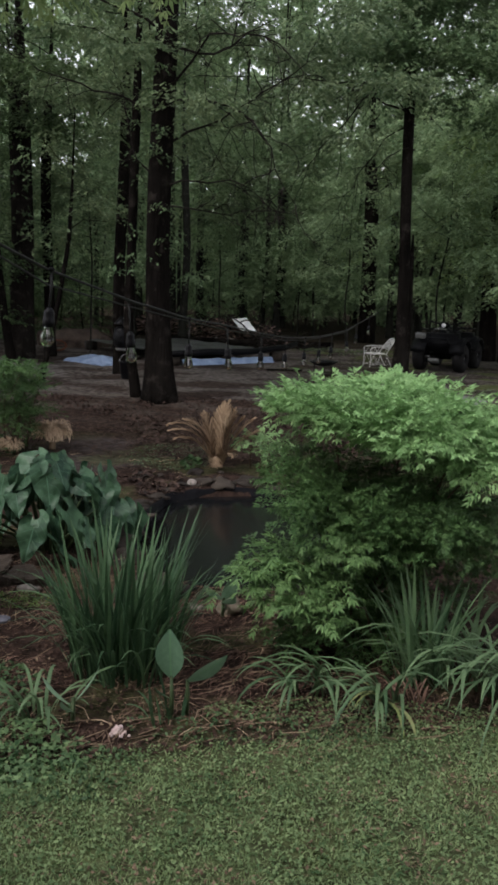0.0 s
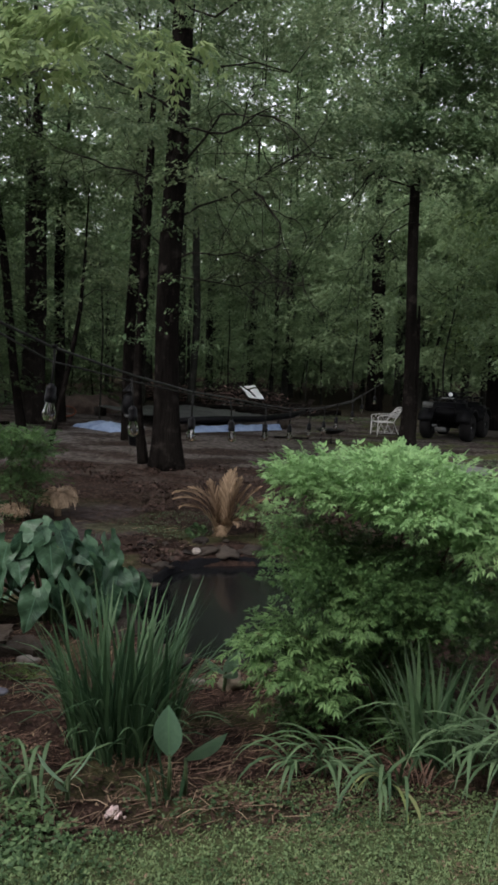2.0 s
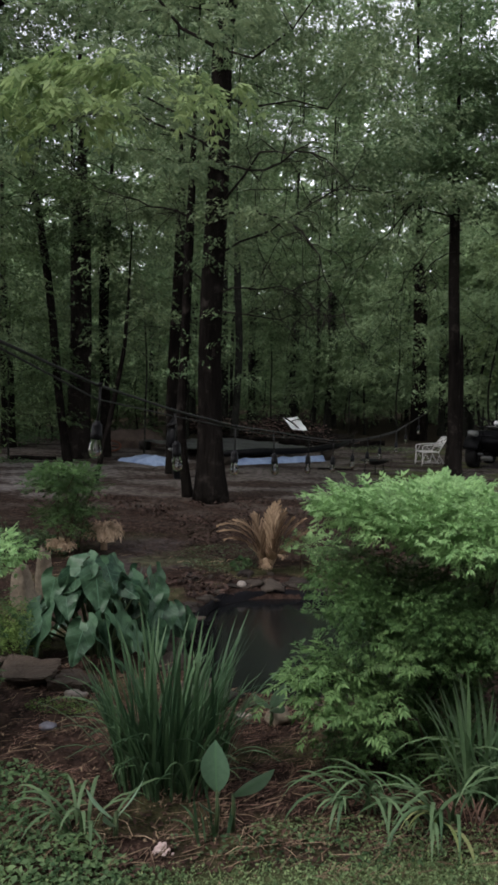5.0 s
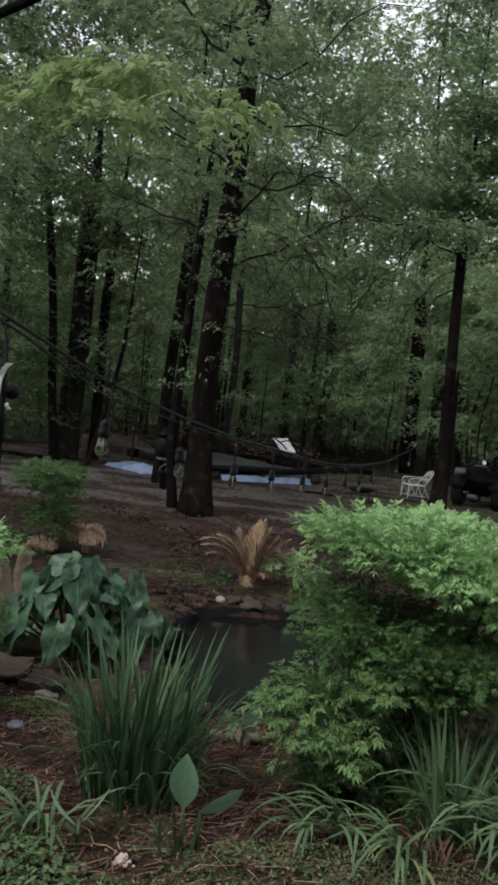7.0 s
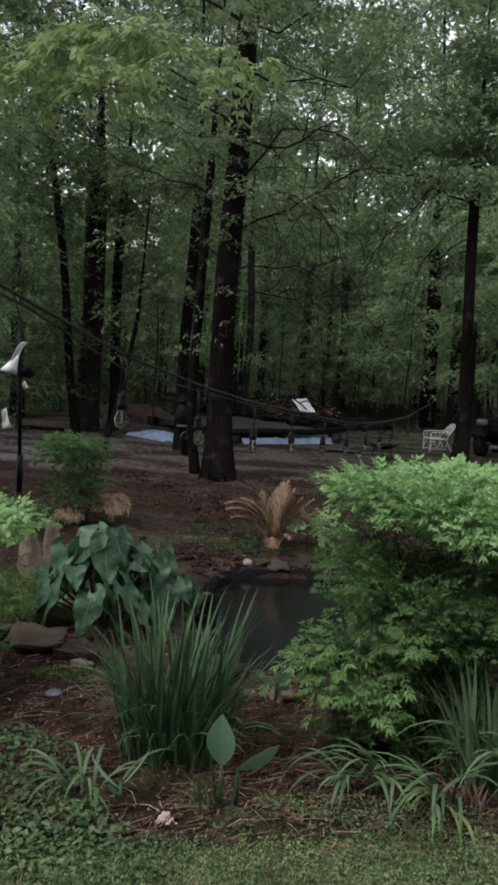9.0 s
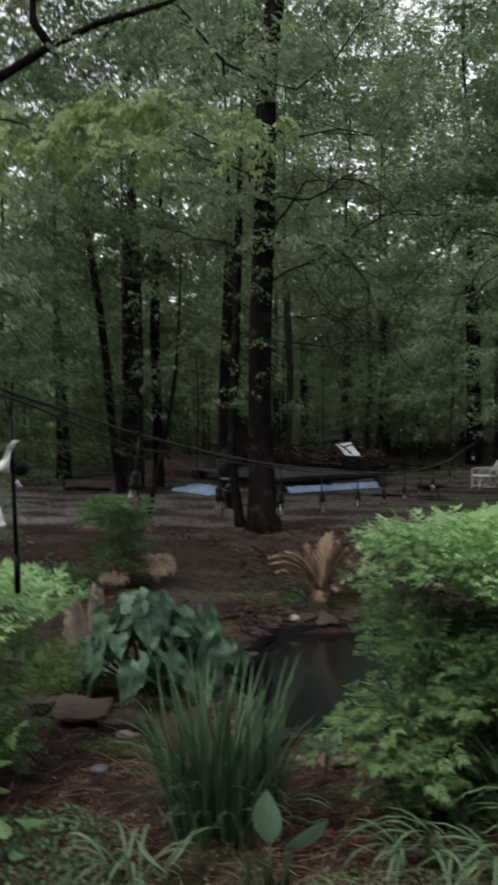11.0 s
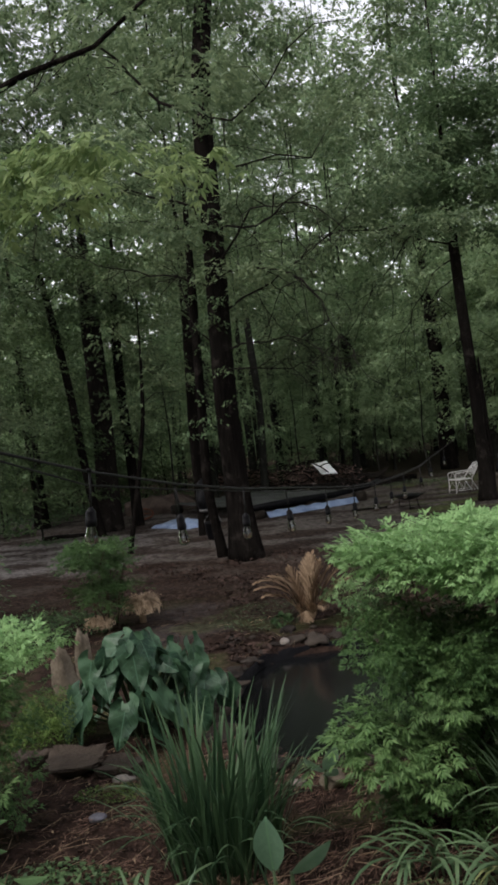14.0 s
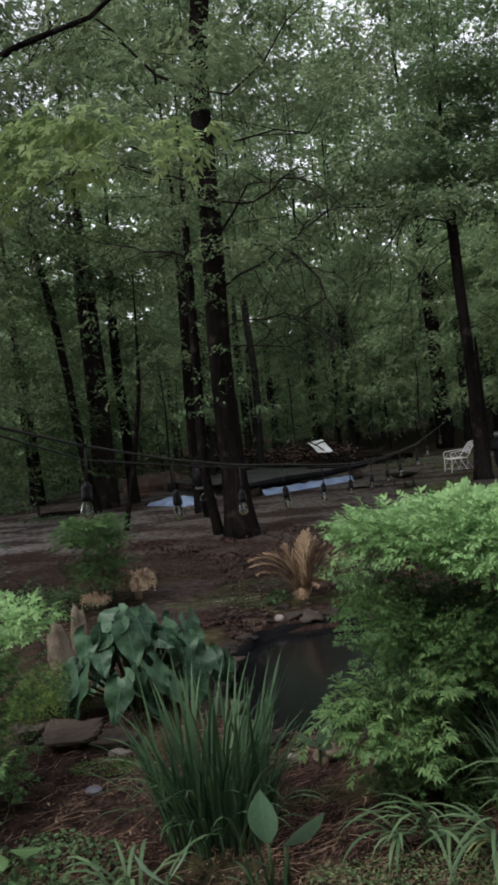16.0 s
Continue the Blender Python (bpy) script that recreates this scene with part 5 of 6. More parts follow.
nandina((0.65, 4.25), "large nandina bush with bright new leaves over darker ones", [
    (130, (-0.04, 0.02, 1.36), (0.47, 0.40, 0.07), F_NEW, 0.2, 0.90),
    (56, (0.20, -0.04, 1.29), (0.24, 0.40, 0.08), F_NEW, 0.1, 0.92),
    (34, (0.44, -0.08, 1.17), (0.17, 0.32, 0.07), F_NEW, -0.2, 0.9),
    (36, (0.18, -0.26, 1.29), (0.34, 0.20, 0.06), F_NEW, 0.05, 0.85),
    (14, (0.54, -0.18, 1.16), (0.15, 0.20, 0.05), F_NEW, -0.1, 0.9),
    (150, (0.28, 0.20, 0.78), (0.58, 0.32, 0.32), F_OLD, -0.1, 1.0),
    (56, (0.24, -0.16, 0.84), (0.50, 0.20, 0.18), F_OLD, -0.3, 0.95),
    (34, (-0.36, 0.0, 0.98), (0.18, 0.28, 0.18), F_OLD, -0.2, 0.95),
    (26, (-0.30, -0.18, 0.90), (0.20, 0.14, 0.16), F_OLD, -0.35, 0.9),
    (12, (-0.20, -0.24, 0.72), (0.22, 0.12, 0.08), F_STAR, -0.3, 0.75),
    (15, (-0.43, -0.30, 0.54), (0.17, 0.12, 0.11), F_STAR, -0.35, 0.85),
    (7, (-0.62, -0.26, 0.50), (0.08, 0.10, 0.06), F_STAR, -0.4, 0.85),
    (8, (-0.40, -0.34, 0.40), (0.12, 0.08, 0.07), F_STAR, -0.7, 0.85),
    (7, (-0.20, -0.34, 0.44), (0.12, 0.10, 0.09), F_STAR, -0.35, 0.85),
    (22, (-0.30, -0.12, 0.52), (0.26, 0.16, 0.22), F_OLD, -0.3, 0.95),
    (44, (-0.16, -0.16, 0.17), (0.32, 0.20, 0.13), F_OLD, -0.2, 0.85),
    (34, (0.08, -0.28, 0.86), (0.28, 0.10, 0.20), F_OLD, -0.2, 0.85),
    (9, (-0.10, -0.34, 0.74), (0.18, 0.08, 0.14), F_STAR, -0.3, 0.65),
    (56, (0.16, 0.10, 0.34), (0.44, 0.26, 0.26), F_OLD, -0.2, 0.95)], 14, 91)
nandina((-2.12, 4.35), "nandina bush with feathery bright green top leaves", [
    (40, (-0.10, -0.36, 0.50), (0.32, 0.16, 0.17), F_STAR, -0.1, 0.85),
    (44, (0.16, -0.05, 0.99), (0.46, 0.32, 0.10), F_NEW, 0.3, 0.95),
    (14, (-0.10, -0.15, 0.80), (0.45, 0.30, 0.14), F_MID, 0.1, 0.95),
    (60, (-0.05, 0.12, 0.62), (0.48, 0.30, 0.28), F_OLD, -0.1, 0.95),
    (18, (-0.18, -0.32, 0.62), (0.30, 0.16, 0.14), F_MID, -0.2, 0.9),
    (34, (0.06, -0.34, 0.40), (0.22, 0.18, 0.16), F_STAR, -0.2, 0.75),
    (30, (0.02, -0.10, 0.30), (0.34, 0.24, 0.18), F_OLD, -0.1, 0.85)], 9, 92)
nandina((-2.60, 9.0), "smaller dark green nandina bush beyond the taro", [
    (8, (0.06, -0.1, 0.98), (0.36, 0.26, 0.08), F_MID, 0.3, 1.05),
    (42, (0.0, 0.0, 0.88), (0.38, 0.30, 0.15), F_OLD, 0.25, 1.2),
    (40, (0.0, 0.0, 0.50), (0.38, 0.30, 0.30), F_OLD, 0.0, 1.1)], 7, 93)
nandina((0.10, 8.55), "low pale green nandina sprig beside dried fronds", [
    (10, (0.0, 0.0, 0.26), (0.22, 0.16, 0.12), F_NEW, 0.2, 0.9)], 3, 94)


def taro_leaf_mesh(name, length, seed):
    """A heart-shaped leaf with two back lobes, a shallow fold along its rib and a wavy rim."""
    verts, faces = [], []
    rows, cols = 15, 9
    for i in range(rows):
        f = i / (rows - 1)
        x = length * (f - 0.26)
        if f < 0.26:
            g = f / 0.26
            outer, inner = (0.15 + 0.20 * math.sqrt(g)) * length, 0.085 * (1 - g) * length
        else:
            g = (f - 0.26) / 0.74
            outer, inner = 0.35 * (1 - g) ** 0.8 * (1 + 0.25 * g) * length, 0.0
        for j in range(cols):
            u = (j - 4) / 4
            y = math.copysign(inner + abs(u) * (outer - inner), u) if j != 4 else 0.0
            z = 0.05 * abs(u) * length + 0.045 * length * math.sin(i * 0.95 + seed * 1.7 + 2.6 * u) * abs(u) - 0.16 * length * max(0.0, f - 0.3) ** 2
            if j == 4 and f < 0.26:
                x0 = length * (0.0 - 0.02)
                verts.append((max(x, x0), 0.0, z))
            else:
                verts.append((x, y, z))
    for i in range(rows - 1):
        for j in range(cols - 1):
            if i < 3 and j in (3, 4):
                continue
            a = i * cols + j
            faces.append((a, a + 1, a + cols + 1, a + cols))
    return mesh_of(name, verts, faces, M_TARO)


def taro(place, label, spread_x, spread_y, leaves, height, seed, length=0.30):
    """Stalks of uneven height, each with one leaf whose tip hangs outward and down."""
    rng = np.random.RandomState(seed)
    t = thing("taro_plant", (*place, ground_z(*place)), label, "plant", "taro plants")
    kinds = [taro_leaf_mesh("leaf", length * s, k) for k, s in enumerate((1.0, 1.12, 0.85, 0.95))]
    for k in range(leaves):
        a = k * 2.39996 + rng.normal(0, 0.35)
        q = math.sqrt((k + 0.5) / leaves)
        hz = height * (1.08 - 0.80 * q * q + rng.normal(0, 0.10))
        end = Vector((spread_x * q * math.cos(a), spread_y * q * math.sin(a) - 0.05, max(0.14, hz)))
        foot = Vector((end.x * 0.3, end.y * 0.3, -0.02))
        mid = foot.lerp(end, 0.6) + Vector((0, 0, 0.10 * height))
        v, f = tube([foot, foot.lerp(mid, 0.5) + Vector((0, 0, 0.05)), mid, end], [0.012, 0.010, 0.008, 0.006], 6)
        piece("stalk", mesh_of("stalk", v, f, M_TARO_STALK), t)
        out = math.degrees(math.atan2(0.6 * math.sin(a) - 0.45, math.cos(a)))
        s = rng.uniform(0.6, 1.15)
        m = Matrix.Translation(end) @ pose(0, 0, 0, 0, 0, out + rng.normal(0, 52)) @ pose(0, 0, 0, rng.normal(0, 22), 44 + 22 * q + rng.normal(0, 18), 0) @ Matrix.Diagonal((s, s, s, 1))
        piece("leaf", kinds[rng.randint(4)], t, m)
    return t


taro((-1.45, 5.75), "clump of blue-green heart-shaped taro leaves by the pond", 0.46, 0.42, 48, 0.60, 95, 0.35)
taro((-1.13, 6.05), "smaller blue-green taro clump at the pond's edge", 0.26, 0.26, 14, 0.50, 96, 0.34)


def canna_leaf(name, length, width, mat=None):
    verts, faces = [], []
    rows, cols = 11, 5
    for i in range(rows):
        f = i / (rows - 1)
        w = width * 0.5 * math.sin(math.pi * min(1, 0.03 + 0.97 * f)) ** 0.9
        for j in range(cols):
            u = (j - 2) / 2
            verts.append((0.06 * length * math.sin(f * 2.2), u * w, f * length))
            verts[-1] = (verts[-1][0] + 0.22 * abs(u) * w, verts[-1][1], verts[-1][2])
    for i in range(rows - 1):
        for j in range(cols - 1):
            a = i * cols + j
            faces.append((a, a + 1, a + cols + 1, a + cols))
    return mesh_of(name, verts, faces, mat or M_CANNA)


def canna(place, label, leaves, seed):
    """leaves: (foot height, lean, yaw, length, width, twist)."""
    t = thing("canna_plant", (*place, ground_z(*place)), label, "plant", "canna plants")
    v, f = tube([(0, 0, -0.02), (0.005, 0, 0.12), (0, 0, max(q[0] for q in leaves) + 0.01)], [0.012, 0.010, 0.006], 8)
    piece("stem", mesh_of("stem", v, f, M_TARO_STALK), t)
    for z, lean, yaw, L, W, twist in leaves:
        piece("leaf", canna_leaf("leaf", L, W), t, pose(0, 0, z, 0, 0, yaw) @ pose(0, 0, 0, 0, lean, 0) @ pose(0, 0, 0, 0, 0, twist))
    return t


canna((-0.33, 3.42), "young canna with one upright oval leaf", [(0.20, 5, 262, 0.25, 0.130, 0), (0.10, 50, 190, 0.10, 0.045, 30)], 1)
canna((-0.262, 3.45), "single canna leaf leaning low over the mulch", [(0.17, 54, 8, 0.22, 0.095, -62)], 4)
canna((-0.76, 3.36), "young canna with leaning oval leaves in weeds", [(0.09, 34, 25, 0.21, 0.072, -30), (0.08, 58, 150, 0.20, 0.075, 35), (0.05, 40, 250, 0.13, 0.05, 0)], 2)
canna((-0.14, 4.62), "young canna by the near pond stones", [(0.10, 25, 330, 0.20, 0.09, -40), (0.10, 45, 200, 0.16, 0.07, 40), (0.08, 55, 300, 0.18, 0.08, -20)], 3)


def broad_leaf_plant(place, label, leaves, height, seed):
    """A low leafy plant with broad pointed leaves on short stalks."""
    rng = np.random.RandomState(seed)
    t = thing("broad_leaf_plant", (*place, ground_z(*place)), label, "plant", "broad-leaved plants")
    kinds = [canna_leaf("leaf", L, W, M_BROAD) for L, W in ((0.13, 0.075), (0.11, 0.07), (0.15, 0.085))]
    for k in range(leaves):
        a = k * 2.39996 + rng.normal(0, 0.3)
        q = math.sqrt((k + 0.5) / leaves)
        end = Vector((0.22 * q * math.cos(a), 0.18 * q * math.sin(a), max(0.05, height * (1.05 - 0.6 * q * q + rng.normal(0, 0.12)))))
        foot = Vector((end.x * 0.2, end.y * 0.2, -0.01))
        v, f = tube([foot, foot.lerp(end, 0.6) + Vector((0, 0, 0.02)), end], [0.004, 0.003, 0.002], 5)
        piece("stalk", mesh_of("stalk", v, f, M_TARO_STALK), t)
        piece("leaf", kinds[rng.randint(3)], t, Matrix.Translation(end) @ pose(0, 0, 0, 0, 0, math.degrees(a) + rng.normal(0, 25)) @ pose(0, 0, 0, 0, 78 + 26 * q + rng.normal(0, 14), 0))
    return t


broad_leaf_plant((-1.96, 3.78), "low plant with broad pale green pointed leaves beside a bush", 30, 0.46, 131)
broad_leaf_plant((-1.62, 3.52), "small plant with broad pale green leaves at the lawn edge", 11, 0.15, 132)


def plume_mesh(name, length, mat, seed, width=0.075, arch=1.0):
    """A dried frond: a bowed spine with close-set narrow pinnae."""
    rng = np.random.RandomState(seed)
    quads = []
    n = 52
    p, ang = Vector((0, 0, 0)), 0.0
    for k in range(n):
        f = k / (n - 1)
        ang = arch * f ** 1.4
        d = Vector((math.sin(ang), 0, math.cos(ang)))
        nxt = p + d * (length / n)
        quads.append((p + Vector((0, -0.004, 0)), p + Vector((0, 0.004, 0)), nxt + Vector((0, 0.003, 0)), nxt + Vector((0, -0.003, 0))))
        w = width * math.sin(math.pi * (0.12 + 0.86 * f)) * rng.uniform(0.8, 1.15)
        for s in (-1, 1):
            e = p + d * w * 1.35 + Vector((rng.normal(0, 0.012), s * w * 0.8, -0.02 * rng.uniform()))
            h = d * (length / n * 1.7)
            quads.append((p - h * 0.2, e - h * 0.4, e + h * 0.3, p + h))
        p = nxt
    return quads_mesh(name, np.array([[tuple(v) for v in q] for q in quads]), mat)


def dried_fern(place, label, fronds):
    t = thing("dried_fern", (*place, ground_z(*place)), label, "plant", "dried plants")
    for k, (yaw, tilt, L, arch) in enumerate(fronds):
        piece("frond", plume_mesh("frond", L, M_DRY, 400 + k, 0.125, arch), t, pose(0.04 * math.cos(radians(yaw)), 0.04 * math.sin(radians(yaw)), 0.02, 0, 0, yaw) @ pose(0, 0, 0, 0, tilt, 0))
    return t


dried_fern((-0.35, 8.58), "dead fern with bent orange-brown dried fronds by the pond", [
    (180, 4, 0.78, 1.9), (192, 10, 0.72, 1.75), (172, -2, 0.66, 1.5), (200, 18, 0.60, 1.5), (30, 2, 0.72, 0.25), (70, 8, 0.70, 0.2), (330, 8, 0.68, 0.3), (150, 4, 0.60, 0.4),
    (0, 20, 0.66, 0.55), (6, 30, 0.62, 0.7), (350, 12, 0.62, 0.5), (270, 16, 0.36, 2.6), (300, 24, 0.42, 1.6)])


def straw_tuft(place, label, count, length, height, seed, z=0.0):
    rng = np.random.RandomState(seed)
    t = thing("dried_tuft", (*place, ground_z(*place) + z), label, "plant", "dried plants")
    quads = []
    for k in range(count):
        a = rng.uniform(0, 2 * math.pi)
        d = Vector((math.cos(a), math.sin(a), 0))
        side = Vector((-d.y, d.x, 0)) * rng.uniform(0.005, 0.009)
        reach, top = length * rng.uniform(0.35, 1.0) * (1 + 0.12 * math.sin(3 * a + seed)), height * rng.uniform(0.6, 1.0)
        hang = rng.uniform(0.35, 0.80)
        prev = Vector((rng.normal(0, 0.012), rng.normal(0, 0.012), top * 0.72))
        for j in range(1, 7):
            f = j / 6
            q = d * reach * math.sin(1.57 * f) + Vector((rng.normal(0, 0.004), rng.normal(0, 0.004), top * (0.72 + 0.95 * f - (0.72 + 0.95) * hang * f * f)))
            w = 1.0 - 0.5 * f
            quads.append((prev - side * w, prev + side * w, q + side * w * 0.9, q - side * w * 0.9))
            prev = q
    piece("straw", quads_mesh("straw", np.array([[tuple(v) for v in q] for q in quads]), M_STRAW), t)
    v, f = tube([(0, 0, -0.05), (0, 0, 0.06), (0, 0, 0.12)], [0.04, 0.035, 0.015], 10)
    piece("stump", mesh_of("stump", v, f, M_TWIGS), t)
    return t


straw_tuft((-2.65, 8.92), "domed drooping tuft of bleached tan dried grass", 520, 0.18, 0.18, 411)
straw_tuft((-2.24, 9.2), "larger domed drooping tuft of bleached tan dried grass", 760, 0.26, 0.26, 412, 0.07)


# ---- stones round the pond and in the bed ----
def stone(x, y, sx, sy, sz, mat, label, seed, turn=0.0, z=None, group="garden stones", rough=0.22):
    ob = new("stone", rock_mesh("stone", sx, sy, sz, mat, seed, rough))
    ob.matrix_world = pose(x, y, (ground_z(x, y) if z is None else z) + sz * 0.30, 0, 0, turn)
    return tagged(ob, label, "stone", group)


stone(-0.548, 3.285, 0.020, 0.018, 0.024, M_STONE_PINK, "small pink-and-white quartz stone on the mulch", 1, rough=0.5)
stone(-0.518, 3.276, 0.013, 0.012, 0.013, M_STONE_PINK, "small white quartz chip on the mulch", 91, rough=0.5)
stone(-0.572, 3.262, 0.010, 0.010, 0.009, M_STONE_PINK, "small white quartz chip on the mulch", 92, rough=0.5)
stone(-0.540, 3.33, 0.009, 0.009, 0.010, M_STONE_PINK, "tiny white pebble behind the quartz stone", 2)
stone(-0.530, 3.255, 0.008, 0.008, 0.007, M_STONE_PINK, "small white quartz chip on the mulch", 93, rough=0.5)
stone(-0.495, 3.262, 0.007, 0.006, 0.006, M_STONE_PINK, "small white quartz chip on the mulch", 94, rough=0.5)
stone(1.22, 3.98, 0.016, 0.014, 0.014, M_STONE_PINK, "small white pebble under daylily leaves", 95)
stone(0.84, 3.66, 0.015, 0.014, 0.012, M_STONE_PINK, "small white pebble at the lawn edge", 97)
stone(-0.55, 7.76, 0.045, 0.04, 0.04, M_STONE_PALE, "white rounded pebble on the pond's far rim", 3, z=0.02, rough=0.08)
stone(-0.10, 4.68, 0.085, 0.07, 0.07, M_STONE_TAN, "pinkish tan boulder at the pond's near rim", 4, rough=0.3)
stone(-0.31, 4.72, 0.05, 0.03, 0.02, M_STONE_PALE, "small flat pale stone by the pond", 5)
stone(-1.39, 4.41, 0.05, 0.035, 0.025, M_STONE_BLUE, "flat blue-grey stone on the mulch", 6)
stone(-1.37, 4.92, 0.075, 0.045, 0.03, M_STONE_PALE, "flat pale stone beside the taro", 7)


def slab(x, y, sx, sy, sz, label, seed, turn, under=0.12):
    """A flat broken stone with a level top and a rough, undercut edge."""
    bm = bmesh.new()
    bmesh.ops.create_cube(bm, size=1.0)
    bmesh.ops.subdivide_edges(bm, edges=list(bm.edges), cuts=7, use_grid_fill=True)
    for v in bm.verts:
        p = v.co.copy()
        c = max(0.0, math.hypot(p.x, p.y) - 0.48)
        n1 = noise.noise(Vector((p.x * 3.0, p.y * 3.0, seed)))
        n2 = noise.noise(Vector((p.x * 7.0, p.z * 7.0 + p.y * 7.0, seed + 4)))
        k = 1 - 1.1 * c + 0.42 * n1 + 0.10 * n2 - under * min(1.0, max(0.0, 0.30 - p.z))
        v.co = Vector((p.x * sx * k, p.y * sy * k, p.z * sz + 0.22 * sz * n1 + 0.10 * sz * n2))
    me = bpy.data.meshes.new("stone")
    bm.to_mesh(me)
    bm.free()
    me.materials.append(M_SLAB)
    ob = new("stone", me)
    ob.matrix_world = pose(x, y, ground_z(x, y) + sz * 0.42, 3, 0, turn)
    return tagged(ob, label, "stone", "garden stones")


slab(-1.74, 5.12, 0.44, 0.34, 0.10, "long thick brown slab with a dark undercut edge beside the taro", 8, 4, 0.55)
slab(-1.42, 5.02, 0.26, 0.22, 0.08, "flat brown slab beside the taro", 9, -12)
slab(-2.06, 5.28, 0.30, 0.22, 0.10, "broad brown slab in the bed", 10, 20)
stone(-2.36, 6.8, 0.10, 0.08, 0.30, M_STONE_TAN, "upright tan stone between bush and taro", 11, 20, rough=0.45)
stone(-2.26, 7.05, 0.07, 0.06, 0.36, M_STONE_TAN, "pale upright stone behind a tan one", 12, 0, rough=0.35)
rng_s = np.random.RandomState(500)
for k in range(40):
    a = 2 * math.pi * k / 40 + rng_s.uniform(-0.05, 0.05)
    q = rng_s.uniform(1.08, 1.22)
    x, y = pond_at(a, q)
    s = rng_s.uniform(0.06, 0.15)
    stone(x, y, s, s * rng_s.uniform(0.6, 0.9), s * rng_s.uniform(0.22, 0.42), M_STONE, "flat brown rim stone at the pond's edge", 20 + k, rng_s.uniform(0, 180), group="pond rim stones", rough=0.4)
for k in range(16):
    x, y = rng_s.uniform(-1.2, 0.3), rng_s.uniform(7.8, 8.4)
    s = rng_s.uniform(0.04, 0.09)
    stone(x, y, s, s * 0.8, s * 0.5, M_STONE, "small stone lying behind the pond", 80 + k, rng_s.uniform(0, 180))


# ---- string lights ----
CABLE = [(-0.95, 0.10, 2.46), (-0.76, 0.90, 2.215), (-0.63, 1.60, 2.060), (-0.58, 2.28, 1.960), (-0.43, 2.80, 1.870), (-0.28, 3.42, 1.790), (-0.13, 3.92, 1.740), (0.035, 4.75, 1.660), (0.20, 5.40, 1.600),
         (0.36, 5.95, 1.570), (0.50, 6.40, 1.555), (0.64, 6.90, 1.548), (0.86, 7.70, 1.545), (1.08, 8.80, 1.550), (1.70, 11.5, 1.60), (2.30, 14.2, 1.70), (3.06, 18.2, 1.95)]


def cable_at(y):
    for a, b in zip(CABLE, CABLE[1:]):
        if a[1] <= y <= b[1]:
            return Vector(a).lerp(Vector(b), (y - a[1]) / (b[1] - a[1]))
    return Vector(CABLE[-1])


def string_lights():
    t = thing("string_lights", (0, 0, 0), "black string lights with clear hanging bulbs across the garden", "string lights")
    v, f = tube(CABLE, [0.0041 if c[1] < 8 else 0.0027 for c in CABLE], 8)
    piece("cable", mesh_of("cable", v, f, M_CABLE), t)
    second = [(x - 0.01, y + 0.03, z - 0.008 - (0.035 if y < 2.6 else 0.014) * abs(math.sin(y * 1.9))) for x, y, z in CABLE]
    v, f = tube(second, [0.0027 if c[1] < 8 else 0.0018 for c in CABLE], 6)
    piece("cable", mesh_of("cable", v, f, M_CABLE), t, None, "thinner second strand sagging under the first")
    # the far end goes up to a hook on the tree, the near end to a post out of view
    socket = lathe_mesh("socket", [(0.0, 0.034), (0.006, 0.034), (0.008, 0.029), (0.0135, 0.024), (0.0150, 0.019), (0.0150, 0.002), (0.0165, 0.0), (0.0165, -0.017), (0.014, -0.020), (0.0, -0.020)], M_BLACK, 14)
    glass = lathe_mesh("bulb", [(0.011, -0.020), (0.013, -0.026), (0.0175, -0.040), (0.0195, -0.052), (0.018, -0.062), (0.012, -0.070), (0.004, -0.074), (0.0, -0.0745)], M_GLASS, 16)
    fil = tubes_mesh("filament", [([(-0.004, 0, -0.022), (-0.006, 0, -0.045), (-0.003, 0, -0.060)], 0.0006), ([(0.004, 0, -0.022), (0.006, 0, -0.045), (0.003, 0, -0.060)], 0.0006), ([(0, 0, -0.02), (0, 0, -0.058)], 0.0010)], M_FILAMENT, 5)
    for y in (0.95, 2.28, 2.80, 3.42, 3.92, 4.75, 5.40, 5.95, 6.40, 6.90, 7.70, 8.80, 10.2):
        p = cable_at(y)
        drop = 0.135
        v, f = tube([(0, 0, drop), (0.002, 0, 0.08), (0, 0, 0.028)], 0.0035, 6)
        s = piece("socket", socket, t, Matrix.Translation(p - Vector((0, 0, drop))) @ pose(0, 0, 0, rs.uniform(-4, 4), rs.uniform(-4, 4), rs.uniform(0, 90)))
        piece("bulb", glass, s, None, "clear glass teardrop bulb")
        piece("filament", fil, s)
        piece("lead", mesh_of("lead", v, f, M_CABLE), s)
        v, f = tube([(0, 0, 0.131), (0.0, 0, 0.142)], 0.007, 8)
        piece("clip", mesh_of("clip", v, f, M_BLACK), s)
    return t


string_lights()


def hanging_ornament():
    p = cable_at(1.5)
    t = thing("hanging_ornament", (p.x + 0.045, 1.5, 0.0), "black rod ornament with white cloth and black ball hung from cable", "ornament")
    z = p.z - 0.022
    v, f = tube([(-0.02, 0, p.z), (0.0, 0, z - 0.045)], 0.0012, 5)
    piece("string", mesh_of("string", v, f, M_CABLE), t)
    v, f = tube([(0, 0, z - 0.04), (0.004, 0, z - 0.2), (0.008, 0, z - 0.335)], 0.0042, 8)
    rod = piece("rod", mesh_of("rod", v, f, M_BLACK), t)
    v, f = tube([(0.008, 0, z - 0.30), (0.0085, 0, z - 0.372)], [0.0065, 0.0055], 10)
    piece("weight", mesh_of("weight", v, f, M_BLACK), rod)
    bm = bmesh.new()
    bmesh.ops.create_icosphere(bm, subdivisions=3, radius=0.015)
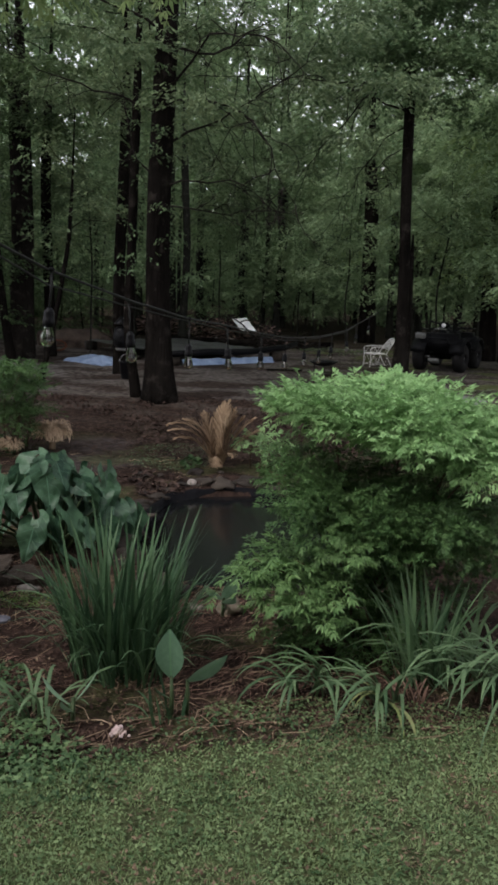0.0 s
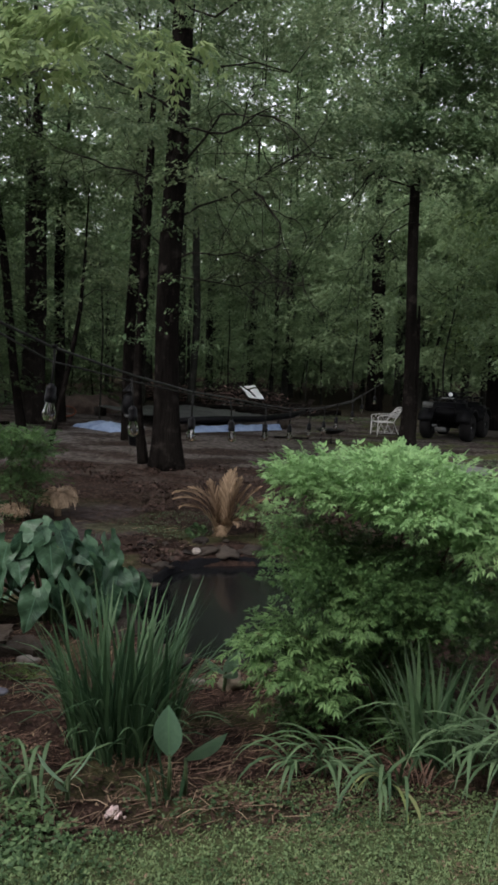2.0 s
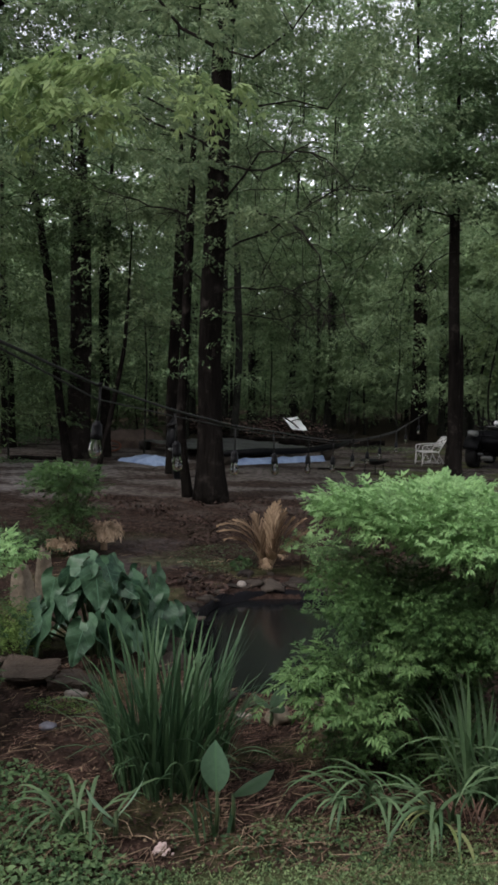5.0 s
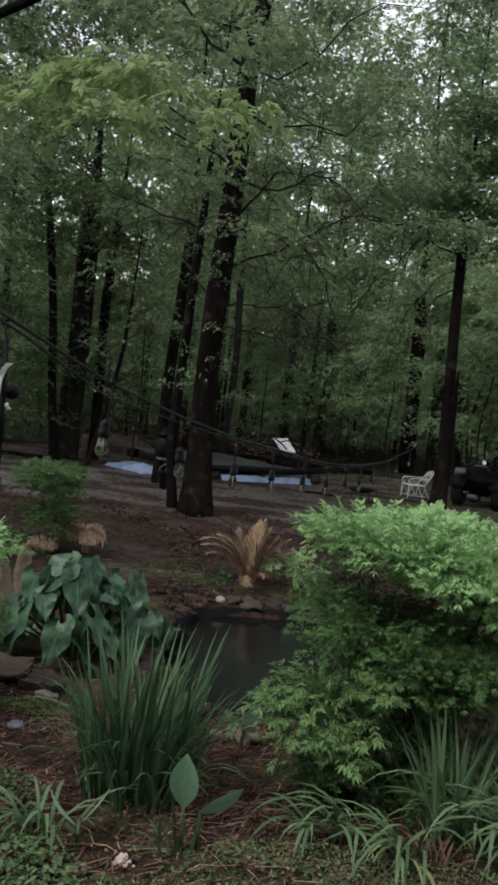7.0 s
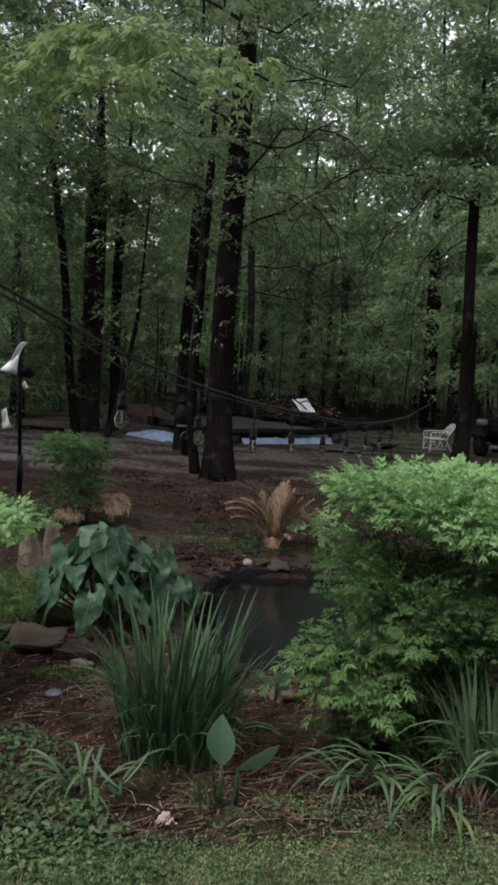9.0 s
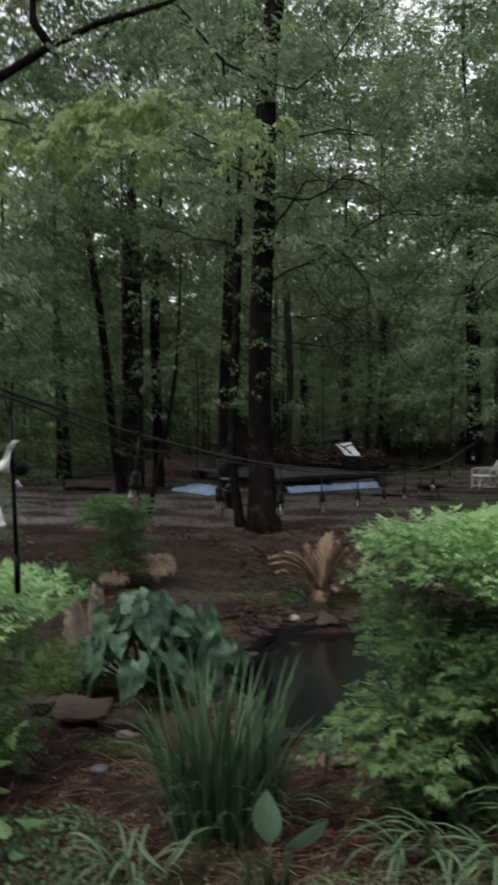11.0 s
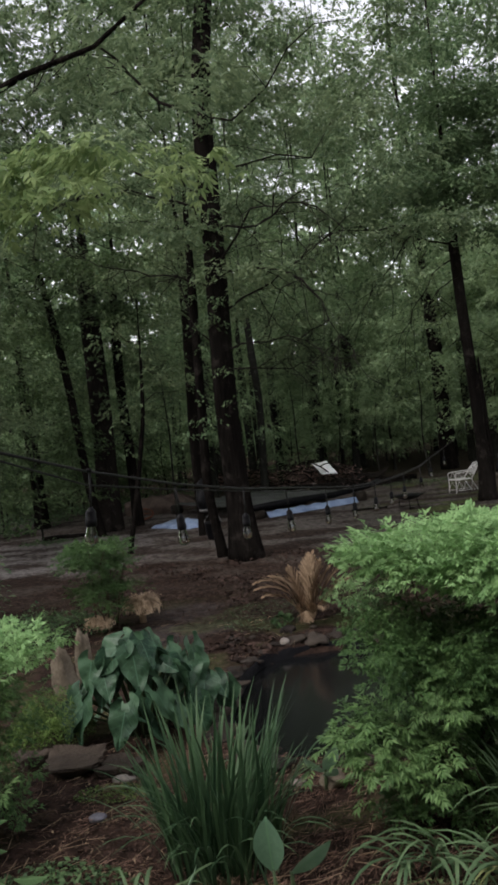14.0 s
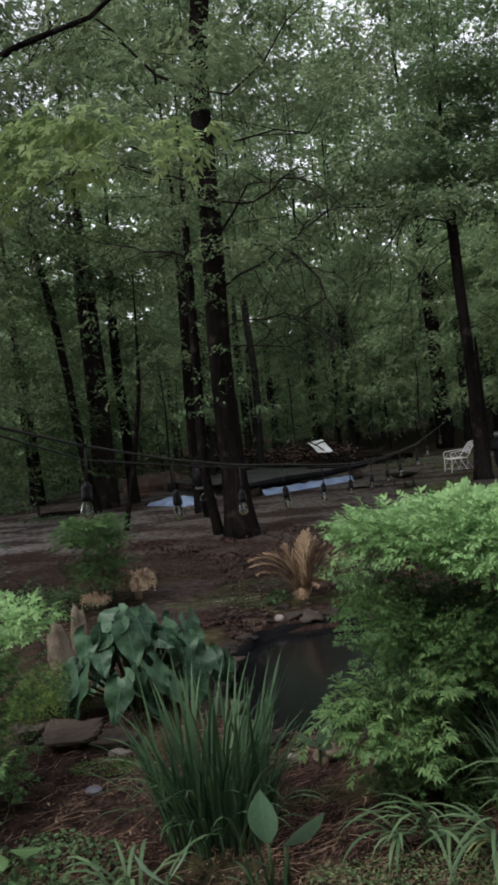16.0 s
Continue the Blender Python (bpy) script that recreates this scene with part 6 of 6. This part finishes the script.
    me = bpy.data.meshes.new("ball")
    bm.to_mesh(me)
    bm.free()
    me.materials.append(M_BLACK)
    piece("ball", me, t, pose(0.016, 0.006, z - 0.138))
    verts, faces = [], []
    for i in range(7):
        for j in range(4):
            u, w = i / 6, j / 3 - 0.5
            verts.append((0.012 - 0.030 * u ** 0.8 + w * (0.010 + 0.020 * u), -0.007 + 0.006 * math.sin(u * 5 + w * 4), z - 0.085 - 0.058 * u + 0.012 * w * math.sin(u * 4)))
    faces = [(i * 4 + j, i * 4 + j + 1, i * 4 + j + 5, i * 4 + j + 4) for i in range(6) for j in range(3)]
    ob = piece("cloth", mesh_of("cloth", verts, faces, M_SHEET), t, None, "white cloth streamer")
    md = ob.modifiers.new("thickness", "SOLIDIFY")
    md.thickness = 0.0012
    for cx, cz, w, h in ((-0.026, -0.232, 0.018, 0.036), (0.010, -0.166, 0.010, 0.012)):
        verts = []
        for i in range(6):
            for j in range(4):
                u, q = i / 5, j / 3 - 0.5
                verts.append((cx + q * w * (0.35 + 0.75 * u) + 0.006 * u, 0.004 * math.sin(u * 4 + q * 5), z + cz + h * (0.5 - u) + 0.004 * q))
        faces = [(i * 4 + j, i * 4 + j + 1, i * 4 + j + 5, i * 4 + j + 4) for i in range(5) for j in range(3)]
        ob = piece("cloth", mesh_of("cloth", verts, faces, M_SHEET), t, None, "small white cloth strip")
        ob.modifiers.new("thickness", "SOLIDIFY").thickness = 0.0012
    v, f = tube([(0.005, 0, z - 0.20), (-0.022, 0, z - 0.216)], 0.001, 5)
    piece("string", mesh_of("string", v, f, M_CABLE), t)
    return t


hanging_ornament()


# ---- things in the clearing ----
def wire_chair(x, y, turn):
    t = thing("patio_chair", (x, y, ground_z(x, y)), "white-painted metal patio armchair with open wirework", "chair", turn=turn, size=0.77)
    r = 0.014

    def rods(name, runs, rad=r, label=""):
        return piece(name, tubes_mesh(name, [(p, rad) for p in runs], M_WHITE, 6), t, None, label)

    # the front looks along +x
    for s in (-0.29, 0.29):
        rods("leg", [[(0.30, s, 0.0), (0.28, s, 0.42)]])
        rods("leg", [[(-0.46, s, 0.0), (-0.34, s, 0.2), (-0.24, s, 0.42)]])
        rods("armrest", [[(0.28, s, 0.42), (0.30, s, 0.56), (0.26, s, 0.63), (0.05, s, 0.65), (-0.38, s, 0.66)]])
        rods("stretcher", [[(0.30, s, 0.08), (0.18, s, 0.36), (0.06, s, 0.08), (-0.06, s, 0.36), (-0.20, s, 0.08), (-0.27, s, 0.32)], [(0.30, s, 0.08), (-0.33, s, 0.08)]], 0.008)
        rods("side_wirework", [[(0.24, s, 0.43), (0.14, s, 0.62), (0.04, s, 0.43), (-0.06, s, 0.62), (-0.16, s, 0.43), (-0.26, s, 0.62)]], 0.007)
    rods("seat_frame", [[(0.28, -0.29, 0.42), (0.28, 0.29, 0.42), (-0.24, 0.29, 0.42), (-0.24, -0.29, 0.42), (0.28, -0.29, 0.42)]])
    rods("seat", [[(0.28 - 0.052 * k, -0.29, 0.425), (0.28 - 0.052 * k, 0.29, 0.425)] for k in range(1, 10)], 0.008)
    top = [(-0.24, -0.29, 0.42), (-0.42, -0.28, 0.70), (-0.55, -0.22, 0.87), (-0.58, 0.0, 0.91), (-0.55, 0.22, 0.87), (-0.42, 0.28, 0.70), (-0.24, 0.29, 0.42)]
    rods("back_frame", [top], 0.016)
    rods("backrest", [[(-0.33, s, 0.55), (-0.55, s, 0.88)] for s in (-0.2, -0.12, -0.04, 0.04, 0.12, 0.2)] +
         [[(-0.33, -0.27, 0.56), (-0.43, 0.0, 0.70), (-0.33, 0.27, 0.56)], [(-0.42, -0.27, 0.70), (-0.54, 0.0, 0.84), (-0.42, 0.27, 0.70)]], 0.008)
    return t


wire_chair(3.08, 20.7, 194)


def quad_bike(x, y, turn):
    t = thing("quad_bike", (x, y, ground_z(x, y)), "dark four-wheeled quad bike with racks, parked on dirt", "quad bike", turn=turn, size=1.1)
    tyre = lathe_mesh("tyre", [(0.13, -0.11), (0.24, -0.125), (0.295, -0.09), (0.31, 0.0), (0.295, 0.09), (0.24, 0.125), (0.13, 0.11)], M_RUBBER, 24)
    rim = lathe_mesh("rim", [(0.0, 0.04), (0.05, 0.05), (0.06, 0.08), (0.12, 0.09), (0.135, 0.11), (0.135, -0.11), (0.0, -0.09)], M_BLACK, 18)
    hub = lathe_mesh("hub", [(0.0, 0.085), (0.03, 0.083), (0.035, 0.05), (0.0, 0.045)], M_STEEL, 10)
    for wx in (-0.62, 0.62):
        for wy in (-0.44, 0.44):
            w = piece("wheel", tubes_mesh("axle", [([(0, 0, -0.2), (0, 0, 0.03)], 0.03)], M_STEEL), t, pose(wx, wy, 0.30, -90 if wy > 0 else 90, 0, 0))
            piece("tyre", tyre, w, None, "black knobbly tyre")
            piece("rim", rim, w, None, "dark steel rim")
            piece("hub", hub, w)
    piece("body", box_mesh("body", 1.40, 0.58, 0.36, M_BLACK, 0.08, 0.8), t, pose(0, 0, 0.52))
    piece("engine", box_mesh("engine", 0.45, 0.34, 0.3, M_BLACK, 0.04), t, pose(0.02, 0, 0.38))
    piece("seat", box_mesh("seat", 0.66, 0.30, 0.13, M_BLACK, 0.05, 0.9), t, pose(-0.20, 0, 0.80, 0, -4, 0), "long black padded seat")
    piece("tank", box_mesh("tank", 0.36, 0.26, 0.18, M_BLACK, 0.05, 0.8), t, pose(0.26, 0, 0.82, 0, 8, 0))
    for wx in (-0.60, 0.60):
        for wy in (-0.42, 0.42):
            v, f = [], []
            for k in range(9):
                a = math.pi * (0.08 + 0.84 * k / 8)
                for j in (-0.16, 0.16):
                    v.append((wx + 0.38 * math.cos(a), wy + j, 0.33 + 0.37 * math.sin(a)))
            f = [(2 * k, 2 * k + 1, 2 * k + 3, 2 * k + 2) for k in range(8)]
            ob = piece("fender", mesh_of("fender", v, f, M_BLACK), t)
            ob.modifiers.new("thickness", "SOLIDIFY").thickness = 0.02
    for wx, L in ((-0.66, 0.5), (0.68, 0.42)):
        runs = [([(wx - L / 2, y0, 0.90), (wx + L / 2, y0, 0.90)], 0.012) for y0 in (-0.36, -0.18, 0.0, 0.18, 0.36)]
        runs += [([(x0, -0.38, 0.90), (x0, 0.38, 0.90)], 0.014) for x0 in (wx - L / 2, wx + L / 2)]
        runs += [([(x0, y0, 0.66), (x0, y0, 0.90)], 0.012) for x0 in (wx - L / 3, wx + L / 3) for y0 in (-0.2, 0.2)]
        rack = piece("rack", tubes_mesh("rack", runs[:1], M_BLACK, 6), t)
        for run in runs[1:]:
            piece("rack_bar", tubes_mesh("rack_bar", [run], M_BLACK, 6), rack)
    piece("handlebar", tubes_mesh("handlebar", [([(0.30, -0.38, 1.06), (0.36, -0.18, 1.02), (0.40, 0, 1.0), (0.36, 0.18, 1.02), (0.30, 0.38, 1.06)], 0.014), ([(0.40, 0, 1.0), (0.46, 0, 0.72)], 0.02)], M_BLACK, 8), t)
    for wy in (-0.36, 0.36):
        piece("grip", tubes_mesh("grip", [([(0.27, wy * 1.12, 1.065), (0.31, wy * 0.85, 1.055)], 0.021)], M_RUBBER, 8), t)
    pod = piece("headlight_pod", box_mesh("headlight_pod", 0.16, 0.24, 0.13, M_BLACK, 0.04), t, pose(0.46, 0, 0.99))
    lens = lathe_mesh("headlight", [(0.0, 0.022), (0.030, 0.018), (0.046, 0.008), (0.05, 0.0)], M_SHEET, 18)
    piece("headlight", lens, pod, pose(0.075, 0, 0.0, 0, 90, 0), "round pale headlight lens")
    piece("bumper", tubes_mesh("bumper", [([(0.72, -0.26, 0.42), (0.88, -0.24, 0.5), (0.9, -0.2, 0.72), (0.9, 0.2, 0.72), (0.88, 0.24, 0.5), (0.72, 0.26, 0.42)], 0.018)], M_BLACK, 8), t)
    piece("front_cowl", box_mesh("front_cowl", 0.52, 1.02, 0.40, M_BLACK, 0.09, 0.9), t, pose(0.60, 0, 0.62))
    piece("rear_cowl", box_mesh("rear_cowl", 0.50, 1.02, 0.30, M_BLACK, 0.08, 0.9), t, pose(-0.62, 0, 0.66))
    piece("badge_panel", box_mesh("badge_panel", 0.05, 0.24, 0.13, M_GREY, 0.02), t, pose(0.86, -0.40, 0.76, 0, -8, 0), "pale grey panel on the front cowl")
    # grey tube stands in for the highlight along the front fender
    piece("cowl_highlight", tubes_mesh("cowl_highlight", [([(0.82, -0.16, 0.84), (0.84, -0.10, 0.91), (0.85, 0.02, 0.93), (0.84, 0.14, 0.91), (0.82, 0.20, 0.84)], 0.022)], M_GREY, 8), t, None, "grey arc standing in for the highlight on the front cowl")
    piece("skid_plate", box_mesh("skid_plate", 0.04, 0.26, 0.13, M_GREY, 0.02), t, pose(0.88, -0.08, 0.24, 0, 24, 0), "pale skid plate under the nose")
    for wy in (-0.3, 0.3):
        piece("footwell", box_mesh("footwell", 0.5, 0.2, 0.04, M_BLACK, 0.01), t, pose(0, wy, 0.34))
    return t


quad_bike(4.85, 20.6, 242)


def fire_bowl(x, y):
    t = thing("fire_bowl", (x, y, ground_z(x, y)), "dark shallow metal fire bowl on short legs", "fire pit", size=0.7)
    piece("bowl", lathe_mesh("bowl", [(0.0, 0.27), (0.18, 0.28), (0.32, 0.33), (0.42, 0.40), (0.48, 0.41), (0.48, 0.425), (0.41, 0.42), (0.30, 0.36), (0.16, 0.31), (0.0, 0.30)], M_BLACK, 28), t)
    v = [([(0.30 * math.cos(a), 0.30 * math.sin(a), 0.30), (0.36 * math.cos(a), 0.36 * math.sin(a), 0.0)], 0.014) for a in (0.5, 2.6, 4.7)]
    for run in v:
        piece("leg", tubes_mesh("leg", [run], M_BLACK, 6), t)
    return t


fire_bowl(1.58, 18.3)


def low_table(x, y):
    t = thing("low_table", (x, y, ground_z(x, y)), "low oval table, grey top standing in for reflecting glass, on thin splayed legs", "table", turn=10)
    n = 36
    verts, faces = [(0, 0, 0.40)], []
    for r, z in ((0.7, 0.40), (0.97, 0.402), (1.0, 0.395), (0.98, 0.375)):
        for k in range(n):
            a = 2 * math.pi * k / n
            verts.append((0.62 * r * math.cos(a), 0.56 * r * math.sin(a), z))
    faces = [(0, 1 + k, 1 + (k + 1) % n) for k in range(n)]
    for j in range(3):
        for k in range(n):
            a, b = 1 + j * n + k, 1 + j * n + (k + 1) % n
            faces.append((a, a + n, b + n, b))
    # opaque grey top in place of glass with a grey reflection
    piece("tabletop", mesh_of("tabletop", verts, faces, M_GREY), t)
    for sx in (-1, 1):
        for sy in (-1, 1):
            piece("leg", tubes_mesh("leg", [([(sx * 0.34, sy * 0.22, 0.385), (sx * 0.44, sy * 0.30, 0.0)], 0.012)], M_BLACK, 6), t)
    return t


low_table(2.74, 11.75)


def crumpled_sheet(name, x0, y0, w, d, height, mat, label, category, turn=0.0, seed=0):
    """A tarpaulin lying in low folds."""
    n, m = 26, 18
    verts, faces = [], []
    for j in range(m):
        for i in range(n):
            u, v = i / (n - 1) - 0.5, j / (m - 1) - 0.5
            e = 1 - max(abs(u) * 2, abs(v) * 2) ** 4
            ragged = 1 + 0.12 * noise.noise(Vector((u * 4, v * 4, seed)))
            z = height * (0.35 + 0.65 * abs(noise.noise(Vector((u * 3.2, v * 3, seed + 2))))) * e + 0.012
            z += 0.14 * height * noise.noise(Vector((u * 14, v * 12, seed + 5))) * e
            verts.append((u * w * ragged, v * d * ragged, max(z, 0.012)))
    faces = [(j * n + i, j * n + i + 1, (j + 1) * n + i + 1, (j + 1) * n + i) for j in range(m - 1) for i in range(n - 1)]
    ob = new(name, mesh_of(name, verts, faces, mat))
    ob.matrix_world = pose(x0, y0, ground_z(x0, y0), 0, 0, turn)
    ob.modifiers.new("thickness", "SOLIDIFY").thickness = 0.006
    return tagged(ob, label, category)


crumpled_sheet("tarpaulin", -3.58, 19.45, 1.50, 0.95, 0.30, M_BLUE, "crumpled blue tarpaulin lying on the dirt", "tarpaulin", -42, 3)


def covered_frame():
    """A long low bed under grey sheeting, its front edged by a black pole and folded blue tarpaulin."""
    t = thing("covered_bed", (-0.55, 20.0, ground_z(-0.55, 20.0)), "low bed under grey sheeting with blue edge and black pole", "tarpaulin", turn=36)
    n, m = 30, 16
    verts = []
    for j in range(m):
        for i in range(n):
            u, v = i / (n - 1), j / (m - 1)
            verts.append((-1.55 + 3.1 * u, 0.05 + 4.6 * v, 0.26 + 0.06 * noise.noise(Vector((u * 7, v * 6, 2))) + 0.03 * noise.noise(Vector((u * 20, v * 15, 3)))))
    faces = [(j * n + i, j * n + i + 1, (j + 1) * n + i + 1, (j + 1) * n + i) for j in range(m - 1) for i in range(n - 1)]
    ob = piece("grey_sheet", mesh_of("grey_sheet", verts, faces, M_GREYTARP), t, None, "wet grey plastic sheeting")
    verts = []
    for j in range(7):
        for i in range(40):
            u, v = i / 39, j / 6
            verts.append((-1.35 + 2.6 * u, -0.04 - 0.16 * v + 0.05 * noise.noise(Vector((u * 18, v * 2, 8))), max(0.015, 0.15 * (1 - v ** 0.8) + 0.03 * noise.noise(Vector((u * 12, v * 3, 4))))))
    faces = [(j * 40 + i, j * 40 + i + 1, (j + 1) * 40 + i + 1, (j + 1) * 40 + i) for j in range(6) for i in range(39)]
    piece("blue_edge", mesh_of("blue_edge", verts, faces, M_BLUE), t, None, "folded blue tarpaulin edge")
    v, f = tube([(-1.75, -0.02, 0.27), (-0.6, 0.02, 0.30), (0.6, 0.0, 0.28), (1.75, 0.05, 0.36), (2.3, 0.3, 0.42)], [0.075, 0.08, 0.08, 0.075, 0.06], 10)
    piece("pole", mesh_of("pole", v, f, M_BLACK), t, None, "thick black pole")
    for x in (-1.5, 0.0, 1.5):
        for y in (0.1, 4.5):
            piece("block", box_mesh("block", 0.3, 0.2, 0.24, M_STONE, 0.02), t, pose(x, y, 0.12))
    return t


covered_frame()


def brush_pile(x, y, w, d, h, label, seed, leafy=1700):
    rng = np.random.RandomState(seed)
    t = thing("brush_pile", (x, y, ground_z(x, y)), label, "brush pile", "brush piles")
    for k in range(70):
        a = rng.uniform(-0.5, 0.5)
        cx, cy = rng.normal(0, 0.28) * w, rng.normal(0, 0.25) * d
        z = max(0.05, h * (1 - (2 * cx / w) ** 2) * rng.uniform(0.1, 1.0))
        L = rng.uniform(0.4, 1.3)
        dx, dy, dz = math.cos(a) * L * rng.choice([-1, 1]), math.sin(a) * L, rng.normal(0.05, 0.18) * L
        bend = rng.normal(0, 0.09) * L
        run = [(cx - dx / 2, cy - dy / 2, max(0.03, z - dz)), (cx - dx / 5, cy - dy / 5 + bend, max(0.03, z + bend)), (cx + dx / 6, cy + dy / 6, max(0.03, z + 0.04)), (cx + dx / 2, cy + dy / 2, max(0.03, z + dz))]
        r = rng.uniform(0.010, 0.032)
        piece("branch", tubes_mesh("branch", [(run, [r, r * 0.9, r * 0.75, r * 0.4])], M_TWIG, 5), t)
    pts = spread(leafy, (0, 0, h * 0.35), (w * 0.5, d * 0.45, h * 0.5), rng)
    pts[:, 2] = np.maximum(pts[:, 2], 0.03)
    piece("dead_leaves", quads_mesh("dead_leaves", leaf_quads(pts, 0.13, 0.4, 0.5, rng), M_HEAP), t)
    return t


brush_pile(-0.75, 28.8, 3.6, 1.8, 0.80, "low heap of cut branches and brown leaves", 601)
brush_pile(-3.4, 30.0, 3.0, 1.8, 0.8, "heap of branches and dead leaves at the clearing's edge", 602)
brush_pile(1.0, 25.6, 1.5, 0.9, 0.40, "scattered low branches on the dirt", 603, 200)


def white_board():
    """A thin white sheet leaning on the heap."""
    t = thing("plastic_sheet", (-0.24, 27.6, ground_z(0, 27.6) + 0.07), "torn white plastic sheet caught on sticks of the brush pile", "plastic sheet", size=0.943)
    verts, faces = [], []
    for j in range(7):
        for i in range(10):
            u, v = i / 9, j / 6
            verts.append((-0.50 + 0.54 * u + 0.36 * v + 0.04 * noise.noise(Vector((u * 5, v * 5, 1))), 0.1 * math.sin(u * 3) + 0.95 * (1 - v) - 0.3, 0.70 - 0.34 * v - 0.05 * u + 0.06 * noise.noise(Vector((u * 4, v * 4, 3))) + 0.1 * u * (1 - v)))
    faces = [(j * 10 + i, j * 10 + i + 1, (j + 1) * 10 + i + 1, (j + 1) * 10 + i) for j in range(6) for i in range(9)]
    ob = piece("sheet", mesh_of("sheet", verts, faces, M_SHEET), t)
    ob.modifiers.new("thickness", "SOLIDIFY").thickness = 0.008
    piece("stick", tubes_mesh("stick", [([(-0.62, -0.06, 0.88), (-0.1, -0.08, 0.55), (0.45, -0.05, 0.02)], 0.028)], M_TWIG, 6), t)


white_board()


def dirt_heap(x, y, w, h, label, seed):
    ob = new("earth_mound", rock_mesh("earth_mound", w, w * 0.7, h, M_DIRT, seed, 0.3, 4))
    ob.matrix_world = pose(x, y, ground_z(x, y) - h * 0.05)
    return tagged(ob, label, "dirt heap", "dirt heaps")


dirt_heap(-5.15, 23.8, 0.95, 0.55, "low heap of bare brown earth", 5)
dirt_heap(-5.2, 28.5, 0.7, 0.25, "small heap of bare brown earth", 6)


def wheel_ring(x, y):
    t = thing("old_wheel", (x, y, ground_z(x, y)), "rusty bare wheel rim leaning on the dirt", "wheel", turn=20)
    n = 28
    run = [(0.28 * math.cos(2 * math.pi * k / n), 0.10 * math.sin(2 * math.pi * k / n), 0.15 + 0.13 * math.sin(2 * math.pi * k / n)) for k in range(n + 1)]
    piece("rim", tubes_mesh("rim", [(run, 0.022)], M_RUST, 6), t)
    piece("spoke", tubes_mesh("spoke", [([run[0], run[14]], 0.008), ([run[7], run[21]], 0.008)], M_RUST, 5), t)


wheel_ring(-5.2, 22.0)


def black_bucket(x, y, z, s, label, tilt=0):
    t = thing("bucket", (x, y, z), label, "bucket", "black buckets")
    piece("body", lathe_mesh("body", [(0.0, 0.0), (0.11 * s, 0.0), (0.115 * s, 0.01), (0.15 * s, 0.28 * s), (0.158 * s, 0.285 * s), (0.158 * s, 0.30 * s), (0.14 * s, 0.30 * s), (0.105 * s, 0.02), (0, 0.02)], M_BLACK, 22), t, pose(0, 0, 0, tilt, 0, 0))
    h = [(0.15 * s * math.cos(a), 0, 0.28 * s + 0.15 * s * math.sin(a)) for a in np.linspace(0, math.pi, 9)]
    piece("handle", tubes_mesh("handle", [(h, 0.006)], M_STEEL, 5), t, pose(0, 0, 0, tilt, 0, 0))
    return t


black_bucket(-2.45, 16.4, ground_z(-2.45, 16.4), 1.15, "black plastic bucket on the ground by the trunks")


def nest_box():
    """A black feeder fixed to the slender trunk."""
    t = thing("bird_feeder", (-2.66, 16.98, 0.0), "black barrel-shaped feeder fixed low on a slender trunk", "bird feeder")
    piece("drum", lathe_mesh("drum", [(0.0, 0.55), (0.12, 0.56), (0.17, 0.62), (0.18, 0.80), (0.15, 0.94), (0.10, 0.98), (0.0, 1.0)], M_BLACK, 20), t)
    piece("lid", lathe_mesh("lid", [(0.0, 1.20), (0.05, 1.17), (0.16, 1.05), (0.17, 1.03), (0.0, 1.03)], M_BLACK, 20), t)
    piece("tray", lathe_mesh("tray", [(0.0, 0.50), (0.10, 0.50), (0.14, 0.53), (0.14, 0.545), (0.0, 0.53)], M_STEEL, 20), t, None, "pale metal tray")
    return t


nest_box()

# small debris about the clearing
rng_d = np.random.RandomState(700)
for k in range(10):
    x, y = rng_d.uniform(-4.5, 2.0), rng_d.uniform(22, 28)
    stone(x, y, rng_d.uniform(0.06, 0.14), rng_d.uniform(0.06, 0.1), rng_d.uniform(0.04, 0.09), M_STONE_PALE, "pale lump of rubble lying in the clearing", 110 + k, group="rubble")


def fallen_log(x, y, length, r, turn, label):
    v, f = tube([(-length / 2, 0, r), (-length / 6, 0.05, r * 1.1), (length / 5, -0.04, r), (length / 2, 0.03, r * 1.05)], [r, r * 0.95, r * 0.9, r * 0.7], 10)
    ob = new("fallen_log", mesh_of("fallen_log", v, f, M_BARK))
    ob.matrix_world = pose(x, y, ground_z(x, y) - 0.02, 0, 0, turn)
    return tagged(ob, label, "log", "fallen logs")


fallen_log(-6.4, 19.2, 1.1, 0.06, 5, "thin dark fallen log by the tree feet")
fallen_log(0.9, 26.0, 3.4, 0.12, 12, "dark fallen log behind the covered bed")
fallen_log(0.75, 18.9, 0.8, 0.03, 4, "short dark stick lying on the dirt")
fallen_log(-1.2, 27.3, 3.8, 0.08, -6, "long pale-ended log before the brush pile")
fallen_log(6.8, 19.5, 2.4, 0.06, 60, "pale pole lying in the grass")
